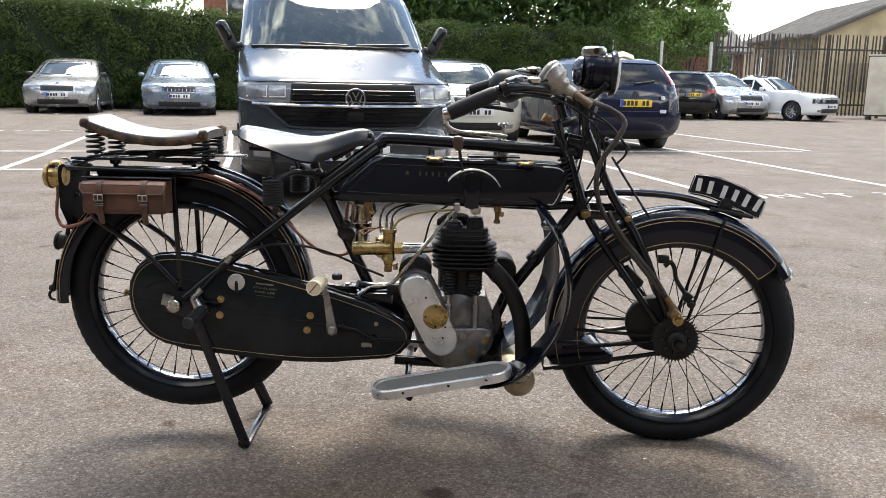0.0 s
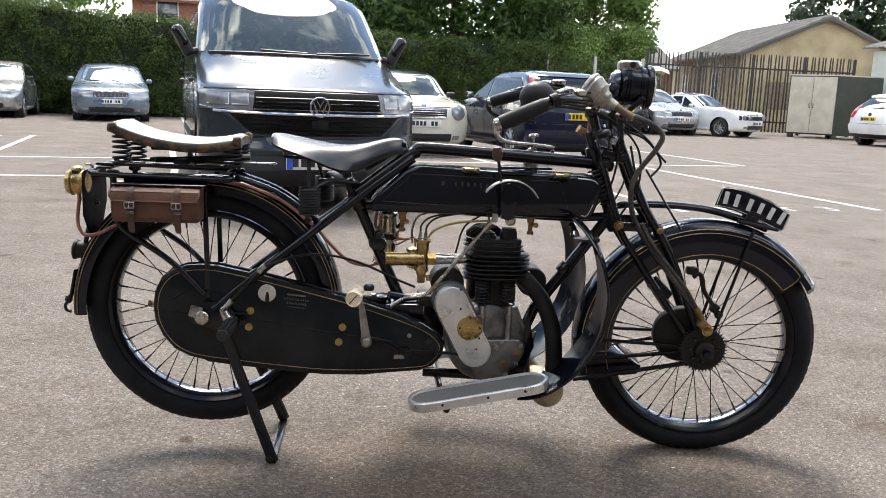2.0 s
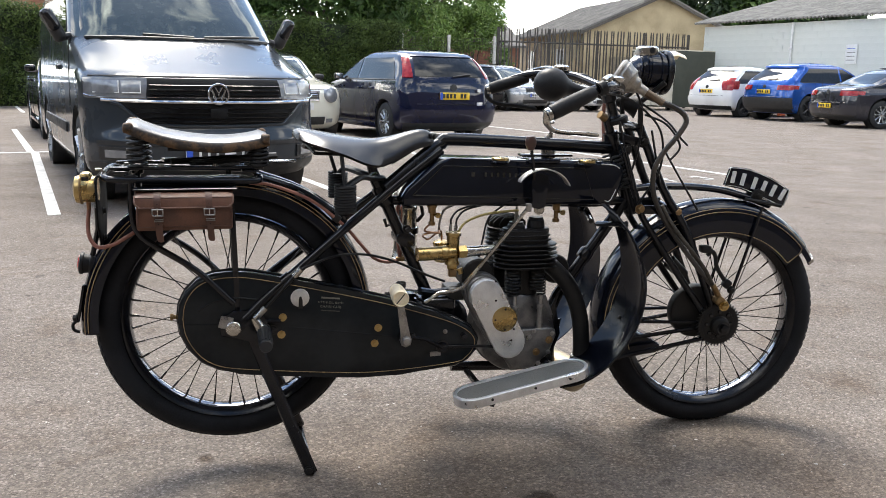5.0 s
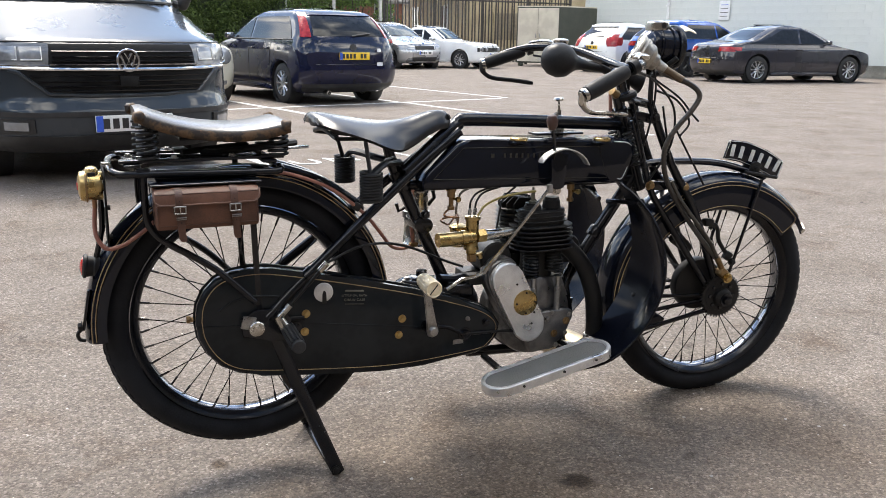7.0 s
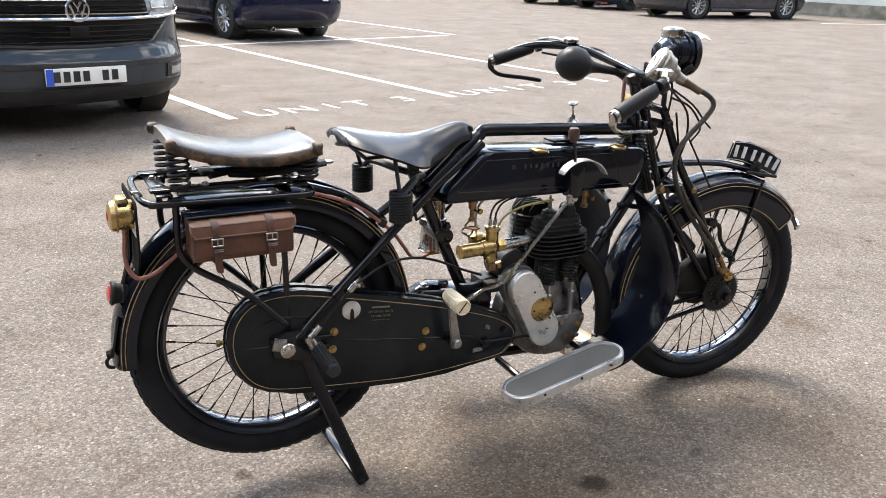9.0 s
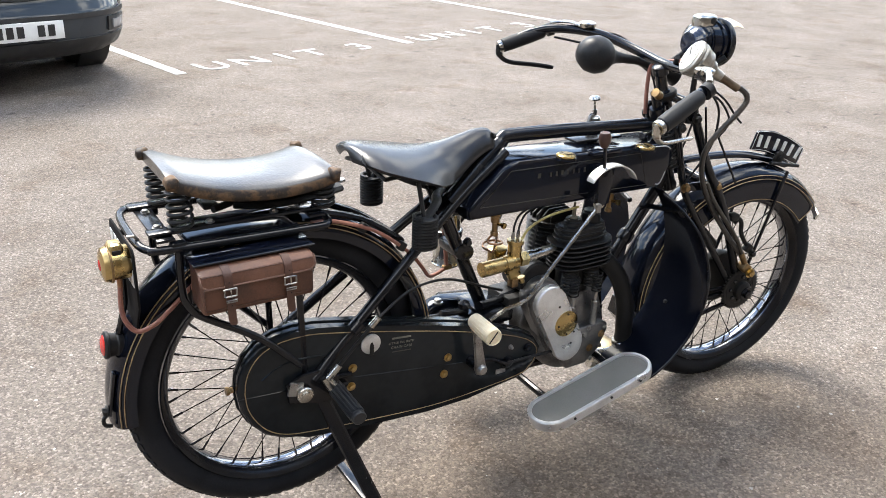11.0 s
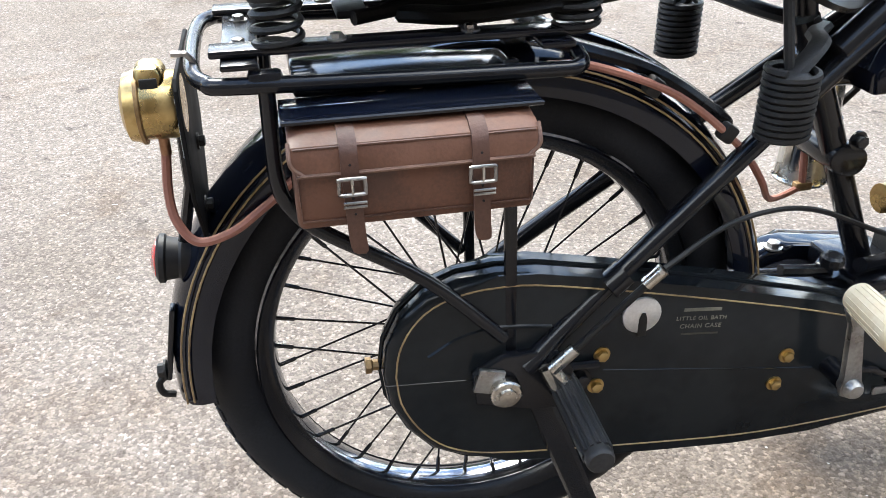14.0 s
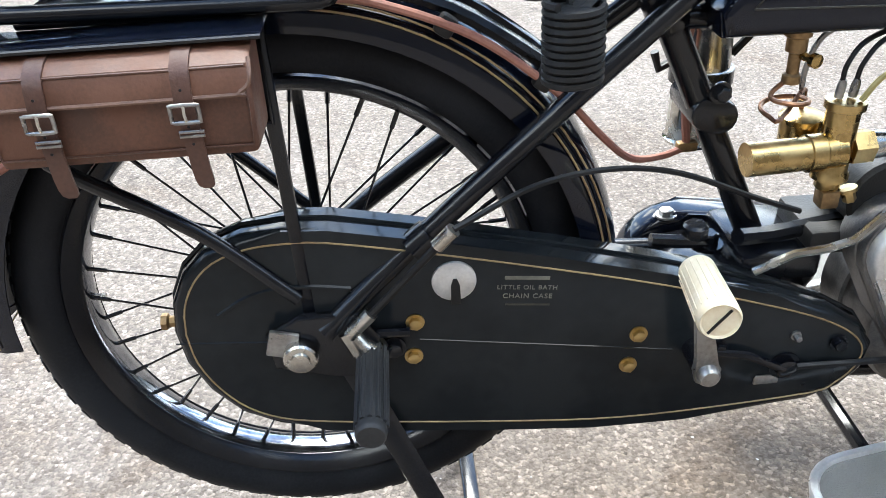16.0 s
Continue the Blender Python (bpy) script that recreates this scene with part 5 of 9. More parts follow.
ins = inset(case_o, 0.0135)
part("gold_line", tube([q for q in curve([(x, -0.2072, z) for x, z in ins + ins[:1]], 3)][:-1], 0.0010, 6, closed=True), GOLD, case)
part("seam", tube([(-0.098, -0.2071, 0.402), (0.03, -0.2071, 0.392)], 0.0009, 5), CASE, case)
part("seam", tube([(0.15, -0.2071, 0.382), (0.42, -0.2071, 0.340)], 0.0009, 5), CASE, case)
part("flange_edge", tube([(x, -0.181, z) for x, z in inset(case_o, -0.0012)], 0.0022, 6, closed=True), CASE, case)
part("embossed_ridge", tube(curve([(-0.05, -0.207, 0.432), (-0.015, -0.207, 0.452), (0.03, -0.207, 0.459), (0.085, -0.207, 0.452)], 6), 0.0028, 6), CASE, case)
dsc = part("inspection_disc", lathe([(0, 0), (0.0225, 0), (0.0225, 0.003), (0.021, 0.004), (0, 0.004)], (0.188, -0.207, 0.452), (0, -1, 0), 36), POLISH, case, "round bright inspection disc")
part("slot", prism([(0.184, 0.426), (0.1845, 0.448), (0.187, 0.456), (0.191, 0.456), (0.1935, 0.448), (0.194, 0.426)], -0.2125, -0.210, 0), IRON, dsc)
b0 = part("brass_bolt", bolt((0.146, -0.207, 0.405), (0, -1, 0), 0.0068, 0.008), BRASS, case, "brass hexagon bolt")
for x, z in ((0.142, 0.362), (0.381, 0.365), (0.372, 0.325)):
    again(b0, Matrix.Translation((x - 0.146, 0, z - 0.405)))
for k, (txt, s) in enumerate((("", 0), ("LITTLE OIL BATH", 0.0072), ("CHAIN CASE", 0.0080), ("", 0))):
    at = Matrix.Translation((0.262, -0.2074, 0.4445 - 0.0108 * k)) @ Matrix.Rotation(radians(6), 4, "Y") @ Matrix.Rotation(radians(90), 4, "X")
    if txt:
        part("lettering", letters(txt, s, 0.0003, 1.15), PALE, case, "pale lettering on the chain case", at)
    else:
        part("lettering_bar", rbox((0, 0.003, 0), (0.046, 0.004 if k == 0 else 0.0022, 0.0006), 0), PALE if k == 0 else FAINT, case, "", at)
# drain cock at the rear of the case
part("drain_cock", lathe([(0, 0), (0.006, 0), (0.006, 0.006), (0.009, 0.008), (0.009, 0.014), (0, 0.014)], (-0.101, -0.18, 0.412), (-1, 0, 0.05), 6), BRASSDULL, case)
# rods and nuts at the front of the case
part("clutch_arm", tube([(0.455, -0.214, 0.338), (0.50, -0.216, 0.33), (0.545, -0.214, 0.305)], 0.005, 8), TUBE, case)
for x, z, r in ((0.470, 0.338, 0.007), (0.548, 0.305, 0.012), (0.605, 0.330, 0.007), (0.555, 0.345, 0.004)):
    part("case_bolt", bolt((x, -0.207, z), (0, -1, 0), r, 0.010), TUBE if r > 0.006 else STEEL, case)
part("maker_tag", rbox((0.530, -0.208, 0.287), (0.028, 0.003, 0.012), 0.001), STEEL, case)
cable([(0.56, -0.212, 0.305), (0.62, -0.21, 0.302), (0.70, -0.20, 0.29), (0.78, -0.19, 0.255)], 0.004)
# rear axle
ax = part("rear_axle_nut", lathe([(0, 0), (0.0165, 0), (0.0175, 0.003), (0.0175, 0.012), (0.0155, 0.014), (0.010, 0.0145), (0.0095, 0.018), (0, 0.019)], (0.029, -0.224, 0.391), (0, -1, 0), 32), NICKEL, bike, "large nickel rear axle nut")
part("hex_nut", lathe([(0, 0), (0.015, 0), (0.015, 0.014), (0, 0.014)], (0.029, -0.212, 0.391), (0, -1, 0), 6), NICKEL, ax)
part("adjuster", rbox((0.012, -0.2255, 0.404), (0.030, 0.006, 0.030), 0.002, rot=Matrix.Rotation(radians(15), 4, "Y")), STEEL, ax)
part("dropout", prism([(0.0, 0.37), (-0.005, 0.41), (0.03, 0.43), (0.09, 0.43), (0.11, 0.40), (0.10, 0.35), (0.06, 0.355)], -0.222, -0.209, 0.003), TUBE, ax)
part("hex_point", lathe([(0, 0), (0.008, 0), (0.008, 0.004), (0, 0.004)], (0.029, -0.238, 0.391), (0, -1, 0), 6), STEEL, ax)

# rear brake linkage, pillion footrest and kickstarter
rod = part("brake_rod", tube([(0.182, -0.243, 0.524), (0.092, -0.232, 0.424)], 0.0042, 8), IRON, bike, "dark brake rod with bright ends")
part("rod_sleeve", tube([(0.080, -0.230, 0.412), (0.104, -0.233, 0.438)], 0.0075, 10), NICKEL, rod)
part("rod_sleeve", tube([(0.172, -0.241, 0.513), (0.188, -0.244, 0.531)], 0.0075, 10), NICKEL, rod)
part("stay_clip", lathe([(0, 0), (0.016, 0), (0.016, 0.024), (0, 0.024)], (0.148, -0.201, 0.489), (0.79, 0.1, 0.61), 16), TUBE, rod)
cable([(0.188, -0.244, 0.531), (0.27, -0.21, 0.552), (0.35, -0.18, 0.548), (0.43, -0.15, 0.522), (0.52, -0.14, 0.48), (0.57, -0.14, 0.46)], 0.0032)
peg = part("footrest", lathe([(0, 0), (0.0125, 0), (0.0148, 0.004), (0.0148, 0.118), (0.0152, 0.122), (0.0148, 0.126), (0.013, 0.128), (0, 0.128)], (0.100, -0.212, 0.378), (-0.02, -1, -0.02), 24), PEGRUB, bike, "ribbed dark grey rubber pillion footrest")
for k in range(12):
    a = 2 * math.pi * k / 12
    part("rib", tube([(0.100 + 0.0145 * math.cos(a), -0.218, 0.378 + 0.0145 * math.sin(a)), (0.098 + 0.0145 * math.cos(a), -0.328, 0.376 + 0.0145 * math.sin(a))], 0.0026, 6), PEGRUB, peg)
part("footrest_arm", tube([(0.077, -0.222, 0.412), (0.088, -0.225, 0.392), (0.100, -0.222, 0.38)], [0.010, 0.012, 0.014], 12), NICKEL, peg, "worn nickel footrest arm")
part("footrest_collar", lathe([(0, 0), (0.015, 0), (0.0165, 0.004), (0.0165, 0.010), (0.015, 0.014), (0, 0.014)], (0.100, -0.206, 0.378), (-0.02, -1, -0.02), 20), NICKEL, peg)
part("stop_bar", tube([(0.095, -0.214, 0.40), (0.14, -0.214, 0.398)], 0.005, 8), TUBE, peg)
part("stop_nut", bolt((0.122, -0.208, 0.376), (0, -1, 0), 0.009, 0.01), TUBE, peg)
kick = part("kickstarter", prism([(0.432, 0.328), (0.443, 0.323), (0.455, 0.328), (0.458, 0.343), (0.450, 0.358), (0.437, 0.43), (0.428, 0.462), (0.412, 0.462), (0.412, 0.448), (0.424, 0.43), (0.432, 0.358), (0.428, 0.343)], -0.252, -0.243, 0.002), STEEL, bike, "steel kickstarter with an ivory handle")
part("handle", lathe([(0, 0), (0.015, 0), (0.0175, 0.003), (0.0195, 0.06), (0.020, 0.084), (0.018, 0.088), (0.016, 0.086), (0, 0.086)], (0.418, -0.250, 0.470), (-0.09, -1, 0.01), 32), IVORY, kick, "ivory coloured ribbed handle")
for k in range(18):
    a = 2 * math.pi * k / 18
    part("handle_rib", tube([(0.4165 + 0.018 * math.cos(a), -0.258, 0.470 + 0.018 * math.sin(a)), (0.4110 + 0.0198 * math.cos(a), -0.325, 0.471 + 0.0198 * math.sin(a))], 0.0006, 5), IVORY, kick)
part("handle_slot", rbox((0.4095, -0.3372, 0.471), (0.030, 0.0012, 0.0022), 0, rot=Matrix.Rotation(radians(-50), 4, "Y")), IRON, kick)
part("boss", lathe([(0, 0), (0.012, 0), (0.012, 0.022), (0.009, 0.026), (0, 0.026)], (0.443, -0.236, 0.340), (0, -1, 0), 20), STEEL, kick)
part("boss_shaft", lathe([(0, 0), (0.013, 0), (0.013, 0.04), (0, 0.04)], (0.443, -0.200, 0.340), (0, -1, 0), 16), TUBE, kick)
part("oil_cap", lathe([(0, 0), (0.013, 0), (0.014, 0.003), (0.014, 0.012), (0.011, 0.015), (0, 0.016)], (0.447, -0.165, 0.455), (0, 0, 1), 8), TUBE, kick)

# gearbox
gb = part("gearbox", lathe([(0, -0.07), (0.06, -0.07), (0.070, -0.06), (0.073, -0.045), (0.073, 0.05), (0.066, 0.06), (0, 0.062)], (0.475, YM + 0.01, 0.322), (0, 1, 0), 36), TUBE, bike, "black enamelled gearbox and far side chain cover")
part("far_chain_cover", prism(stadium((0.475, 0.340), (0.60, 0.322), 0.070, 13), YM + 0.070, YM + 0.118, 0.014, 3), ENAMEL, gb)
part("bridge", rbox((0.55, YM + 0.01, 0.40), (0.09, 0.12, 0.035), 0.008), TUBE, gb)
part("gear_arm", tube([(0.415, -0.118, 0.425), (0.45, -0.118, 0.420), (0.482, -0.115, 0.416)], 0.008, 8), TUBE, gb)
part("gear_nut", bolt((0.482, -0.112, 0.408), (0, 0, 1), 0.013, 0.018), TUBE, gb)
part("clip_nut", bolt((0.461, -0.03, 0.404), (0, 0, 1), 0.009, 0.010), STEEL, gb)
part("stay_tube", tube([(0.50, -0.15, 0.44), (0.545, -0.13, 0.428), (0.66, -0.12, 0.438)], 0.010, 8), TUBE, gb)

# ---- rear stand ----
st = part("rear_stand", rbox((0.205, -0.085, 0.004), (0.022, 0.30, 0.008), 0.003), TUBE, bike, "black steel rear stand, let down")
for y0, y1 in ((-0.205, -0.235), (0.005, 0.062)):
    part("stand_leg", tube([(0.075, y0, 0.355), (0.208, y1, 0.006)], 0.0155, 8, flat=0.5), TUBE, st)
    part("foot_bolt", bolt((0.200, y1 - 0.006, 0.016), (0, -1, 0), 0.008, 0.006), IRON, st)

# ---- footboards and leg shields ----
for s in (-1, 1):
    base = [(0.590, 0.0), (0.875, 0.0)]
    mid = 0.31 if s < 0 else 0.09
    yb = -0.308 if s < 0 else 2 * YM + 0.308
    mm = Matrix.Translation((0.73, yb, 0.234)) @ Matrix.Rotation(radians(-9.5), 4, "Y") @ Matrix.Rotation(radians(2.5 * -s), 4, "Z")
    rimo, rimi = stadium((-0.128, 0), (0.128, 0), 0.054, 13), stadium((-0.128, 0), (0.128, 0), 0.043, 13)
    fb = part("footboard", prism(rimi, -0.006, 0.002, 0, plane="xy"), MATTING, bike, "aluminium rimmed footboard with a ribbed rubber mat", mm)
    bm = bmesh.new()
    lv = [[bm.verts.new((x, y, z)) for x, y in o] for o, z in ((rimo, -0.017), (rimo, 0.004), (stadium((-0.128, 0), (0.128, 0), 0.052, 13), 0.0065), (stadium((-0.128, 0), (0.128, 0), 0.045, 13), 0.0065), (rimi, 0.003), (rimi, -0.017))]
    for a, b in zip(lv, lv[1:] + lv[:1]):
        for k in range(len(a)):
            j = (k + 1) % len(a)
            bm.faces.new((a[k], a[j], b[j], b[k]))
    part("rim", bm, POLISH, fb, "bright aluminium rim", mm)
    part("tread_plate", prism(stadium((-0.128, 0), (0.128, 0), 0.05, 13), -0.011, -0.006, 0, plane="xy"), POLISH, fb, "", mm)
    for x in (-0.10, 0.015, 0.11):
        part("rim_bolt", lathe([(0, 0), (0.0035, 0), (0.003, 0.003), (0, 0.004)], (x, 0.054 * s, -0.004), (0, s, 0), 8), IRON, fb, "", mm)
    for x in (-0.09, 0.11):
        part("bracket", prism([(x - 0.012, -0.012), (x + 0.014, -0.012), (x + 0.012, -0.035), (x + 0.004, -0.045), (x - 0.006, -0.040)], -0.012, 0.012, 0.002), IRON, fb, "", mm)
        part("cross_tube", tube([(0.73 + x, YM + 0.02 * s, 0.22 + 0.167 * x), (0.73 + x, yb, 0.215 + 0.167 * x)], 0.009, 8), TUBE, fb)


def shield(s):
    """One leg shield: a curved sheet that widens downwards, with a rolled rim."""
    rows = [(0.985, 0.668, 0.075, 0.125), (1.010, 0.640, 0.072, 0.160), (1.038, 0.590, 0.070, 0.200), (1.055, 0.530, 0.068, 0.225), (1.060, 0.470, 0.066, 0.240), (1.050, 0.400, 0.064, 0.245),
            (1.022, 0.335, 0.062, 0.243), (0.980, 0.280, 0.062, 0.238), (0.930, 0.240, 0.065, 0.232), (0.885, 0.222, 0.07, 0.225), (0.850, 0.216, 0.10, 0.215)]
    c = [curve([(x, i, z) for x, z, i, o in rows], 4), curve([(x, o, z) for x, z, i, o in rows], 4)]
    bm = bmesh.new()
    grid = []
    for a, b in zip(*c):
        ring = []
        for k in range(9):
            t = k / 8
            q = a.lerp(b, t)
            q.x -= 0.018 * max(0, t - 0.55) ** 1.5 * 4 + 0.010 * max(0, 0.3 - t)
            ring.append(bm.verts.new((q.x, YM + s * q.y, q.z)))
        grid.append(ring)
    for i in range(len(grid) - 1):
        for k in range(8):
            bm.faces.new((grid[i][k], grid[i][k + 1], grid[i + 1][k + 1], grid[i + 1][k]))
    edge = [v.co.copy() for v in [g[8] for g in grid]]
    bmesh.ops.recalc_face_normals(bm, faces=bm.faces)
    bmesh.ops.solidify(bm, geom=bm.faces[:], thickness=0.0022)
    sh = part("leg_shield", bm, SHIELD, bike, "large curved black enamelled leg shield")
    part("rolled_edge", tube(edge, 0.0032, 8), TUBE, sh)
    part("shield_stay", tube([(1.0, YM + s * 0.02, 0.60), (1.03, YM + s * 0.13, 0.615)], 0.007, 8), TUBE, sh)
    part("stay_bolt", bolt((1.025, YM + s * 0.14, 0.615), (-1, 0, 0.2), 0.008, 0.01), IRON, sh)
    part("stay_bolt", bolt((1.035, YM + s * 0.12, 0.36), (-0.9, 0, 0.4), 0.006, 0.006), IRON, sh)


shield(-1)
shield(1)

# ---- saddle ----
ss = [(0.186, 0.030, 0.844, 0.008), (0.195, 0.070, 0.850, 0.014), (0.220, 0.105, 0.849, 0.021), (0.260, 0.124, 0.842, 0.026), (0.305, 0.124, 0.834, 0.034), (0.345, 0.112, 0.828, 0.045), (0.385, 0.090, 0.826, 0.052), (0.425, 0.066, 0.831, 0.047), (0.465, 0.048, 0.841, 0.038), (0.500, 0.038, 0.848, 0.031), (0.525, 0.030, 0.846, 0.026), (0.538, 0.018, 0.836, 0.014)]
sp = [curve([(x, w, z) for x, w, z, d in ss], 3), curve([(x, d, 0) for x, w, z, d in ss], 3)]
rings = []
for p, q in zip(*sp):
    top = []
    for k in range(17):
        t = -1 + 2 * k / 16
        top.append(Vector((p.x, -0.105 + p.y * t, p.z - q.y * abs(t) ** 3.2 + 0.004 * math.cos(t * math.pi))))
    bot = [v + Vector((0, (-0.105 - v.y) * 0.06, -0.006)) for v in reversed(top)]
    rings.append(top + bot)
seat = part("saddle", loft(rings), LEATHER, bike, "sprung black leather saddle with a long nose", None, 60)
part("maker_badge", prism([(-0.022, -0.008), (-0.026, 0), (-0.022, 0.008), (0.022, 0.008), (0.026, 0), (0.022, -0.008)], 0, 0.001, 0, plane="xy"), IRON, seat, "small worn oval badge on the saddle's back",
     Matrix.Translation((0.196, -0.165, 0.838)) @ Matrix.Rotation(radians(60), 4, "Z") @ Matrix.Rotation(radians(58), 4, "X"))
for x, y in ((0.530, -0.123), (0.532, -0.09)):
    part("rivet", lathe([(0, 0), (0.008, 0), (0.007, 0.004), (0, 0.006)], (x, y, 0.836), (1, 0, 0.3), 12), IRON, seat)
for y, dx in ((-0.238, -0.010), (0.040, 0.012)):
    cs = part("saddle_spring", coil((0.305 + dx, y, 0.662), 0.0235, 0.0037, 10.5, 0.068, 18), IRON, seat, "black coiled saddle spring")
    part("spring_cup", lathe([(0, 0), (0.020, 0), (0.022, 0.004), (0.014, 0.010), (0, 0.012)], (0.305 + dx, y, 0.716), (0, 0, 1), 20), IRON, cs)
    part("spring_core", lathe([(0, 0), (0.0205, 0), (0.0205, 0.058), (0, 0.058)], (0.305 + dx, y, 0.664), (0, 0, 1), 18), SOFT, cs)
    part("spring_rod", tube([(0.305 + dx, y, 0.71), (0.290, y * 0.9, 0.80)], 0.005, 8), IRON, cs)
    part("spring_arm", tube(curve([(0.305 + dx, y, 0.722), (0.335, y * 0.85 - 0.01, 0.742), (0.37, -0.11 + (y + 0.11) * 0.35, 0.735), (0.41, -0.11, 0.728)], 5), 0.007, 8, flat=1.5), IRON, cs)
part("seat_pillar", tube([(0.385, YM, 0.745), (0.375, YM, 0.79)], 0.013, 12), TUBE, seat)
part("nose_bracket", tube([(0.515, YM, 0.838), (0.48, YM, 0.80), (0.43, YM, 0.77)], 0.008, 8), IRON, seat)
part("under_frame", tube(curve([(0.23, -0.19, 0.80), (0.22, YM, 0.815), (0.23, -0.03, 0.80), (0.36, -0.085, 0.79), (0.37, -0.135, 0.79), (0.23, -0.19, 0.80)], 5), 0.0045, 8), IRON, seat)

# ---- luggage rack, pillion seat, tool bag ----
rack = part("luggage_rack", tube(curve([(0.100, -0.19, 0.752), (0.095, -0.212, 0.746), (0.05, -0.214, 0.745), (-0.200, -0.211, 0.750), (-0.234, -0.203, 0.752), (-0.247, -0.168, 0.756), (-0.247, -0.055, 0.760), (-0.234, -0.018, 0.762), (-0.200, -0.008, 0.760), (0.05, -0.006, 0.752), (0.095, -0.01, 0.75), (0.10, -0.03, 0.75)], 5), 0.0075, 10), TUBE, bike, "black tubular luggage rack")
for x in (-0.205, 0.075):
    part("cross_plate", rbox((x, YM, 0.766), (0.032, 0.205, 0.006), 0.002), TUBE, rack)
for y in (-0.183, -0.036):
    part("side_bar", rbox((-0.06, y, 0.7735), (0.34, 0.028, 0.007), 0.002), TUBE, rack)
for x in (-0.205, -0.12, 0.0, 0.075):
    part("rack_bolt", bolt((x, -0.183 if x in (-0.12, 0.0) else -0.150, 0.777 if x in (-0.12, 0.0) else 0.769), (0, 0, 1), 0.006, 0.006), STEEL, rack)
    part("rack_bolt", bolt((x, -0.036 if x in (-0.12, 0.0) else -0.065, 0.777 if x in (-0.12, 0.0) else 0.769), (0, 0, 1), 0.006, 0.006), STEEL, rack)
part("front_bar", prism(stadium((0.08, -0.075), (0.185, -0.075), 0.012), 0.774, 0.780, 0.002, 1, "xy"), BLUEPLATE, rack, "bright plated flat bar")
for s in (-1, 1):
    y = YM + s * 0.098
    part("rack_stay", rbox((0.037, y - 0.004 * s, 0.575), (0.0135, 0.008, 0.36), 0.003, rot=Matrix.Rotation(radians(-1.5), 4, "Y")), TUBE, rack)
    part("rack_stay", tube(curve([(-0.185, y, 0.745), (-0.185, y, 0.66), (-0.172, y, 0.625), (-0.145, y, 0.600), (-0.05, y, 0.535), (0.032, y, 0.452)], 5), 0.0075, 10), TUBE, rack)
    part("rack_clip", rbox((-0.185, y, 0.752), (0.03, 0.018, 0.02), 0.005), TUBE, rack)
    part("fender_bridge", tube(curve([(0.09, y * 0.4 + YM * 0.6, 0.752), (0.20, YM + 0.03 * s, 0.712), (0.285, YM + 0.025 * s, 0.655), (0.31, YM, 0.63)], 5), 0.008, 8, flat=1.4), TUBE, rack)
rack.location.z -= 0.006
part("strap_clip", rbox((-0.10, YM, 0.785), (0.03, 0.05, 0.008), 0.003), IRON, rack)
part("leather_scrap", tube(curve([(0.14, -0.17, 0.80), (0.07, -0.18, 0.795), (0.0, -0.16, 0.785), (-0.05, -0.12, 0.78)], 5), 0.008, 8, flat=2.0), IRON, rack)
for k in range(3):
    part("tool_roll", tube([(-0.10 + 0.03 * k, -0.14 + 0.02 * k, 0.783), (0.05, -0.07 - 0.02 * k, 0.787)], 0.007, 8), IRON, rack)

rings = []
for i in range(21):
    t = -1 + 2 * i / 20
    x = -0.035 + 0.156 * t
    ztop = 0.834 + 0.029 * abs(t) ** 2.2 - 0.015 * t
    ztop -= 0.010 * max(0.0, abs(t) - 0.93) / 0.07
    hw = 0.097 + 0.004 * abs(t)
    th = 0.024 - 0.006 * max(0.0, abs(t) - 0.9) / 0.1
    ring = []
    for k in range(28):
        a = 2 * math.pi * k / 28
        cy, sz = math.copysign(abs(math.cos(a)) ** 0.45, math.cos(a)), math.copysign(abs(math.sin(a)) ** 0.8, math.sin(a))
        ring.append(Vector((x, -0.110 + hw * cy, ztop - th / 2 + th / 2 * sz + 0.006 * (1 - cy * cy) * (1 if sz > 0 else 0.3))))
    rings.append(ring)
pil = part("pillion_seat", loft(rings), PILLION, bike, "worn curved black leather pillion seat on four springs", None, 70)
for s, yy in ((-1, -0.2075), (1, -0.0125)):
    pts = []
    for i in range(21):
        t = -1 + 2 * i / 20
        pts.append((-0.035 + 0.157 * t, yy, 0.828 + 0.029 * abs(t) ** 2.2 - 0.015 * t - 0.012))
    part("worn_edge", tube(pts, 0.0105, 8, flat=0.4), EDGE, pil, "scuffed brown leather edge")
for x, y, z in ((-0.186, -0.202, 0.866), (-0.190, -0.022, 0.869), (0.114, -0.206, 0.840), (0.114, -0.022, 0.843)):
    bm = rbox((x, y, z - 0.006), (0.022, 0.026, 0.022), 0.007, 3)
    for v in bm.verts:
        v.co += 0.004 * noise.noise_vector(v.co * 90)
    part("torn_corner", bm, EDGE, pil, "torn leather corner with horsehair showing")
for x in (-0.170, 0.100):
    for y in (-0.181, -0.036):
        part("coil_spring", coil((x, y, 0.766), 0.0205, 0.0034, 6.2, 0.080 if x < 0 else 0.056, 16), IRON, pil, "black coil spring")
part("seat_board", rbox((-0.03, -0.105, 0.808), (0.15, 0.12, 0.008), 0.003), IRON, pil)

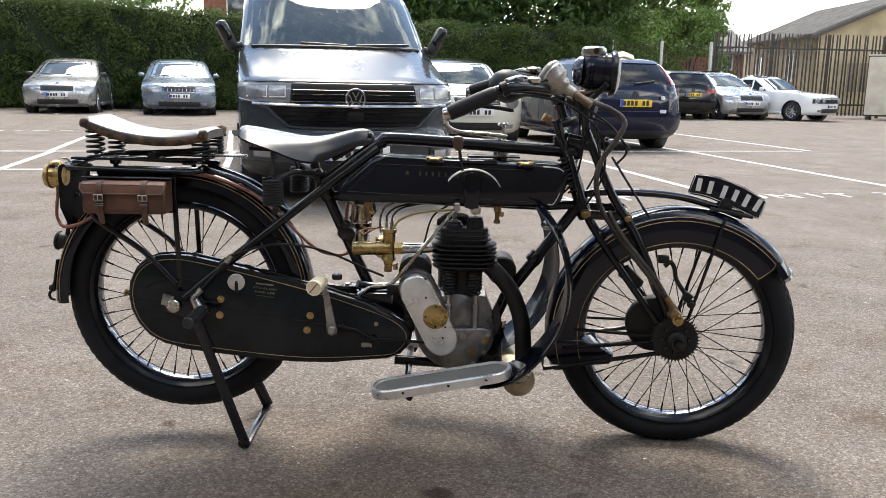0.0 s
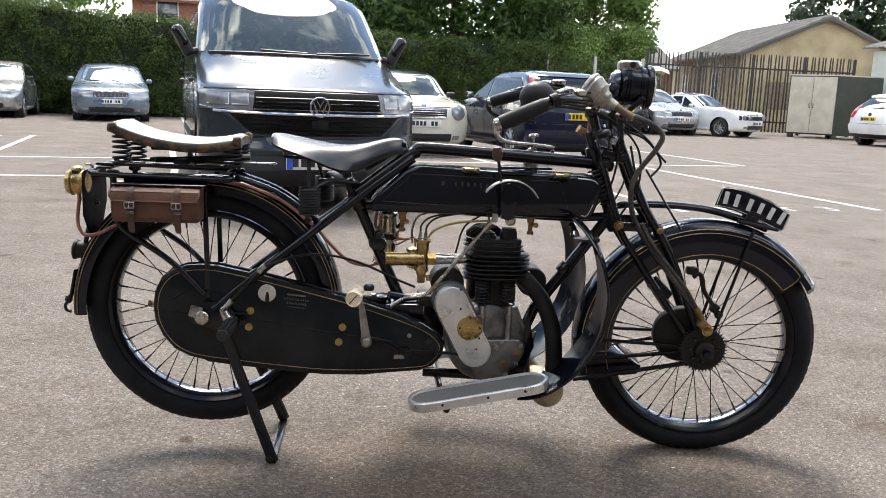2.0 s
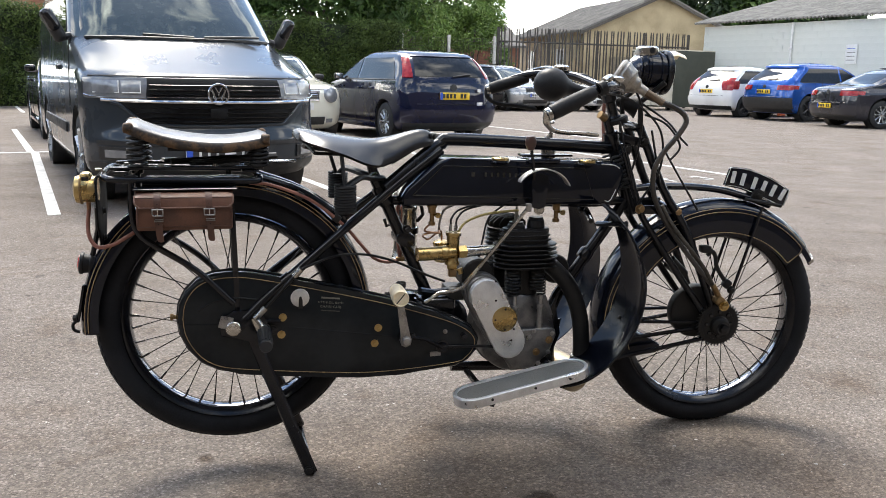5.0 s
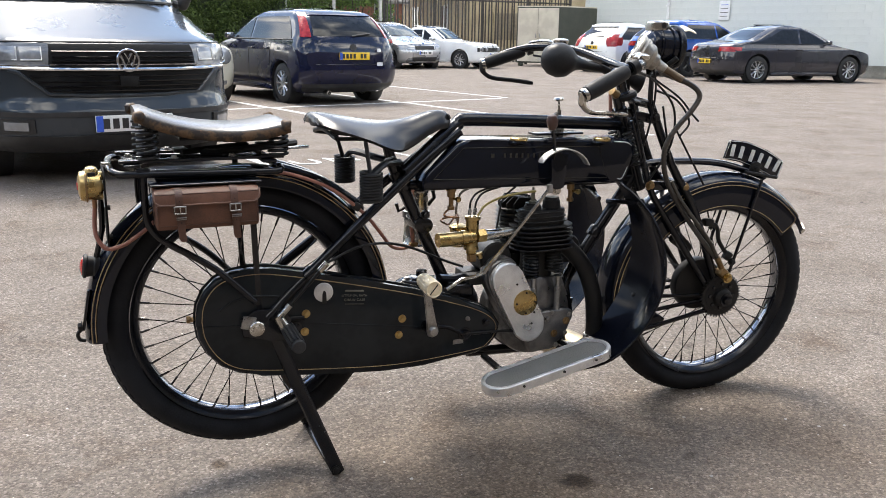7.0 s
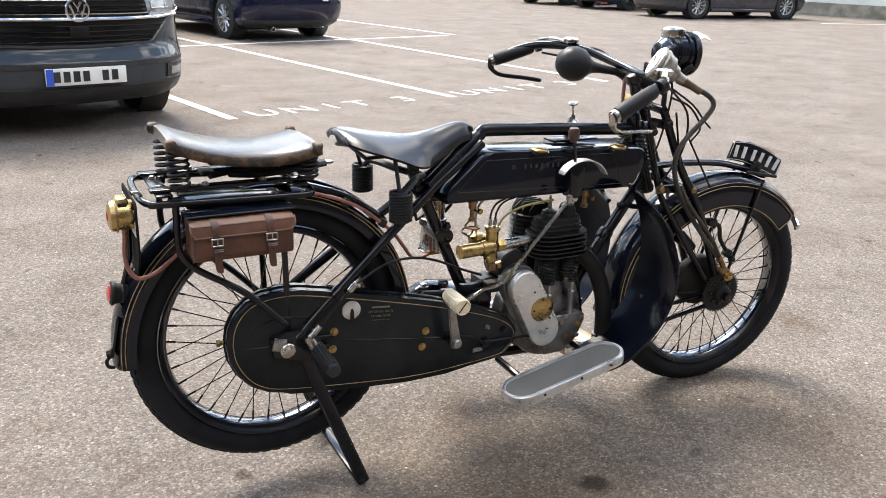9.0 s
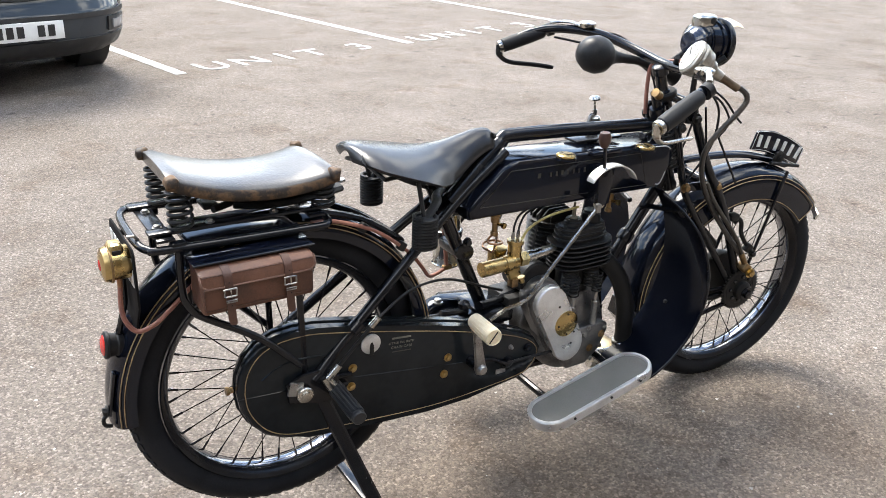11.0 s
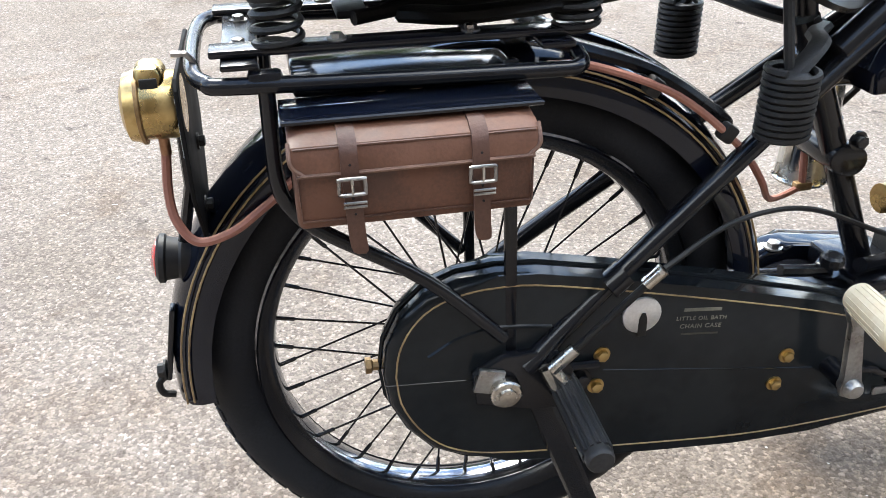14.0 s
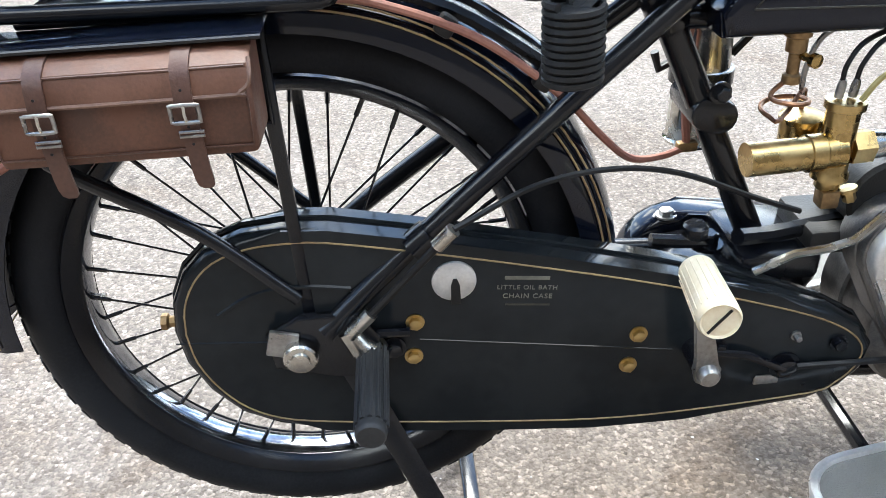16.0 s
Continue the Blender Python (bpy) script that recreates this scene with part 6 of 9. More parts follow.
bag = part("tool_bag", prism([(-0.214, 0.638), (-0.214, 0.721), (-0.248, 0.7195), (-0.271, 0.715), (-0.281, 0.706), (-0.284, 0.650), (-0.280, 0.639)], -0.1715, 0.034, 0.006, 3, "yz"), TAN, bike, "brown leather tool bag with two buckled straps")
def lid_ring(x, e):
    """One cross-section of the lid; e lifts its lower edge towards the rounded corners."""
    return [Vector((x, y, z)) for y, z in ((-0.215, 0.7245 - e * 0.2), (-0.250, 0.7232 - e * 0.2), (-0.271, 0.7195 - e * 0.2), (-0.2825, 0.7135), (-0.2868, 0.704), (-0.2888, 0.6905 + e), (-0.2862, 0.6900 + e), (-0.2835, 0.7025), (-0.279, 0.710), (-0.269, 0.7155), (-0.249, 0.719), (-0.215, 0.7205))]


LIDX = [(-0.1735, 0.0125), (-0.1725, 0.009), (-0.169, 0.005), (-0.163, 0.0015), (-0.154, 0.0), (0.016, 0.0), (0.025, 0.0015), (0.031, 0.005), (0.0345, 0.009), (0.0355, 0.0125)]
lid = part("lid", loft([lid_ring(x, e) for x, e in LIDX]), LIDTAN, bag, "bag lid with piped and stitched edge")
part("piping", tube(curve([(-0.1735, -0.279, 0.7165), (-0.1738, -0.2850, 0.7085)] + [(x, -0.2888 + e * 0.05, 0.6905 + e) for x, e in LIDX] + [(0.0358, -0.2850, 0.7085), (0.0355, -0.279, 0.7165)], 3), 0.0019, 6), PIPING, lid, "pale leather piping")
part("seam", tube([(-0.170, -0.2836, 0.7118), (-0.10, -0.2838, 0.7122), (-0.03, -0.2836, 0.7116), (0.032, -0.2836, 0.7119)], 0.0011, 6), STRAP, lid)
part("seam", tube([(-0.168, -0.2846, 0.686), (-0.1672, -0.2846, 0.6475), (0.030, -0.2846, 0.6475), (0.0308, -0.2846, 0.686)], 0.0010, 6), STRAP, bag)
for x, lean in ((-0.126, 0.006), (-0.0165, 0.005)):
    sp_ = [(-0.218, 0.7258), (-0.251, 0.7248), (-0.272, 0.7215), (-0.285, 0.7145), (-0.2892, 0.705), (-0.2915, 0.690), (-0.2915, 0.672), (-0.2905, 0.650), (-0.290, 0.630), (-0.2898, 0.622), (-0.2896, 0.6165), (-0.2895, 0.6142)]
    bm = bmesh.new()
    rows = [[bm.verts.new((x + w * (1.0, 0.86, 0.45)[max(0, i - 9)] + lean * max(0, i - 5) / 6, y, z)) for w in (-0.0073, 0.0073)] for i, (y, z) in enumerate(sp_)]
    for a, b in zip(rows, rows[1:]):
        bm.faces.new((a[0], a[1], b[1], b[0]))
    bmesh.ops.recalc_face_normals(bm, faces=bm.faces)
    bmesh.ops.solidify(bm, geom=bm.faces[:], thickness=0.0028)
    stp = part("strap", bm, STRAP, bag, "dark brown leather strap")
    bk = part("buckle", tube(curve([(x - 0.0102, -0.2962, 0.6760), (x - 0.0086, -0.2965, 0.6742), (x + 0.0096, -0.2965, 0.6742), (x + 0.0112, -0.2962, 0.6760), (x + 0.0112, -0.2962, 0.6862), (x + 0.0096, -0.2965, 0.6880), (x - 0.0086, -0.2965, 0.6880), (x - 0.0102, -0.2962, 0.6862), (x - 0.0102, -0.2962, 0.6760)], 2)[:-1], 0.0017, 8, closed=True), STEEL, stp, "worn nickel roller buckle")
    part("prong", tube([(x + 0.0006, -0.2968, 0.6742), (x + 0.0004, -0.2985, 0.6815), (x + 0.0004, -0.2970, 0.6878)], 0.0013, 6), NICKEL, bk)
    part("keeper", tube([(x - 0.0072, -0.2945, 0.6618), (x + 0.0120, -0.2945, 0.6618), (x + 0.0120, -0.2945, 0.6655), (x - 0.0072, -0.2945, 0.6655)], 0.0013, 6, closed=True), STEEL, stp, "nickel strap keeper")
    for z in (0.699, 0.6695, 0.655):
        part("strap_hole", lathe([(0, 0), (0.0012, 0), (0.0012, 0.0006), (0, 0.0006)], (x + lean * max(0, 0.68 - z) * 14, -0.2936 if z < 0.69 else -0.2928, z), (0, -1, 0), 8), SOFT, stp)
part("carrier", tube([(-0.176, -0.213, 0.722), (0.036, -0.213, 0.722), (0.036, -0.213, 0.636), (-0.170, -0.213, 0.636)], 0.004, 8, closed=True), TUBE, bag)
part("carrier_shelf", rbox((-0.066, -0.2355, 0.7275), (0.222, 0.056, 0.003), 0.001), ENAMEL, bag)
part("shelf_lip", tube([(-0.177, -0.2635, 0.7270), (0.045, -0.2635, 0.7270)], 0.0022, 6), TUBE, bag)

# inner box between the rack and the mudguard
part("battery_box", rbox((-0.06, -0.130, 0.732), (0.206, 0.15, 0.010), 0.004), ENAMEL, bike, "black sheet metal shelf under the rack")

# ---- rear number plate, lamps, hose ----
pl = part("rear_plate", prism([(-0.205, 0.640), (-0.205, 0.742), (-0.195, 0.750), (-0.03, 0.750), (-0.02, 0.742), (-0.02, 0.655), (-0.075, 0.575), (-0.155, 0.575)], -0.262, -0.258, 0.001, 1, "yz"), PLATEBLACK, bike, "black rear number plate with blank white bars")
for k in range(6):
    part("plate_bar", rbox((-0.2628, -0.185 + 0.029 * k, 0.705), (0.001, 0.020, 0.055), 0), WHITE, pl)
part("plate_tie", tube([(-0.262, -0.17, 0.764), (-0.250, -0.172, 0.764), (-0.243, -0.172, 0.755)], 0.003, 6), STEEL, pl)
for z in (0.74, 0.66, 0.60):
    part("plate_bolt", bolt((-0.258, -0.11 + (z - 0.66) * 0.3, z), (1, 0, 0), 0.006, 0.008), IRON, pl)
part("plate_stay", tube([(-0.268, -0.13, 0.70), (-0.27, -0.125, 0.62), (-0.29, -0.115, 0.54)], 0.006, 8), TUBE, pl)
tl = part("tail_lamp", lathe([(0, 0), (0.020, 0), (0.030, 0.004), (0.032, 0.012), (0.032, 0.014), (0.030, 0.016), (0.030, 0.046), (0.026, 0.052), (0, 0.054)], (-0.310, -0.167, 0.719), (1, 0, 0), 32), BRASS, bike, "brass acetylene tail lamp")
part("lens", lathe([(0, -0.003), (0.008, -0.002), (0.012, 0.001), (0, 0.001)], (-0.310, -0.167, 0.719), (1, 0, 0), 20), REDGLASS, tl, "red glass lens")
cowl = part("cowl", loft([[Vector((-0.283 + wx * math.copysign(abs(math.cos(a)) ** 0.5, math.cos(a)), -0.167 + wy * math.copysign(abs(math.sin(a)) ** 0.5, math.sin(a)), z)) for a in [2 * math.pi * (k + 0.5) / 24 for k in range(24)]] for z, wx, wy in ((0.733, 0.0145, 0.021), (0.741, 0.0138, 0.020), (0.750, 0.0132, 0.019), (0.756, 0.0105, 0.016), (0.7585, 0.006, 0.010))]), BRASS, tl, "brass lamp chimney")
part("cowl_vent", rbox((-0.283, -0.1865, 0.7445), (0.015, 0.003, 0.009), 0.001), IRON, cowl)
part("lamp_ring", lathe([(0.0305, 0), (0.034, 0.001), (0.034, 0.004), (0.0305, 0.005)], (-0.297, -0.167, 0.719), (1, 0, 0), 32, closed=True), BRASSDULL, tl)
part("stem", lathe([(0, 0), (0.005, 0), (0.005, 0.02), (0, 0.02)], (-0.281, -0.167, 0.672), (0, 0, 1), 10), COPPER, tl)
part("rear_hose", tube(curve([(-0.281, -0.167, 0.676), (-0.285, -0.172, 0.635), (-0.281, -0.180, 0.608), (-0.264, -0.186, 0.588), (-0.232, -0.18, 0.592), (-0.205, -0.17, 0.606), (-0.185, -0.162, 0.618), (-0.15, -0.160, 0.648)], 6), 0.0045, 8), HOSE, bike, "perished pink rubber gas hose")
rf = part("reflector", lathe([(0, 0), (0.022, 0), (0.026, 0.003), (0.026, 0.008), (0.023, 0.010), (0.021, 0.022), (0.023, 0.025), (0.021, 0.035), (0, 0.04)], (-0.316, -0.116, 0.538), (1, 0, -0.12), 28), SOFT, bike, "small black rear lamp with a red lens")
part("lens", lathe([(0, -0.006), (0.012, -0.005), (0.020, -0.001), (0.020, 0.001), (0, 0.001)], (-0.316, -0.116, 0.538), (1, 0, -0.12), 24), REDGLASS, rf, "red plastic lens")
hk = part("stand_clip", rbox((-0.316, -0.135, 0.445), (0.006, 0.018, 0.09), 0.002, rot=Matrix.Rotation(radians(11), 4, "Y")), TUBE, bike, "sprung stand clip on the rear mudguard")
part("hook", tube(curve([(-0.325, -0.135, 0.405), (-0.336, -0.137, 0.395), (-0.334, -0.137, 0.381), (-0.322, -0.135, 0.376)], 4), 0.004, 8), IRON, hk)
part("clip_bolt", bolt((-0.326, -0.135, 0.410), (-1, 0, 0), 0.008, 0.010), IRON, hk)
part("gas_hose", tube(curve([(0.470, -0.050, 0.504), (0.435, -0.062, 0.500), (0.39, -0.10, 0.520), (0.345, -0.145, 0.570), (0.30, -0.160, 0.622), (0.22, -0.166, 0.685), (0.13, -0.166, 0.722), (0.08, -0.166, 0.728)], 6), 0.0042, 8), HOSE, bike, "pink rubber gas hose along the rear mudguard")
for x, z in ((0.285, 0.637), (0.195, 0.695)):
    part("hose_clip", rbox((x, -0.160, z), (0.018, 0.016, 0.02), 0.004, rot=Matrix.Rotation(radians(35), 4, "Y")), IRON, bike, "black hose clip on the mudguard")

# gas generator on the seat tube
gen = part("gas_generator", lathe([(0, 0), (0.034, 0), (0.036, 0.004), (0.033, 0.008), (0.031, 0.075), (0.034, 0.078), (0.034, 0.088), (0.031, 0.09), (0.029, 0.135), (0.031, 0.138), (0.031, 0.145), (0.024, 0.155), (0, 0.158)], (0.490, -0.014, 0.497), (0.02, 0, 1), 30), NICKEL, bike, "nickel acetylene gas generator")
part("strap_band", lathe([(0.033, 0), (0.036, 0), (0.036, 0.016), (0.033, 0.016)], (0.491, -0.014, 0.570), (0.02, 0, 1), 28, closed=True), TUBE, gen)
part("tap", tube([(0.458, -0.025, 0.600), (0.436, -0.03, 0.592), (0.430, -0.031, 0.612)], 0.005, 8), IRON, gen)
part("tap", tube([(0.522, -0.02, 0.60), (0.537, -0.025, 0.62), (0.532, -0.025, 0.645)], 0.005, 8), IRON, gen)
part("hose_branch", tube(curve([(0.470, -0.050, 0.505), (0.464, -0.050, 0.55), (0.460, -0.047, 0.61), (0.466, -0.042, 0.655)], 5), 0.0048, 8), HOSE, gen)
part("tee", rbox((0.470, -0.050, 0.505), (0.024, 0.012, 0.012), 0.003), BRASSDULL, gen)

# ---- front fork ----
fk = part("front_fork", tube([(1.02, YM, 0.885), (1.108, YM, 0.64)], 0.012, 12), TUBE, bike, "black girder front fork", STEER)
for s in (-1, 1):
    bar([(1.098, YM + s * 0.050, 0.862), (1.172, YM + s * 0.062, 0.700), (1.238, YM + s * 0.068, 0.600), (1.300, YM + s * 0.072, 0.465), (1.352, YM + s * 0.074, 0.345)], 0.0115, "fork_leg", fk, STEER, smooth=4)
    bar([(1.050, YM + s * 0.050, 0.822), (1.105, YM + s * 0.060, 0.660), (1.145, YM + s * 0.064, 0.585), (1.330, YM + s * 0.072, 0.335)], 0.0095, "fork_leg", fk, STEER, smooth=4)
    part("fork_spring", coil((1.075, YM + s * 0.044, 0.70), 0.014, 0.003, 9, 0.10, 12, (-0.34, 0, 0.94)), IRON, fk, "", STEER)
    for x, z in ((1.060, 0.81), (1.108, 0.648), (1.215, 0.640), (1.105, 0.83)):
        part("link_bolt", bolt((x, YM + s * 0.066, z), (0, s, 0), 0.009, 0.014), BRASSDULL if z < 0.7 else IRON, fk, "", STEER)
    part("fork_link", rbox((1.16, YM + s * 0.062, 0.645), (0.12, 0.008, 0.024), 0.004), TUBE, fk, "", STEER)
    part("fork_link", rbox((1.085, YM + s * 0.056, 0.828), (0.075, 0.008, 0.024), 0.004, rot=Matrix.Rotation(radians(12), 4, "Y")), TUBE, fk, "", STEER)
    part("fork_end", prism([(1.335, 0.355), (1.36, 0.36), (1.385, 0.325), (1.37, 0.295), (1.345, 0.30)], YM + s * 0.074 - 0.004, YM + s * 0.074 + 0.004, 0.002), TUBE, fk, "", STEER)
bar([(1.098, YM - 0.05, 0.862), (1.098, YM + 0.05, 0.862)], 0.012, "cross_bar", fk, STEER)
bar([(1.215, YM - 0.066, 0.64), (1.215, YM + 0.066, 0.64)], 0.011, "cross_bar", fk, STEER)
part("brake_block", rbox((1.318, YM - 0.045, 0.530), (0.030, 0.026, 0.020), 0.005), IRON, fk, "", STEER)
part("brake_link", tube(curve([(1.322, YM - 0.05, 0.512), (1.336, YM - 0.052, 0.524), (1.348, YM - 0.052, 0.508), (1.354, YM - 0.052, 0.480), (1.372, YM - 0.054, 0.452), (1.390, YM - 0.056, 0.430)], 4), 0.0062, 8), IRON, fk, "", STEER)
part("brake_pivot", rbox((1.386, YM - 0.058, 0.432), (0.024, 0.020, 0.026), 0.006, rot=Matrix.Rotation(radians(35), 4, "Y")), IRON, fk, "", STEER)
part("brake_pivot", bolt((1.396, YM - 0.066, 0.416), (0, -1, 0), 0.008, 0.012), IRON, fk, "", STEER)
part("fork_damper", tube([(1.215, YM - 0.045, 0.495), (1.262, YM - 0.045, 0.455)], [0.020, 0.016], 12), IRON, fk, "", STEER)
sg = part("speedometer_drive", rbox((1.352, YM - 0.092, 0.392), (0.034, 0.03, 0.026), 0.005, rot=Matrix.Rotation(radians(40), 4, "Y")), BRASSDULL, fk, "brass speedometer drive", STEER)
part("drive_nut", bolt((1.358, YM - 0.108, 0.382), (0, -1, 0), 0.010, 0.012), BRASS, sg, "", STEER)
part("drive_sleeve", tube([(1.346, YM - 0.094, 0.408), (1.326, YM - 0.094, 0.440)], 0.0085, 10), BRASSDULL, sg, "", STEER)
_cab = curve([(1.330, YM - 0.094, 0.434), (1.298, YM - 0.096, 0.484), (1.260, YM - 0.095, 0.530), (1.222, YM - 0.090, 0.575), (1.190, YM - 0.086, 0.616), (1.165, YM - 0.080, 0.660)], 14)
part("drive_cable", tube(_cab, [0.0062 if k % 2 else 0.0052 for k in range(len(_cab))], 8), CABLEGREY, sg, "ribbed flexible drive cable", STEER)

# front number plate on the mudguard
npo = [(1.375, 0.704), (1.388, 0.748), (1.398, 0.754), (1.45, 0.748), (1.52, 0.722), (1.572, 0.692), (1.578, 0.684), (1.566, 0.645), (1.556, 0.640), (1.50, 0.664), (1.43, 0.692), (1.384, 0.700)]
npl = part("front_plate", prism(npo, YM - 0.003, YM + 0.003, 0.0015), ENAMEL, bike, "curved black front number plate with blank white bars", STEER)
for s in (-1, 1):
    part("plate_border", tube(curve([(x, YM + s * 0.0026, z) for x, z in inset(npo, 0.003)], 2)[:-1], 0.0010, 6, closed=True), WHITE, npl, "", STEER)
    for k in range(6):
        t = k / 5
        x = 1.402 + 0.148 * t + (0.006 if k > 1 else 0)
        z = 0.7255 - 0.048 * t ** 1.25 - (0.002 if k > 1 else 0)
        part("plate_bar", rbox((x, YM + s * 0.0035, z), (0.0125, 0.0012, 0.034), 0.0, rot=Matrix.Rotation(radians(8 + 18 * t), 4, "Y")), WHITE, npl, "", STEER)
for s in (-1, 1):
    part("plate_bracket", prism([(1.45, 0.655), (1.485, 0.66), (1.495, 0.685), (1.475, 0.695), (1.46, 0.69)], YM + s * 0.016 - 0.004, YM + s * 0.016 + 0.004, 0.002), IRON, npl, "", STEER)
part("bracket_bolt", bolt((1.475, YM - 0.02, 0.675), (0, -1, 0), 0.008, 0.008), IRON, npl, "", STEER)
part("clamp_bar", tube([(1.43, YM - 0.03, 0.668), (1.54, YM - 0.03, 0.648)], 0.005, 8), IRON, npl, "", STEER)
part("guard_rail", tube(curve([(1.10, YM, 0.690), (1.16, YM, 0.697), (1.26, YM, 0.698), (1.36, YM, 0.690), (1.45, YM, 0.668), (1.52, YM, 0.645)], 5), 0.010, 10, flat=1.3), ENAMEL, npl, "black stay over the front mudguard", STEER)

# ---- handlebar ----
zl = {-1: -0.008, 1: 0.014}
hb = part("handlebar", tube(curve([(0.785, YM - 0.328, 0.928), (0.85, YM - 0.318, 0.962), (0.915, YM - 0.285, 0.980), (0.975, YM - 0.20, 0.975), (1.018, YM - 0.10, 0.962), (1.03, YM, 0.955), (1.018, YM + 0.10, 0.968), (0.975, YM + 0.20, 0.988), (0.905, YM + 0.285, 0.988), (0.84, YM + 0.318, 0.972), (0.775, YM + 0.328, 0.945)], 6), 0.0115, 14), TUBE, bike, "wide black handlebar with rubber grips", STEER)
for s, z0, z1 in ((-1, 0.918, 0.972), (1, 0.938, 0.978)):
    d = Vector((0.118, -s * 0.022, z1 - z0))
    e = Vector((0.766, YM + s * 0.332, z0))
    gp = part("grip", lathe([(0, 0), (0.013, 0), (0.0175, 0.005), (0.0185, 0.03), (0.0175, 0.09), (0.0165, 0.115), (0.013, 0.122), (0, 0.122)], e, d, 22), SOFT, hb, "black rubber handlebar grip", STEER)
    part("grip_ring", lathe([(0, 0), (0.015, 0), (0.016, 0.004), (0.015, 0.012), (0, 0.012)], e - d.normalized() * 0.008, d, 18), NICKEL, gp, "", STEER)
    part("lever", tube(curve([e + Vector((-0.006, 0, 0.004)), e + Vector((-0.004, -s * 0.002, -0.022)), e + Vector((0.022, -s * 0.01, -0.040)), e + Vector((0.085, -s * 0.03, -0.046)), e + Vector((0.135, -s * 0.05, -0.052))], 5), [0.006] * 6 + [0.0045] * 14 + [0.003], 8, flat=1.5), NICKEL if s < 0 else IRON, hb, "curved hand lever", STEER)
    part("lever_clamp", lathe([(0, 0), (0.017, 0), (0.017, 0.016), (0, 0.016)], e + d * 1.02, d, 18), IRON, hb, "", STEER)
    part("control_lever", tube(curve([e + d * 1.1 + Vector((0, 0, 0.018)), e + d * 1.1 + Vector((0.03, -s * 0.04, 0.026)), e + d * 1.1 + Vector((0.05, -s * 0.09, 0.02))], 4), 0.0042, 8, flat=1.6), NICKEL, hb, "nickel control lever", STEER)
    part("control_body", lathe([(0, 0), (0.02, 0), (0.022, 0.004), (0.022, 0.010), (0.014, 0.014), (0, 0.015)], (0.955, YM + s * 0.225, 0.988 + (0.014 if s > 0 else 0)), (0, 0, 1), 22), NICKEL, hb, "nickel throttle lever body", STEER)
    cable([(0.955, YM + s * 0.22, 0.985), (1.01, YM + s * 0.16, 0.99), (1.07, YM + s * 0.11, 0.93), (1.09, YM + s * 0.075, 0.84), (1.075, YM + s * 0.06, 0.74), (1.03, YM + s * 0.05, 0.68)], 0.0028, None, "control_cable", "", hb, STEER)
    cable([(0.90, YM + s * 0.29, 0.965), (0.97, YM + s * 0.21, 0.955), (1.05, YM + s * 0.14, 0.93), (1.13, YM + s * 0.11, 0.86), (1.145, YM + s * 0.09, 0.76), (1.10, YM + s * 0.07, 0.66)], 0.003, None, "control_cable", "", hb, STEER)
part("stem", lathe([(0, 0), (0.016, 0), (0.018, 0.006), (0.018, 0.02), (0.014, 0.024), (0.014, 0.06), (0.020, 0.065), (0.020, 0.085), (0.012, 0.09), (0, 0.09)], (1.047, YM, 0.868), (-0.30, 0, 0.95), 18), TUBE, hb, "", STEER)
part("steering_damper", lathe([(0, 0), (0.026, 0), (0.028, 0.005), (0.028, 0.012), (0.024, 0.016), (0, 0.016)], (1.055, YM, 0.872), (-0.34, 0, 0.94), 24), IRON, hb, "", STEER)
cable([(1.10, YM - 0.07, 0.90), (1.16, YM - 0.075, 0.875), (1.20, YM - 0.08, 0.82), (1.175, YM - 0.08, 0.78)], 0.003, None, "control_cable", "", hb, STEER)
part("bare_wire", tube(curve([(1.08, YM - 0.09, 0.93), (1.15, YM - 0.10, 0.885), (1.185, YM - 0.11, 0.845), (1.205, YM - 0.115, 0.825)], 4), 0.0028, 6), SOFT, hb, "", STEER)
for (x0, z0), (x1, z1) in (((1.165, 0.80), (1.27, 0.645)), ((1.03, 0.88), (1.085, 0.70)), ((1.12, 0.86), (1.155, 0.72))):
    part("control_rod", tube([(x0, YM - 0.075, z0), (x1, YM - 0.075, z1)], 0.003, 6), TUBE, hb, "", STEER)

# horn
horn = part("bulb_horn", lathe([(0, -0.052), (0.012, -0.050), (0.030, -0.040), (0.042, -0.022), (0.046, 0.0), (0.042, 0.020), (0.030, 0.036), (0.020, 0.050), (0.015, 0.066), (0.014, 0.078), (0, 0.078)], (0.896, -0.020, 0.969), (0.97, -0.01, -0.16), 32), SOFT, bike, "black rubber bulb horn")
part("horn_neck", tube([(0.970, -0.020, 0.957), (1.03, -0.028, 0.946), (1.075, -0.04, 0.93)], [0.013, 0.010, 0.014], 12), IRON, horn)
part("horn_bell", lathe([(0, 0), (0.012, 0), (0.016, 0.03), (0.030, 0.06), (0.034, 0.064), (0, 0.064)], (1.075, -0.04, 0.93), (0.9, -0.3, -0.25), 20), IRON, horn)

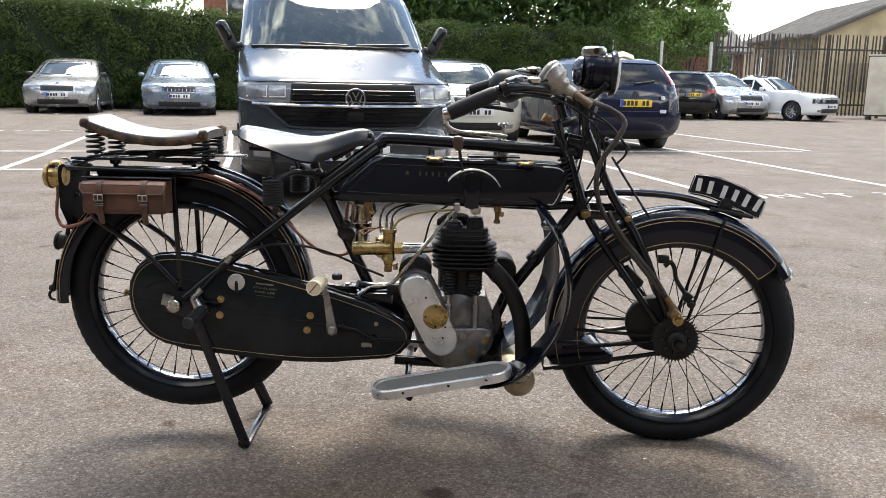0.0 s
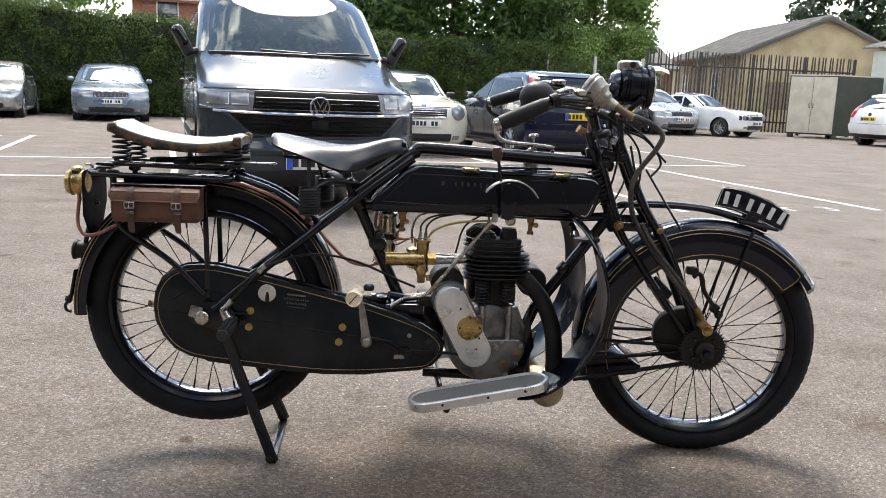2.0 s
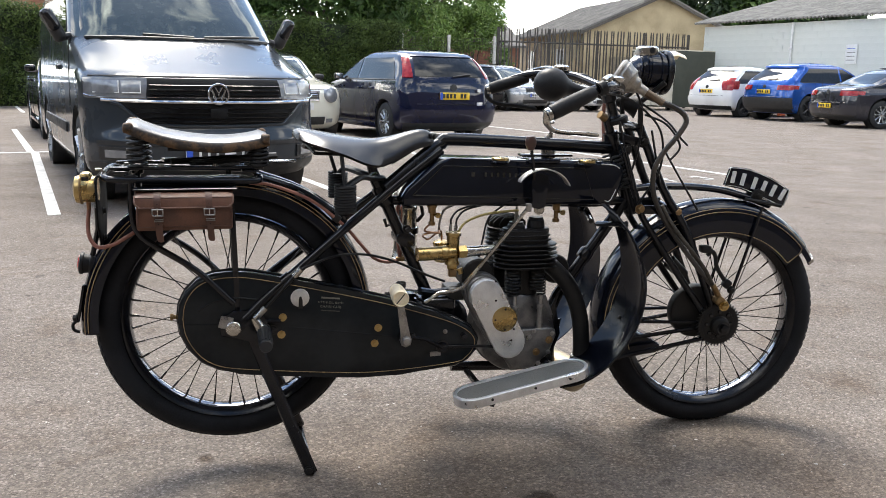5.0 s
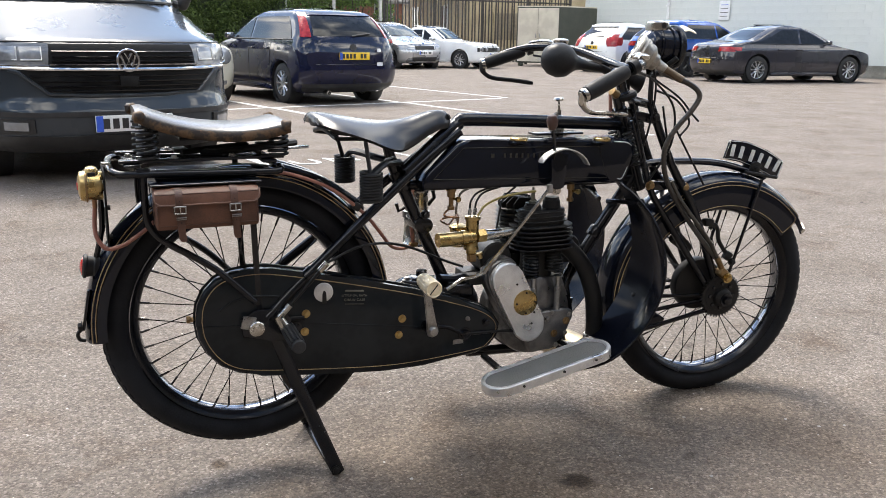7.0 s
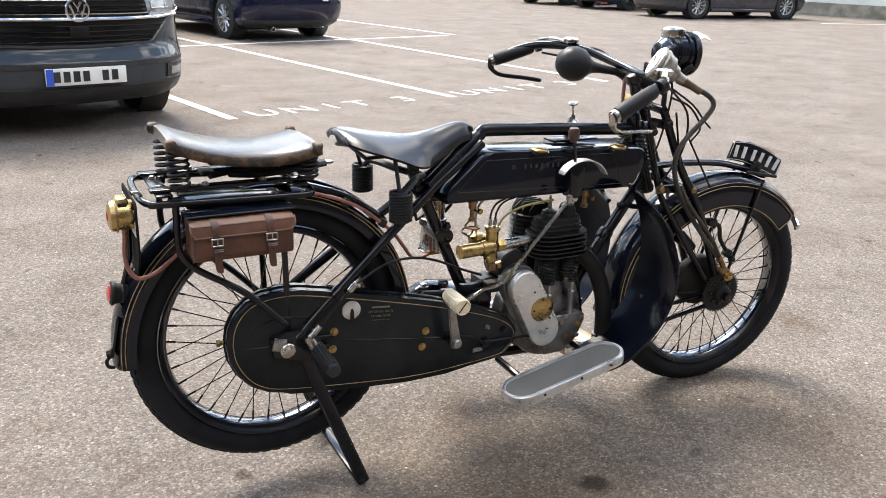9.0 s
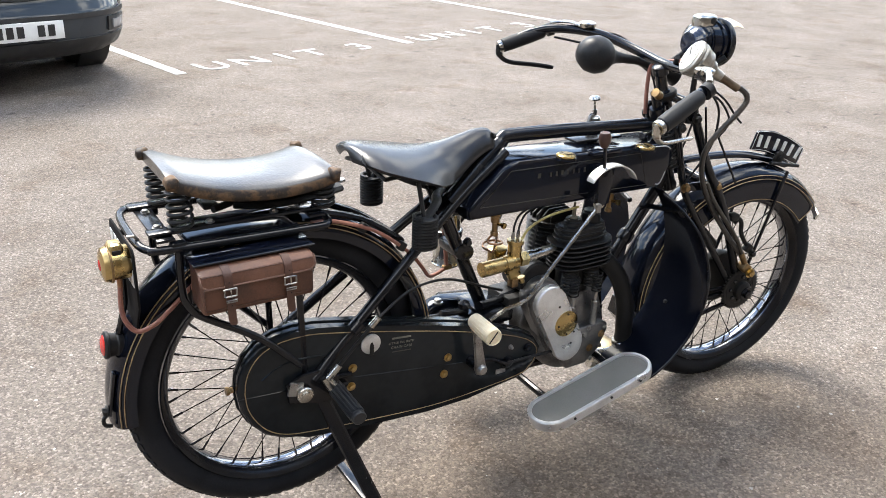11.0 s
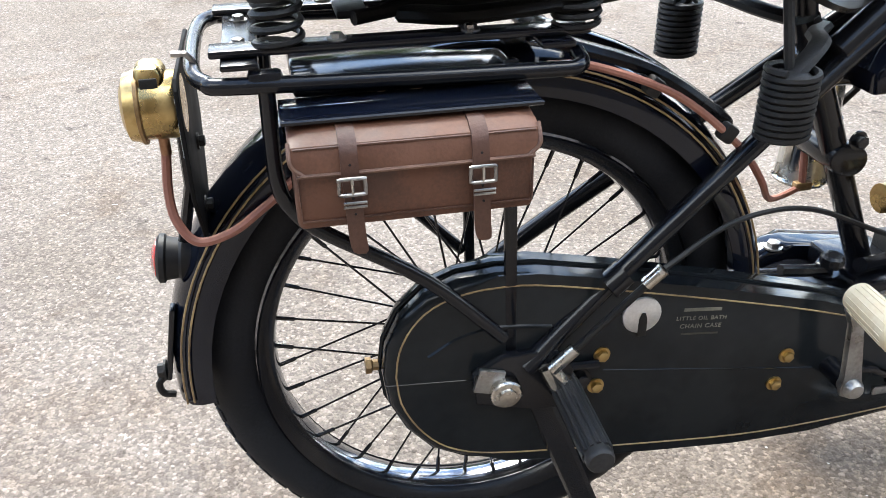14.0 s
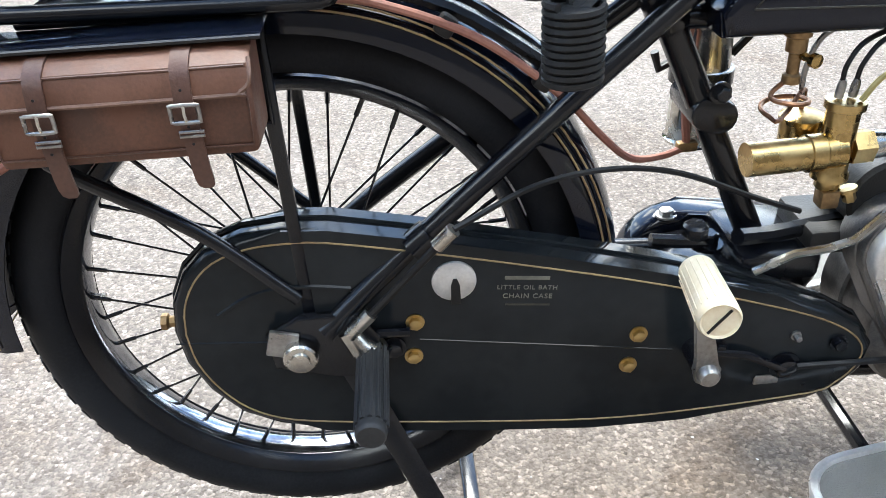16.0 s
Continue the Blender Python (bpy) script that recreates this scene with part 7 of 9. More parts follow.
# speedometer and its cable
sd = Vector((0.75, -0.42, -0.51)).normalized()
sa = Vector((0.972, -0.248, 1.001))
sm = part("speedometer", lathe([(0, 0), (0.037, 0), (0.041, 0.003), (0.042, 0.008), (0.039, 0.013), (0.041, 0.018), (0.039, 0.024), (0.036, 0.028), (0.034, 0.042), (0.022, 0.052), (0.020, 0.062), (0.013, 0.068), (0.011, 0.090), (0, 0.09)], sa, sd, 36), surf("tarnished_nickel", (0.30, 0.275, 0.235), (0.46, 0.43, 0.38), rough=0.42, metal=0.7, scale=40), bike, "tarnished nickel speedometer with a pale dial")
part("dial", lathe([(0, -0.001), (0.036, -0.001), (0.036, 0.001), (0, 0.001)], sa - sd * 0.0005, sd, 32), DIAL, sm, "pale dial under glass")
for k in range(9):
    a = radians(-130 + 32 * k)
    u = sd.orthogonal().normalized()
    v = sd.cross(u)
    p = sa - sd * 0.002 + (u * math.cos(a) + v * math.sin(a)) * 0.026
    part("dial_mark", rbox(p, (0.002, 0.002, 0.002), 0), IRON, sm)
part("needle", tube([sa - sd * 0.0025, sa - sd * 0.0025 + sd.orthogonal().normalized() * 0.022], 0.0012, 5), IRON, sm)
part("speedo_bracket", tube([(1.0, -0.185, 0.985), (1.03, -0.15, 0.955)], 0.006, 8), IRON, sm)
cpts = curve([sa + sd * 0.085, (1.07, -0.235, 0.945), (1.135, -0.262, 0.918), (1.168, -0.265, 0.890), (1.160, -0.255, 0.855), (1.125, -0.225, 0.790), (1.118, -0.205, 0.735), (1.135, -0.20, 0.665), (1.19, -0.195, 0.585), (1.26, -0.20, 0.50), (1.318, -0.212, 0.432)], 12)
part("speedometer_cable", tube(cpts, [0.0064 + 0.0012 * (i % 2) for i in range(len(cpts))], 9), surf("cable_armour", (0.06, 0.055, 0.05), (0.12, 0.11, 0.10), rough=0.45, metal=0.5), bike, "grey armoured speedometer cable")
part("cable_end", tube([sa + sd * 0.07, sa + sd * 0.14], 0.0095, 10), surf("tarnished_bronze", (0.13, 0.09, 0.06), (0.20, 0.15, 0.10), rough=0.45, metal=0.7), sm)

# headlamp
la = Vector((1.120, -0.156, 1.010))
ld = Vector((0.985, -0.12, -0.06)).normalized()
lp = part("headlamp", lathe([(0, -0.052), (0.030, -0.050), (0.050, -0.036), (0.056, -0.020), (0.057, 0.0), (0.057, 0.024), (0.062, 0.026), (0.062, 0.030), (0.058, 0.032), (0.058, 0.048), (0.064, 0.050), (0.066, 0.056), (0.063, 0.064), (0.054, 0.064), (0, 0.064)], la, ld, 36), ENAMEL, bike, "black acetylene headlamp with a nickel chimney")
part("lamp_rim", lathe([(0.064, 0.046), (0.067, 0.048), (0.068, 0.054), (0.065, 0.064), (0.060, 0.066), (0.058, 0.062)], la, ld, 36, closed=True), TUBE, lp, "black lamp rim")
part("lens", lathe([(0, 0.064), (0.059, 0.064), (0.058, 0.068), (0.04, 0.076), (0, 0.080)], la, ld, 32), DIAL, lp, "lamp glass")
part("visor", sweep_guard(Vector((0, 0, 0)), 0.064, 50, 130, [(0.0, 0.0), (0.003, 0.022), (-0.008, 0.052)], 16), IVORY, lp, "pale lamp visor", Matrix.Translation(la + ld * 0.062) @ Matrix.Rotation(math.atan2(ld.y, ld.x), 4, "Z") @ Matrix.Rotation(radians(-90), 4, "Z"))
part("chimney", loft([[la + Vector((-0.005, 0, z)) + Vector((wx * math.cos(a), wy * math.sin(a), 0)) for a in [2 * math.pi * k / 20 for k in range(20)]] for z, wx, wy in ((0.045, 0.038, 0.030), (0.058, 0.040, 0.032), (0.070, 0.038, 0.030), (0.076, 0.028, 0.022))]), NICKEL, lp, "nickel lamp chimney")
part("chimney_vent", lathe([(0, 0), (0.010, 0), (0.009, 0.003), (0, 0.003)], la + Vector((-0.004, -0.029, 0.062)), (0, -1, 0.1), 16), IRON, lp)
for k in range(2):
    part("lamp_rib", lathe([(0.057, 0), (0.0595, 0.001), (0.057, 0.003)], la + ld * (-0.018 + 0.009 * k), ld, 32, closed=True), ENAMEL, lp)
part("reflector_back", lathe([(0, 0), (0.03, 0.004), (0.045, 0.02), (0.047, 0.03), (0, 0.03)], la - ld * 0.055 + Vector((-0.018, -0.012, 0)), ld, 28), surf("blue_black_enamel", (0.012, 0.016, 0.03), (0.02, 0.024, 0.04), rough=0.15, coat=0.8), lp)
for s in (-1, 1):
    part("lamp_bracket", tube([la + Vector((0.01, s * 0.058, -0.03)), (1.09, YM + s * 0.055, 0.93), (1.095, YM + s * 0.05, 0.86)], 0.0075, 8), IRON, lp)
part("lamp_hose", tube(curve([la + Vector((-0.02, 0.02, -0.05)), (1.07, -0.10, 0.955), (1.04, -0.07, 0.945), (1.03, -0.07, 0.90), (1.035, -0.07, 0.82)], 6), 0.005, 8), HOSE, lp, "pink rubber gas hose")
part("hose_valve", lathe([(0, 0), (0.011, 0), (0.012, 0.004), (0.009, 0.012), (0.011, 0.022), (0, 0.024)], (1.005, -0.145, 0.885), (-0.8, -0.2, 0.5), 12), BRASSDULL, hb, "old brass horn valve", STEER)

lc = la - OFF
for o in (lp, *lp.children):
    if o.name.split(".")[0] not in ("lamp_bracket", "lamp_hose"):
        o.data.transform(Matrix.Translation(lc + Vector((-0.012, 0, -0.002))) @ Matrix.Diagonal((0.82, 0.86, 0.86, 1)) @ Matrix.Translation(-lc))

OFF = Vector((0, 0, 0))

# ---- parked vehicles ----
TYRE = surf("car_tyre", (0.012, 0.012, 0.012), (0.025, 0.025, 0.025), rough=0.8, bump=0.1)
CGLASS = surf("car_window", (0.012, 0.014, 0.016), (0.02, 0.022, 0.025), rough=0.03, rvar=0.01, bump=0, spec=0.24, coat=0.0)
SCREEN = surf("laminated_windscreen", (0.020, 0.025, 0.025), (0.034, 0.040, 0.040), rough=0.03, rvar=0.01, bump=0, spec=0.85, coat=0.0)
SCREEN.node_tree.nodes["Principled BSDF"].inputs["Specular Tint"].default_value = (0.84, 1.0, 0.95, 1)
TRIM = surf("black_plastic_trim", (0.014, 0.014, 0.015), (0.03, 0.03, 0.03), rough=0.5, bump=0.08)
GRILLE = surf("black_grille_plastic", (0.006, 0.006, 0.0065), (0.012, 0.012, 0.012), rough=0.6, bump=0.05, spec=0.15)
CHROME = surf("chrome", (0.62, 0.63, 0.65), (0.74, 0.75, 0.76), rough=0.1, metal=1.0, bump=0)
SILVERRIM = surf("silver_wheel", (0.42, 0.43, 0.44), (0.55, 0.56, 0.57), rough=0.3, metal=0.8, bump=0)
LAMP = surf("clear_lamp", (0.24, 0.25, 0.26), (0.40, 0.41, 0.42), rough=0.12, rvar=0.05, metal=0.35, coat=0.6, bump=0, scale=5, fine=20, sharp=0.9)
TAIL = surf("red_tail_lamp", (0.22, 0.008, 0.008), (0.36, 0.02, 0.018), rough=0.15, coat=0.25, bump=0)
YELLOWPL = surf("yellow_plate", (0.72, 0.46, 0.02), (0.80, 0.54, 0.04), rough=0.4, bump=0)
WHITEPL = surf("white_plate", (0.72, 0.72, 0.70), (0.8, 0.8, 0.78), rough=0.4, bump=0)
BLUEFLASH = surf("blue_flash", (0.02, 0.08, 0.45), (0.03, 0.10, 0.55), rough=0.4, bump=0)
VANLAMP = surf("headlight_cover", (0.10, 0.105, 0.11), (0.20, 0.205, 0.21), rough=0.10, rvar=0.04, coat=0.4, bump=0, scale=6, fine=20, sharp=0.9)
LAMPIN = surf("lamp_reflector", (0.22, 0.225, 0.23), (0.42, 0.425, 0.43), rough=0.2, rvar=0.08, metal=0.4, bump=0, scale=9, fine=30, sharp=0.9)
CARS = {}


def paint(name, col, metal=0.5):
    if name not in CARS:
        CARS[name] = surf(name, col, tuple(c * 1.12 for c in col), rough=0.28, rvar=0.05, metal=metal, coat=1.0, bump=0.0, scale=2, fine=800, spec=0.08)
    return CARS[name]


def plate_on(t, x, y, z, yellow, back, w=0.52, h=0.11, slope=0.0):
    """A registration plate with blank bars, facing forwards or back."""
    s = -1 if back else 1
    p = part("registration_plate", rbox((x, y, z), (0.012, w, h), 0.003), YELLOWPL if yellow else WHITEPL, t, "yellow registration plate" if yellow else "white registration plate")
    part("plate_flash", rbox((x + s * 0.0075, y - s * (w / 2 - 0.026), z), (0.003, 0.045, h * 0.96), 0), BLUEFLASH, p)
    for k in range(7):
        if k != 4:
            part("plate_bar", rbox((x + s * 0.0075, y + (-0.19 + 0.062 * k) * s, z), (0.003, 0.042, h * 0.62), 0), TRIM, p)


def smooth(tab, x):
    """Reads a table between its rows along a rounded line that never overshoots."""
    n = len(tab)
    if x <= tab[0][0]:
        return tab[0][1]
    if x >= tab[-1][0]:
        return tab[-1][1]
    h = [tab[i + 1][0] - tab[i][0] for i in range(n - 1)]
    d = [(tab[i + 1][1] - tab[i][1]) / h[i] for i in range(n - 1)]
    sl = [d[0]] + [0.0 if d[i - 1] * d[i] <= 0 else 2 * d[i - 1] * d[i] / (d[i - 1] + d[i]) for i in range(1, n - 1)] + [d[-1]]
    for i in range(n - 1):
        if x <= tab[i + 1][0]:
            t = (x - tab[i][0]) / h[i]
            return (1 + 2 * t) * (1 - t) ** 2 * tab[i][1] + t * (1 - t) ** 2 * h[i] * sl[i] + t * t * (3 - 2 * t) * tab[i + 1][1] + t * t * (t - 1) * h[i] * sl[i + 1]


class Shell:
    """A vehicle's skin in level slices: front, rear and half width for each height."""

    def __init__(self, front, rear, width, cf=0.34, cr=0.20):
        self.front, self.rear, self.width, self.cf, self.cr = front, rear, width, cf, cr

    def w(self, z):
        return smooth(self.width, z)

    def fx(self, t, z):
        t = min(1.0, abs(t))
        return smooth(self.front, z) - self.cf * (0.32 * t * t + 0.68 * t ** 6)

    def rx(self, t, z):
        t = min(1.0, abs(t))
        return smooth(self.rear, z) + self.cr * (0.22 * t * t + 0.78 * t ** 7)

    def ring(self, z, n=14, m=12):
        w = self.w(z)
        ts = [math.sin(math.pi / 2 * (-1 + 2 * k / n)) for k in range(n + 1)]
        pts = [Vector((self.fx(t, z), w * t, z)) for t in ts]
        a, b = self.fx(1, z), self.rx(1, z)
        pts += [Vector((a + (b - a) * k / m, w, z)) for k in range(1, m)]
        pts += [Vector((self.rx(t, z), w * t, z)) for t in reversed(ts)]
        pts += [Vector((b + (a - b) * k / m, -w, z)) for k in range(1, m)]
        return pts

    def skin(self, z0, z1, n):
        rings = [self.ring(z0 + (z1 - z0) * k / n) for k in range(n + 1)]
        return loft(rings)

    def patch(self, side, u0, u1, z0, z1, off=0.008, nu=8, nz=5, thick=0.012):
        """A piece of the skin set proud of it. side: front, rear, or -1 or 1; u0 and u1 may be functions of the height."""
        f0 = u0 if callable(u0) else (lambda z: u0)
        f1 = u1 if callable(u1) else (lambda z: u1)
        rows = []
        for k in range(nz + 1):
            z = z0 + (z1 - z0) * k / nz
            row = []
            for j in range(nu + 1):
                u = f0(z) + (f1(z) - f0(z)) * j / nu
                if side == "front":
                    row.append(Vector((self.fx(u, z) + off, self.w(z) * u * (1 + off * 0.6), z)))
                elif side == "rear":
                    row.append(Vector((self.rx(u, z) - off, self.w(z) * u * (1 + off * 0.6), z)))
                else:
                    row.append(Vector((u, side * (self.w(z) + off), z)))
            rows.append(row)
        bm = loft(rows, False, False)
        bmesh.ops.recalc_face_normals(bm, faces=bm.faces)
        if thick:
            c = Vector((0, 0, (z0 + z1) / 2))
            for f in bm.faces:
                if (f.calc_center_median() - c).dot(f.normal) < 0:
                    f.normal_flip()
            bmesh.ops.solidify(bm, geom=bm.faces[:], thickness=thick)
        return bm


def arches(body, places, r, hW):
    """Cuts the wheel arches out of a body."""
    cut = bmesh.new()
    for x in places:
        for s in (-1, 1):
            lathe([(0, -0.26), (r * 1.15, -0.26), (r * 1.15, 0.30), (0, 0.30)], (x, s * hW, r * 1.03), (0, 1, 0), 30, cut)
    cm = bpy.data.meshes.new("cut")
    bmesh.ops.recalc_face_normals(cut, faces=cut.faces)
    cut.to_mesh(cm)
    cut.free()
    co = new("cut", cm)
    mod = body.modifiers.new("arches", "BOOLEAN")
    mod.object, mod.operation, mod.solver = co, "DIFFERENCE", "EXACT"
    bpy.context.view_layer.update()
    dm = bpy.data.meshes.new_from_object(body.evaluated_get(bpy.context.evaluated_depsgraph_get()))
    body.modifiers.clear()
    body.data = dm
    bpy.data.objects.remove(co)


def road_wheels(t, places, r, hW, rimcol, spokes=10, fat=0.016):
    for x in places:
        for s in (-1, 1):
            y = s * (hW - 0.115)
            w = part("wheel", lathe([(r * 0.66, -0.1), (r * 0.90, -0.1), (r * 0.98, -0.085), (r, -0.06), (r, 0.06), (r * 0.98, 0.085), (r * 0.90, 0.1), (r * 0.66, 0.1)], (x, y, r), (0, 1, 0), 34, closed=True), TYRE, t, "black tyre on a metal wheel")
            part("rim", lathe([(r * 0.63, -0.09), (r * 0.68, -0.098), (r * 0.68, 0.098), (r * 0.63, 0.09)], (x, y, r), (0, 1, 0), 28, closed=True), rimcol, w)
            part("brake_disc", lathe([(0, -0.01), (r * 0.66, -0.01), (r * 0.66, 0.02), (0, 0.02)], (x, y, r), (0, 1, 0), 20), TRIM, w)
            bm = bmesh.new()
            for k in range(spokes):
                a = 2 * math.pi * k / spokes
                tube([(x + 0.03 * math.cos(a), y + s * 0.075, r + 0.03 * math.sin(a)), (x + r * 0.65 * math.cos(a), y + s * 0.088, r + r * 0.65 * math.sin(a))], fat, 5, bm)
            lathe([(0, 0.05), (0.05, 0.05), (0.045, 0.09), (0, 0.095)], (x, y, r), (0, s, 0), 14, bm)
            part("wheel_centre", bm, rimcol, w)
            part("arch_liner", lathe([(r * 1.145, -0.22), (r * 1.15, -0.22), (r * 1.15, -0.01), (r * 1.145, -0.01)], (x, s * hW, r * 1.03), (0, s, 0), 30, closed=True), TRIM, w)


# share of the height, metres behind the nose, metres before the tail, share of the half width
KINDS = {
    "hatch": ([(0.12, 0.14), (0.20, 0.03), (0.34, 0.0), (0.44, 0.03), (0.50, 0.10), (0.545, 0.28), (0.60, 0.62), (0.655, 0.98), (0.75, 1.28), (0.86, 1.62), (0.94, 1.95), (0.985, 2.35), (1.0, 2.75)],
              [(0.12, 0.22), (0.20, 0.06), (0.34, 0.0), (0.50, 0.02), (0.62, 0.05), (0.70, 0.10), (0.82, 0.24), (0.92, 0.42), (0.965, 0.62), (0.99, 1.0), (1.0, 1.35)],
              [(0.12, 0.88), (0.18, 0.97), (0.36, 1.0), (0.52, 0.995), (0.64, 0.955), (0.75, 0.885), (0.88, 0.80), (0.95, 0.73), (0.985, 0.60), (1.0, 0.30)]),
    "estate": ([(0.11, 0.14), (0.20, 0.03), (0.34, 0.0), (0.46, 0.02), (0.52, 0.10), (0.56, 0.30), (0.61, 0.72), (0.66, 1.10), (0.75, 1.38), (0.86, 1.72), (0.94, 2.05), (0.985, 2.45), (1.0, 2.8)],
               [(0.11, 0.22), (0.20, 0.06), (0.34, 0.0), (0.52, 0.02), (0.64, 0.06), (0.72, 0.12), (0.84, 0.27), (0.93, 0.42), (0.97, 0.60), (0.99, 0.9), (1.0, 1.2)],
               [(0.11, 0.88), (0.18, 0.97), (0.36, 1.0), (0.52, 0.995), (0.64, 0.955), (0.75, 0.89), (0.88, 0.81), (0.95, 0.74), (0.985, 0.62), (1.0, 0.32)]),
    "saloon": ([(0.12, 0.14), (0.20, 0.03), (0.34, 0.0), (0.45, 0.02), (0.51, 0.08), (0.55, 0.28), (0.60, 0.72), (0.66, 1.15), (0.76, 1.45), (0.87, 1.80), (0.94, 2.10), (0.985, 2.5), (1.0, 2.8)],
               [(0.12, 0.22), (0.20, 0.06), (0.36, 0.0), (0.52, 0.02), (0.62, 0.06), (0.665, 0.14), (0.69, 0.45), (0.74, 0.72), (0.84, 1.05), (0.93, 1.35), (0.985, 1.65), (1.0, 2.0)],
               [(0.12, 0.88), (0.18, 0.97), (0.36, 1.0), (0.52, 0.995), (0.64, 0.95), (0.75, 0.875), (0.88, 0.79), (0.95, 0.72), (0.985, 0.58), (1.0, 0.30)]),
    "suv": ([(0.13, 0.16), (0.22, 0.04), (0.36, 0.0), (0.50, 0.02), (0.56, 0.10), (0.60, 0.32), (0.63, 0.70), (0.67, 1.02), (0.76, 1.30), (0.87, 1.66), (0.94, 1.95), (0.985, 2.35), (1.0, 2.7)],
            [(0.13, 0.25), (0.22, 0.07), (0.36, 0.0), (0.50, 0.02), (0.60, 0.06), (0.69, 0.14), (0.80, 0.36), (0.89, 0.56), (0.95, 0.60), (0.985, 0.85), (1.0, 1.25)],
            [(0.13, 0.90), (0.20, 0.98), (0.36, 1.0), (0.54, 0.99), (0.66, 0.95), (0.76, 0.885), (0.88, 0.80), (0.95, 0.73), (0.985, 0.60), (1.0, 0.30)]),
    "mini": ([(0.12, 0.14), (0.20, 0.03), (0.34, 0.0), (0.50, 0.02), (0.56, 0.09), (0.60, 0.26), (0.64, 0.66), (0.68, 0.98), (0.78, 1.16), (0.90, 1.42), (0.96, 1.70), (0.988, 2.05), (1.0, 2.4)],
             [(0.12, 0.22), (0.20, 0.06), (0.34, 0.0), (0.52, 0.02), (0.66, 0.06), (0.74, 0.12), (0.86, 0.22), (0.94, 0.34), (0.97, 0.5), (0.99, 0.8), (1.0, 1.1)],
             [(0.12, 0.88), (0.18, 0.97), (0.36, 1.0), (0.54, 0.99), (0.66, 0.945), (0.78, 0.875), (0.90, 0.81), (0.955, 0.75), (0.988, 0.62), (1.0, 0.32)]),
}
KINDS["mpv"] = KINDS["suv"]
KINDS["classic"] = ([(0.14, 0.10), (0.21, 0.02), (0.36, 0.0), (0.50, 0.01), (0.565, 0.05), (0.595, 0.22), (0.625, 0.72), (0.655, 1.30), (0.75, 1.50), (0.87, 1.76), (0.945, 1.95), (0.985, 2.25), (1.0, 2.6)],
                    [(0.14, 0.14), (0.21, 0.03), (0.36, 0.0), (0.56, 0.02), (0.62, 0.06), (0.645, 0.20), (0.67, 0.85), (0.76, 1.02), (0.87, 1.24), (0.945, 1.42), (0.985, 1.65), (1.0, 1.95)],
                    [(0.14, 0.92), (0.20, 0.985), (0.36, 1.0), (0.54, 0.99), (0.65, 0.965), (0.76, 0.90), (0.88, 0.83), (0.95, 0.77), (0.985, 0.64), (1.0, 0.36)])


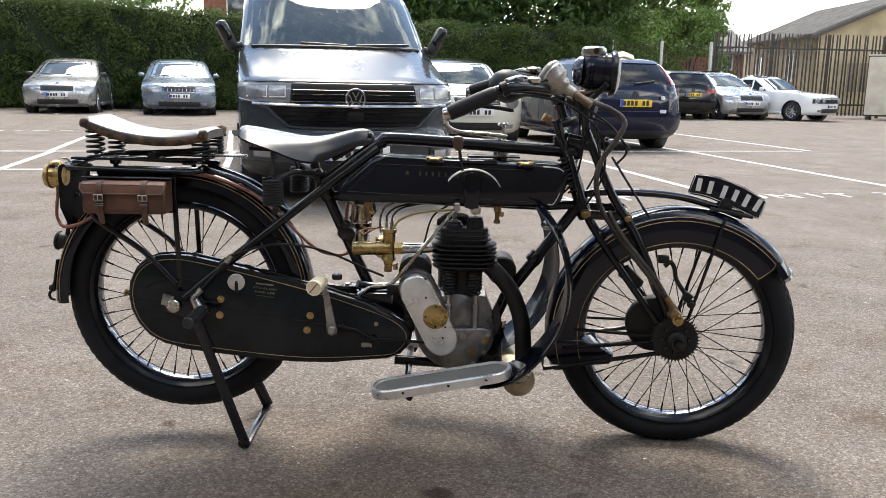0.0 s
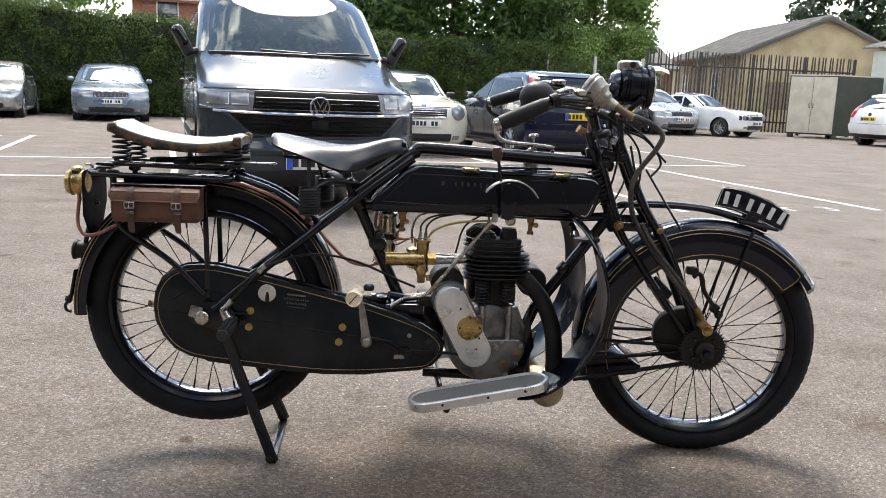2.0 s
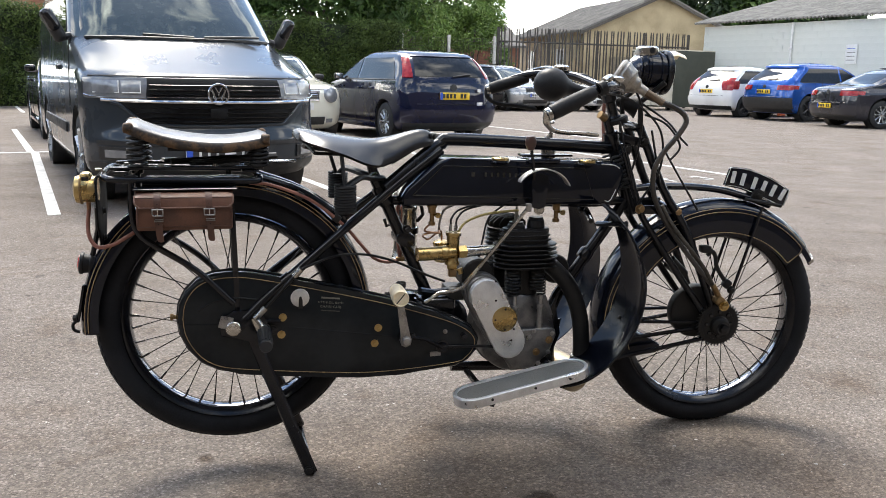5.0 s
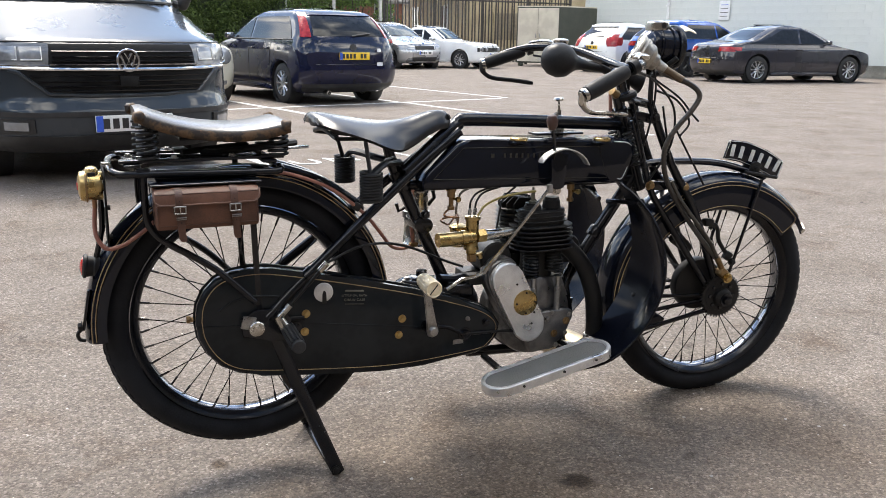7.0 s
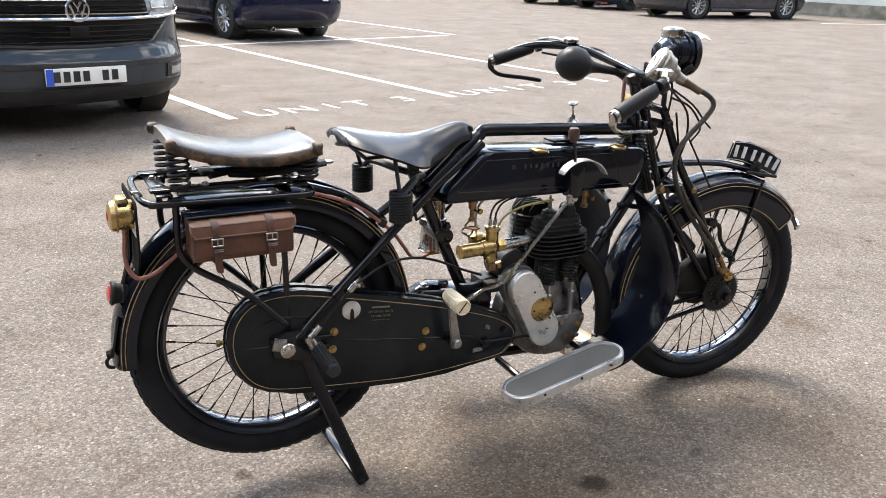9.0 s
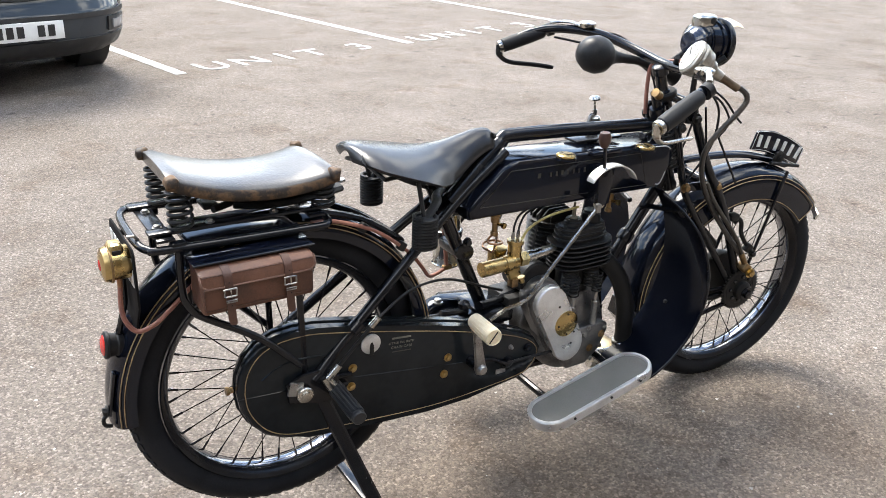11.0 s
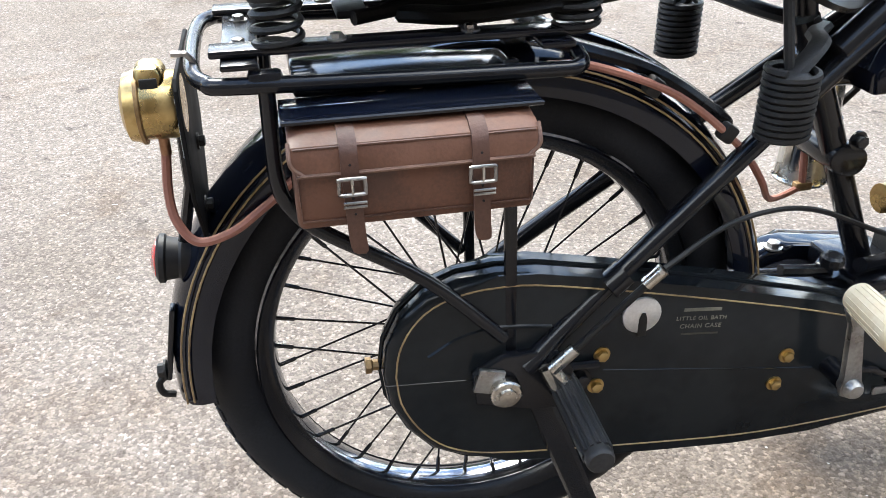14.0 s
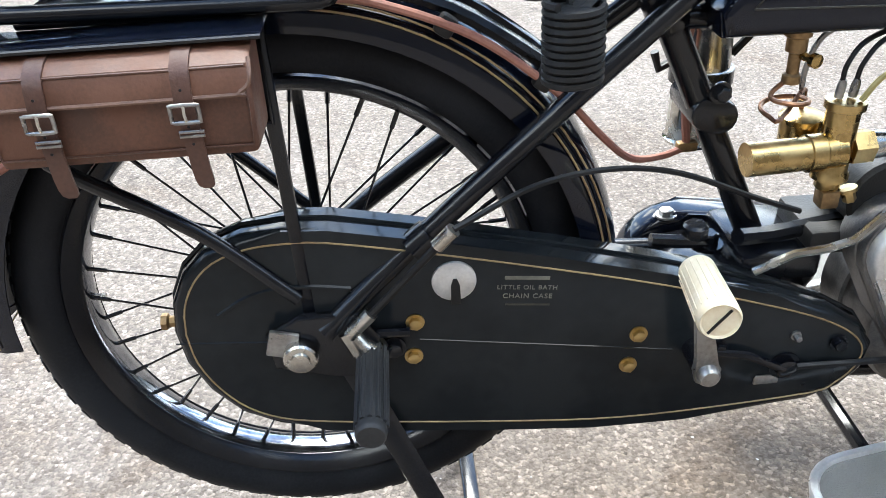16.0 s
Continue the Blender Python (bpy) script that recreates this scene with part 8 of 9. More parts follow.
def car(name, at, heading, L, W, H, colour, label, front=True, kind="hatch", yellow=True, wheel_r=0.31, rimcol=None, belt=0.66, grille=None, roofcol=None, clear=0.17, spokes=10, group="parked cars"):
    """One parked car, built with its nose along +x, then set down at its middle."""
    t = thing(name, (0, 0, 0), label, "car", group)
    hL, hW = L / 2, W / 2
    F, R, S = KINDS[kind]
    sh = Shell([(z * H, hL - d) for z, d in F], [(z * H, -hL + d) for z, d in R], [(z * H, hW * q) for z, q in S])
    z0, zb = F[0][0] * H, belt * H
    col = colour
    body = part("body", sh.skin(z0, H - 0.001, 30), col, t, "", None, 55)
    wb0, wb1 = -hL + L * 0.195, hL - L * 0.195
    arches(body, (wb0, wb1), wheel_r, hW)
    rc = rimcol or SILVERRIM
    road_wheels(t, (wb0, wb1), wheel_r, hW, rc, 5 if kind == "suv" else spokes, 0.032 if kind == "suv" else 0.016)
    zt = H * 0.925
    part("windscreen", sh.patch("front", -0.86, 0.86, zb + 0.03, zt, 0.006), SCREEN, t, "dark reflecting windscreen", None, 60)
    part("rear_window", sh.patch("rear", -0.80, 0.80, zb + (0.06 if kind != "saloon" else 0.09), H * 0.90, 0.006), CGLASS, t, "dark reflecting rear window", None, 60)
    xb = hL - L * 0.535
    for s in (-1, 1):
        za, zc = zb + 0.015, H * 0.90
        part("side_window", sh.patch(s, lambda z: xb + 0.035, lambda z: sh.fx(1, z) - 0.10, za, zc, 0.006), CGLASS, t, "dark reflecting side window", None, 60)
        part("side_window", sh.patch(s, lambda z: sh.rx(1, z) + (0.24 if kind in ("hatch", "mini", "saloon") else 0.14), lambda z: xb - 0.035, za, zc, 0.006), CGLASS, t, "dark reflecting side window", None, 60)
        part("window_trim", tube([(sh.rx(1, za) + 0.20, s * (sh.w(za) + 0.006), za - 0.012), (xb, s * (sh.w(za) + 0.010), za - 0.012), (sh.fx(1, za) - 0.08, s * (sh.w(za) + 0.006), za - 0.012)], 0.010, 6), TRIM, t)
        mr = part("door_mirror", rbox((sh.fx(1, zb) - 0.22, s * (hW + 0.045), zb + 0.05), (0.10, 0.155, 0.10), 0.035, 3), col if L > 4.25 else TRIM, t)
        part("mirror_glass", rbox((sh.fx(1, zb) - 0.273, s * (hW + 0.045), zb + 0.05), (0.006, 0.125, 0.075), 0.002), CHROME, mr)
        for xx in (xb + 0.06, xb - 0.72 if L > 3.9 else xb - 0.6):
            zz = zb * 0.86
            part("door_handle", rbox((xx - 0.12 if xx > xb else xx + 0.1, s * (sh.w(zz) + 0.012), zz), (0.17, 0.03, 0.032), 0.010), col, t)
            part("door_seam", tube([(xx - 0.02, s * (sh.w(z) + 0.001), z) for z in (zb - 0.01, zb * 0.8, zb * 0.6, zb * 0.4, z0 + 0.09)], 0.005, 4), TRIM, t)
        part("sill", rbox(((wb0 + wb1) / 2, s * (hW - 0.03), z0 + 0.05), (wb1 - wb0 - wheel_r * 2.4, 0.07, 0.08), 0.02), TRIM if kind in ("suv", "mpv") else col, t)
    if roofcol:
        part("roof", loft([[Vector((p.x, p.y, p.z + 0.006)) for p in sh.ring(H * q)] for q in (0.935, 0.955, 0.975, 0.99, 0.999)]), roofcol, t, "", None, 60)
    if front:
        hz = {"mini": 0.50, "suv": 0.50}.get(kind, 0.46) * H
        for s in (-1, 1):
            if kind == "mini":
                c = (sh.fx(0.70, hz) + 0.02, s * sh.w(hz) * 0.70, hz)
                part("headlight", lathe([(0, -0.10), (0.115, -0.10), (0.125, 0.0), (0.115, 0.02), (0.06, 0.045), (0, 0.05)], c, (1, s * 0.45, 0.25), 22), LAMP, t, "round clear headlight")
            elif kind == "classic":
                for u in (0.52, 0.76):
                    part("headlight", lathe([(0, -0.03), (0.072, -0.03), (0.078, 0.012), (0.07, 0.02), (0, 0.028)], (sh.fx(u, hz) + 0.02, s * sh.w(hz) * u, hz), (1, 0, 0), 20), LAMP, t, "round headlight")
            else:
                part("headlight", sh.patch("front", 0.50 * s, 0.96 * s, hz - 0.075, hz + 0.055, 0.012, 8, 4), LAMP, t, "clear headlight", None, 50)
            part("fog_lamp", sh.patch("front", 0.60 * s, 0.74 * s, z0 + 0.10, z0 + 0.16, 0.012, 3, 2), LAMP, t)
        wide = 0.90 if kind == "classic" else 0.44
        g = part("grille", sh.patch("front", -wide, wide, hz - 0.085, hz + 0.045, 0.010), TRIM, t, "dark front grille")
        for k in range(4 if kind == "mini" else 0):
            z = hz - 0.065 + 0.033 * k
            part("grille_bar", tube([(sh.fx(y, z) + 0.022, sh.w(z) * y, z) for y in (-0.4, -0.2, 0, 0.2, 0.4)], 0.007, 5), CHROME, g)
        for k in range(0 if kind == "mini" else 9):
            y = (-0.40 + 0.1 * k)
            part("grille_bar", tube([(sh.fx(y, z) + 0.022, sh.w(z) * y, z) for z in (hz - 0.075, hz - 0.02, hz + 0.04)], 0.006, 5), CHROME if grille == "chrome" else TRIM, g)
        if grille == "chrome":
            part("grille_frame", tube([(sh.fx(y, z) + 0.018, sh.w(z) * y, z) for y, z in ((-0.42, hz - 0.085), (-0.46, hz + 0.05), (0, hz + 0.055), (0.46, hz + 0.05), (0.42, hz - 0.085), (0, hz - 0.09))], 0.013, 6, closed=True), CHROME, g)
        part("lower_intake", sh.patch("front", -0.56, 0.56, z0 + 0.07, z0 + 0.19, 0.010), TRIM, t)
        part("badge", lathe([(0, 0), (0.045, 0), (0.045, 0.012), (0, 0.016)], (sh.fx(0, hz + 0.085), 0, hz + 0.085), (1, 0, 0.4), 18), CHROME, t)
        part("bonnet_seam", tube([(sh.fx(y, hz + 0.075) + 0.002, sh.w(hz) * y, hz + 0.075) for y in (-0.9, -0.6, -0.3, 0, 0.3, 0.6, 0.9)], 0.006, 4), TRIM, t)
        plate_on(t, sh.fx(0, hz - 0.18) + 0.022, 0, hz - 0.18, False, False)
        for q in (0.1, 0.55):
            part("wiper", tube([(sh.fx(0.3, zb + 0.03) + 0.02, -0.35 + q, zb + 0.035), (sh.fx(0.5, zb + 0.06) + 0.02, -0.75 + q, zb + 0.055)], 0.011, 5), TRIM, t)
    else:
        for s in (-1, 1):
            if kind == "hatch":
                part("tail_light", sh.patch("rear", lambda z: s * (0.83 + 0.05 * (z / H - 0.68) / 0.25), lambda z: s * 0.995, H * 0.69, H * 0.905, 0.010, 6, 6), TAIL, t, "tall red tail light", None, 50)
            elif kind == "mpv":
                part("tail_light", sh.patch("rear", lambda z: s * (0.72 - 0.10 * math.sin((z / H - 0.5) * 9)), lambda z: s * 0.995, H * 0.52, H * 0.76, 0.012, 6, 6), TAIL, t, "red boomerang tail light", None, 50)
                part("tail_light", sh.patch(s, lambda z: sh.rx(1, z) - 0.02, lambda z: sh.rx(1, z) + 0.26 - 0.5 * abs(z - H * 0.60), H * 0.54, H * 0.70, 0.012, 4, 4), TAIL, t, "red boomerang tail light", None, 50)
            else:
                part("tail_light", sh.patch("rear", 0.52 * s, 0.995 * s, H * 0.53, H * 0.61, 0.012, 8, 4), TAIL, t, "red tail light", None, 50)
                part("tail_light", sh.patch(s, lambda z: sh.rx(1, z) - 0.01, lambda z: sh.rx(1, z) + 0.16, H * 0.545, H * 0.605, 0.012, 4, 3), TAIL, t, "red tail light", None, 50)
            part("bumper_reflector", sh.patch("rear", 0.66 * s, 0.84 * s, z0 + 0.17, z0 + 0.205, 0.016, 3, 2), TAIL, t)
        part("exhaust_tip", lathe([(0.028, 0), (0.036, 0), (0.036, 0.14), (0.028, 0.14)], (-hL + 0.02, hW * 0.52, z0 + 0.01), (1, 0, 0), 12, closed=True), CHROME, t)
        part("bumper", sh.patch("rear", -1.0, 1.0, z0 + 0.14, H * 0.40, 0.028, 14, 4), col if kind not in ("suv",) else TRIM, t, "", None, 50)
        part("bumper_skirt", sh.patch("rear", -0.96, 0.96, z0 + 0.02, z0 + 0.14, 0.022, 12, 3), TRIM, t)
        pz = H * (0.50 if kind != "saloon" else 0.36)
        plate_on(t, sh.rx(0, pz) - (0.022 if kind != "saloon" else 0.045), 0, pz, yellow, True)
        part("tailgate_seam", tube([(sh.rx(y, H * 0.415) - 0.002, sh.w(H * 0.415) * y, H * 0.415) for y in (-0.75, -0.4, 0, 0.4, 0.75)], 0.006, 4), TRIM, t)
        part("badge", lathe([(0, 0), (0.055, 0), (0.055, 0.010), (0, 0.014)], (sh.rx(0, H * 0.585) + 0.002, 0, H * 0.585), (-1, 0, 0.1), 18), TRIM, t)
        if kind != "saloon":
            part("rear_wiper", tube([(sh.rx(0, zb + 0.06) - 0.03, 0, zb + 0.06), (sh.rx(0.3, zb + 0.10) - 0.02, -0.34, zb + 0.10)], 0.012, 5), TRIM, t)
            part("spoiler", sh.patch("rear", -0.84, 0.84, H * 0.915, H * 0.945, 0.03, 8, 2), col, t)
        for k in range(2):
            part("sticker", rbox((sh.rx(0.55, H * 0.42) - 0.012, (-0.55 + 0.02 * k) * hW, H * (0.40 + 0.16 * k)), (0.004, 0.10 - 0.04 * k, 0.10 - 0.05 * k), 0), WHITEPL, t, "small white sticker") if kind == "hatch" and L > 4.12 and L < 4.2 else None
    t.matrix_basis = Matrix.Translation(at) @ Matrix.Rotation(heading, 4, "Z")
    return t


HV = math.atan2(V.y, V.x)                # the bays' direction
BLUE, NAVY = paint("navy_car_paint", (0.004, 0.006, 0.024), 0.0), paint("dark_navy_paint", (0.005, 0.006, 0.018), 0.0)
SILVER, PALEBLUE = paint("silver_car_paint", (0.42, 0.43, 0.44), 0.7), paint("pale_blue_silver_paint", (0.17, 0.22, 0.28), 0.6)
CREAM, CWHITE = paint("cream_car_paint", (0.68, 0.66, 0.56), 0.0), paint("white_car_paint", (0.74, 0.74, 0.73), 0.0)
BRIGHT, GREY = paint("bright_blue_paint", (0.010, 0.075, 0.33), 0.4), paint("dark_grey_car_paint", (0.034, 0.034, 0.042), 0.3)
VANGREY = paint("van_grey_paint", (0.030, 0.037, 0.044), 0.0)
VANGREY.node_tree.nodes["Principled BSDF"].inputs["Coat Weight"].default_value = 0.72
BLACKP = paint("black_car_paint", (0.005, 0.005, 0.006), 0.0)


def mid(front_point, heading, L, nose):
    """The middle of a car whose nose (or tail) is at the point."""
    d = Vector((math.cos(heading), math.sin(heading), 0))
    return Vector(front_point) + d * (-L / 2 if nose else L / 2)


fordh = HV
car("hatchback", mid((3.62, 10.55, 0), fordh, 4.15, False), fordh, 4.15, 1.66, 1.44, BLUE, "dark blue hatchback with tall red tail lights", False, "hatch", True, 0.30, None, 0.66)
car("mini_hatchback", mid((1.28, 11.15, 0), HV + math.pi, 3.8, True), HV + math.pi, 3.8, 1.68, 1.40, CREAM, "cream small hatchback with a black roof and round lamps", True, "mini", False, 0.30, None, 0.66, "chrome", BLACKP)
car("estate_car", mid((-5.98, 19.6, 0), HV + math.pi + 0.05, 4.7, True), HV + math.pi + 0.05, 4.7, 1.84, 1.47, PALEBLUE, "pale blue silver estate car by the hedge", True, "estate", False, 0.32, None, 0.66, "chrome")
car("hatchback", mid((-9.0, 19.4, 0), HV + math.pi, 4.2, True), HV + math.pi, 4.2, 1.74, 1.44, SILVER, "silver hatchback by the hedge", True, "hatch", False, 0.30, None, 0.66)
car("hatchback", mid((-13.2, 20.9, 0), HV + 0.1, 4.1, False), HV + 0.1, 4.1, 1.74, 1.50, NAVY, "dark blue hatchback by the hedge", False, "hatch", True, 0.30, None, 0.66)
car("estate_car", mid((8.25, 23.6, 0), HV, 4.6, False), HV, 4.6, 1.80, 1.50, BLACKP, "black estate car by the fence", False, "estate", True, 0.32, None, 0.66)
car("hatchback", mid((10.15, 23.9, 0), HV + math.pi, 3.8, True), HV + math.pi, 3.8, 1.68, 1.50, SILVER, "silver small hatchback by the fence", True, "hatch", False, 0.30, None, 0.66)
car("old_saloon", mid((12.7, 24.2, 0), HV + math.pi + 0.42, 4.3, True), HV + math.pi + 0.42, 4.3, 1.65, 1.38, CWHITE, "old white saloon with a dark soft top by the fence", True, "classic", False, 0.29, None, 0.66, None, NAVY)
WH = radians(-4)
car("compact_car", mid((14.6, 21.2, 0), WH + 0.35, 4.1, False), WH + 0.35, 4.1, 1.70, 1.53, CWHITE, "white compact car with red tail lights by the block wall", False, "mpv", True, 0.31, TRIM, 0.66)
car("suv", mid((14.9, 18.8, 0), WH + 0.25, 4.4, False), WH + 0.25, 4.4, 1.80, 1.60, BRIGHT, "bright blue sports utility car by the block wall", False, "suv", True, 0.35, TRIM, 0.66, None, None, 0.2)
car("saloon", mid((14.5, 15.7, 0), WH, 4.7, False), WH, 4.7, 1.78, 1.44, GREY, "dark grey saloon by the block wall", False, "saloon", True, 0.33, None, 0.66)
car("estate_car", mid((-1.45, 11.0, 0), HV + math.pi, 4.4, True), HV + math.pi, 4.4, 1.66, 1.48, BLACKP, "black car parked behind the van", True, "hatch", False, 0.30, None, 0.66)


# ---- the van ----
def van(at, heading):
    t = thing("panel_van", (0, 0, 0), "grey panel van with a wide chrome barred grille", "van", "parked cars")
    L, W, H = 4.95, 1.74, 1.93
    hL, hW = L / 2, W / 2
    X = hL
    sh = Shell([(0.22, X - 0.12), (0.27, X - 0.03), (0.36, X + 0.02), (0.50, X + 0.03), (0.55, X + 0.0), (0.62, X - 0.025), (0.78, X - 0.03), (0.90, X - 0.05), (0.955, X - 0.10), (1.0, X - 0.24), (1.06, X - 0.44), (1.13, X - 0.66), (1.20, X - 0.86), (1.25, X - 0.98), (1.40, X - 1.15), (1.60, X - 1.40), (1.76, X - 1.62), (1.84, X - 1.80), (1.89, X - 2.1), (1.915, X - 2.5), (1.925, X - 2.8)],
               [(0.22, -hL + 0.12), (0.32, -hL), (1.25, -hL + 0.02), (1.75, -hL + 0.08), (1.86, -hL + 0.2), (1.90, -hL + 0.5), (1.925, -hL + 1.0)],
               [(0.22, hW * 0.93), (0.30, hW * 0.985), (0.50, hW), (0.90, hW), (1.05, hW * 0.99), (1.25, hW * 0.975), (1.50, hW * 0.935), (1.72, hW * 0.895), (1.82, hW * 0.85), (1.88, hW * 0.76), (1.912, hW * 0.60), (1.925, hW * 0.35)], 0.46, 0.14)
    body = part("body", sh.skin(0.22, 1.925, 56), VANGREY, t, "", None, 50)
    wr = 0.335
    axles = (X - 1.0, X - 4.0)
    arches(body, axles, wr, hW)
    road_wheels(t, axles, wr, hW, SILVERRIM, 5, 0.035)
    part("windscreen", sh.patch("front", lambda z: -0.950, lambda z: 0.950, 1.262, 1.815, 0.006, 14, 8), SCREEN, t, "wide reflecting windscreen", None, 60)
    part("screen_edge", tube([(sh.fx(u, z) + 0.010, sh.w(z) * u, z) for u, z in [(q / 8, 1.255) for q in range(-7, 8)]], 0.014, 6), TRIM, t)
    for s in (-1, 1):
        part("side_window", sh.patch(s, lambda z: X - 2.35, lambda z: sh.fx(1, z) - 0.06, 1.275, 1.76, 0.006), CGLASS, t, "dark side window", None, 60)
        mr = part("door_mirror", rbox((X - 1.42, s * (hW + 0.085), 1.345), (0.10, 0.105, 0.28), 0.04, 3, rot=Matrix.Rotation(radians(-27 * s), 4, "X")), TRIM, t, "black door mirror")
        part("mirror_cap", rbox((X - 1.385, s * (hW + 0.105), 1.385), (0.09, 0.095, 0.19), 0.04, 3, rot=Matrix.Rotation(radians(-27 * s), 4, "X")), BLACKP, mr)
        part("mirror_arm", tube([(X - 1.42, s * hW * 0.95, 1.27), (X - 1.41, s * (hW + 0.05), 1.245)], 0.03, 8), TRIM, mr)
        h = part("headlight", sh.patch("front", lambda z: s * (0.565 - 0.02 * (z - 0.80) / 0.14), lambda z: s * 0.985, 0.805, 0.945, 0.010, 14, 6), VANLAMP, t, "clear headlight with a bright rim", None, 50)
        part("bright_rim", tube([(sh.fx(u, z) + 0.018, s * sh.w(z) * u * 1.006, z) for u, z in ((0.56, 0.803), (0.70, 0.803), (0.85, 0.805), (0.95, 0.812), (0.985, 0.822))], 0.007, 6), CHROME, h)
        for c0, c1 in ((0.60, 0.735), (0.755, 0.93)):
            part("lamp_reflector", sh.patch("front", s * c0, s * c1, 0.838, 0.928, 0.013, 6, 4), LAMPIN, h, "pale lamp reflector", None, 50)
            part("daylight_strip", tube([(sh.fx(u, z) + 0.018, s * sh.w(z) * u * 1.004, z) for u, z in ((c0, 0.925), (c0 + 0.004, 0.842), (c1, 0.842))], 0.005, 6), WHITEPL, h)
        part("lamp_base", sh.patch("front", 0.58 * s, 0.97 * s, 0.80, 0.828, 0.014, 8, 2), LAMPIN, h)
        part("fog_lamp", sh.patch("front", 0.74 * s, 0.88 * s, 0.385, 0.440, 0.014, 4, 2), LAMP, t, "small fog lamp")
        part("side_moulding", rbox((-0.35, s * hW * 1.003, 0.52), (2.2, 0.03, 0.09), 0.012), TRIM, t)
        part("door_seam", tube([(X - 1.36, s * (sh.w(z) + 0.001), z) for z in (1.25, 1.0, 0.8, 0.72)], 0.006, 4), TRIM, t)
        part("door_handle", rbox((X - 2.25, s * hW * 0.995, 1.02), (0.2, 0.04, 0.045), 0.012), VANGREY, t)
        part("wiper", tube([(sh.fx(0.1, 1.27) + 0.02, s * 0.04 + 0.10, 1.272), (sh.fx(0.4, 1.285) + 0.022, s * 0.38 + 0.05, 1.285), (sh.fx(0.6, 1.285) + 0.02, s * 0.40 + 0.22, 1.29)], 0.011, 6), TRIM, t)
        part("bonnet_seam", tube([(sh.fx(u, 0.958) + 0.001, s * sh.w(0.958) * u, 0.958) for u in (0, 0.2, 0.4, 0.6, 0.8, 0.95)], 0.006, 4), TRIM, t)
    up = part("upper_grille", sh.patch("front", -0.555, 0.555, 0.808, 0.945, 0.008, 12, 4), GRILLE, t, "black upper grille", None, 50)
    lo = part("lower_grille", sh.patch("front", lambda z: -(0.55 + 0.20 * (z - 0.62) / 0.15), lambda z: 0.55 + 0.20 * (z - 0.62) / 0.15, 0.618, 0.770, 0.008, 14, 5), GRILLE, t, "black lower grille with slats", None, 50)
    for z in (0.832, 0.862, 0.895):
        part("slat", tube([(sh.fx(u / 10, z) + 0.022, sh.w(z) * u / 10, z) for u in (-5.4, -3, -1, 1, 3, 5.4)], 0.006, 6), BLACKP, up)
    for z in (0.640, 0.670, 0.702, 0.736):
        e = 5.4 + 2.0 * (z - 0.62) / 0.15
        part("slat", tube([(sh.fx(u / 10, z) + 0.022, sh.w(z) * u / 10, z) for u in (-e, -3, -1, 1, 3, e)], 0.006, 6), BLACKP, lo)
    part("chrome_bar", tube([(sh.fx(u / 10, z) + 0.022, sh.w(z) * u / 10, z) for u, z in ((-8.8, 0.792), (-6.5, 0.785), (-4, 0.782), (0, 0.781), (4, 0.782), (6.5, 0.785), (8.8, 0.792))], 0.014, 8), CHROME, t, "long chrome bar across the grille")
    part("chrome_bar", tube([(sh.fx(u / 10, 0.812) + 0.022, sh.w(0.812) * u / 10, 0.812) for u in (-5.6, -4, -2, 0, 2, 4, 5.6)], 0.006, 6), CHROME, t)
    part("grille_edge", tube([(sh.fx(u / 10, z) + 0.012, sh.w(z) * u / 10, z) for u, z in ((-8.2, 0.775), (-7.6, 0.76), (-5.8, 0.622), (-3, 0.610), (0, 0.608), (3, 0.610), (5.8, 0.622), (7.6, 0.76), (8.2, 0.775))], 0.012, 6), VANGREY, t)
    nx = sh.fx(0, 0.838)
    em = part("round_emblem", lathe([(0.062, 0), (0.078, 0), (0.080, 0.012), (0.076, 0.018), (0.066, 0.018), (0.062, 0.012)], (nx + 0.020, 0, 0.838), (1, 0, 0), 36, closed=True), CHROME, t, "round chrome emblem ring")
    part("emblem_field", lathe([(0, 0), (0.064, 0), (0.064, 0.008), (0, 0.008)], (nx + 0.020, 0, 0.838), (1, 0, 0), 30), BLACKP, em)
    part("emblem_bar", tube([(nx + 0.032, -0.050, 0.872), (nx + 0.032, -0.020, 0.795), (nx + 0.032, 0.0, 0.842), (nx + 0.032, 0.020, 0.795), (nx + 0.032, 0.050, 0.872)], 0.0105, 6), CHROME, em)
    part("emblem_bar", tube([(nx + 0.032, -0.026, 0.888), (nx + 0.032, 0.0, 0.845), (nx + 0.032, 0.026, 0.888)], 0.0095, 6), CHROME, em)
    part("radar_cover", rbox((sh.fx(0, 0.70) + 0.012, 0, 0.700), (0.03, 0.13, 0.08), 0.01), GRILLE, lo)
    part("bumper_skirt", sh.patch("front", -0.99, 0.99, 0.225, 0.345, 0.008, 16, 4), TRIM, t, "black lower bumper", None, 50)
    part("bumper_vent", sh.patch("front", -0.93, 0.93, 0.475, 0.505, 0.006, 16, 2), TRIM, t)
    part("corner_vent", sh.patch("front", -0.92, -0.70, 0.37, 0.46, 0.006, 5, 3), TRIM, t)
    part("corner_vent", sh.patch("front", 0.70, 0.92, 0.37, 0.46, 0.006, 5, 3), TRIM, t)
    plate_on(t, sh.fx(0, 0.425) + 0.02, 0.0, 0.425, False, False)
    t.matrix_basis = Matrix.Translation(at) @ Matrix.Rotation(heading, 4, "Z")
    return t


VH = HV + math.pi
van(mid((0.055, 4.23, 0), VH, 4.95, True), VH)

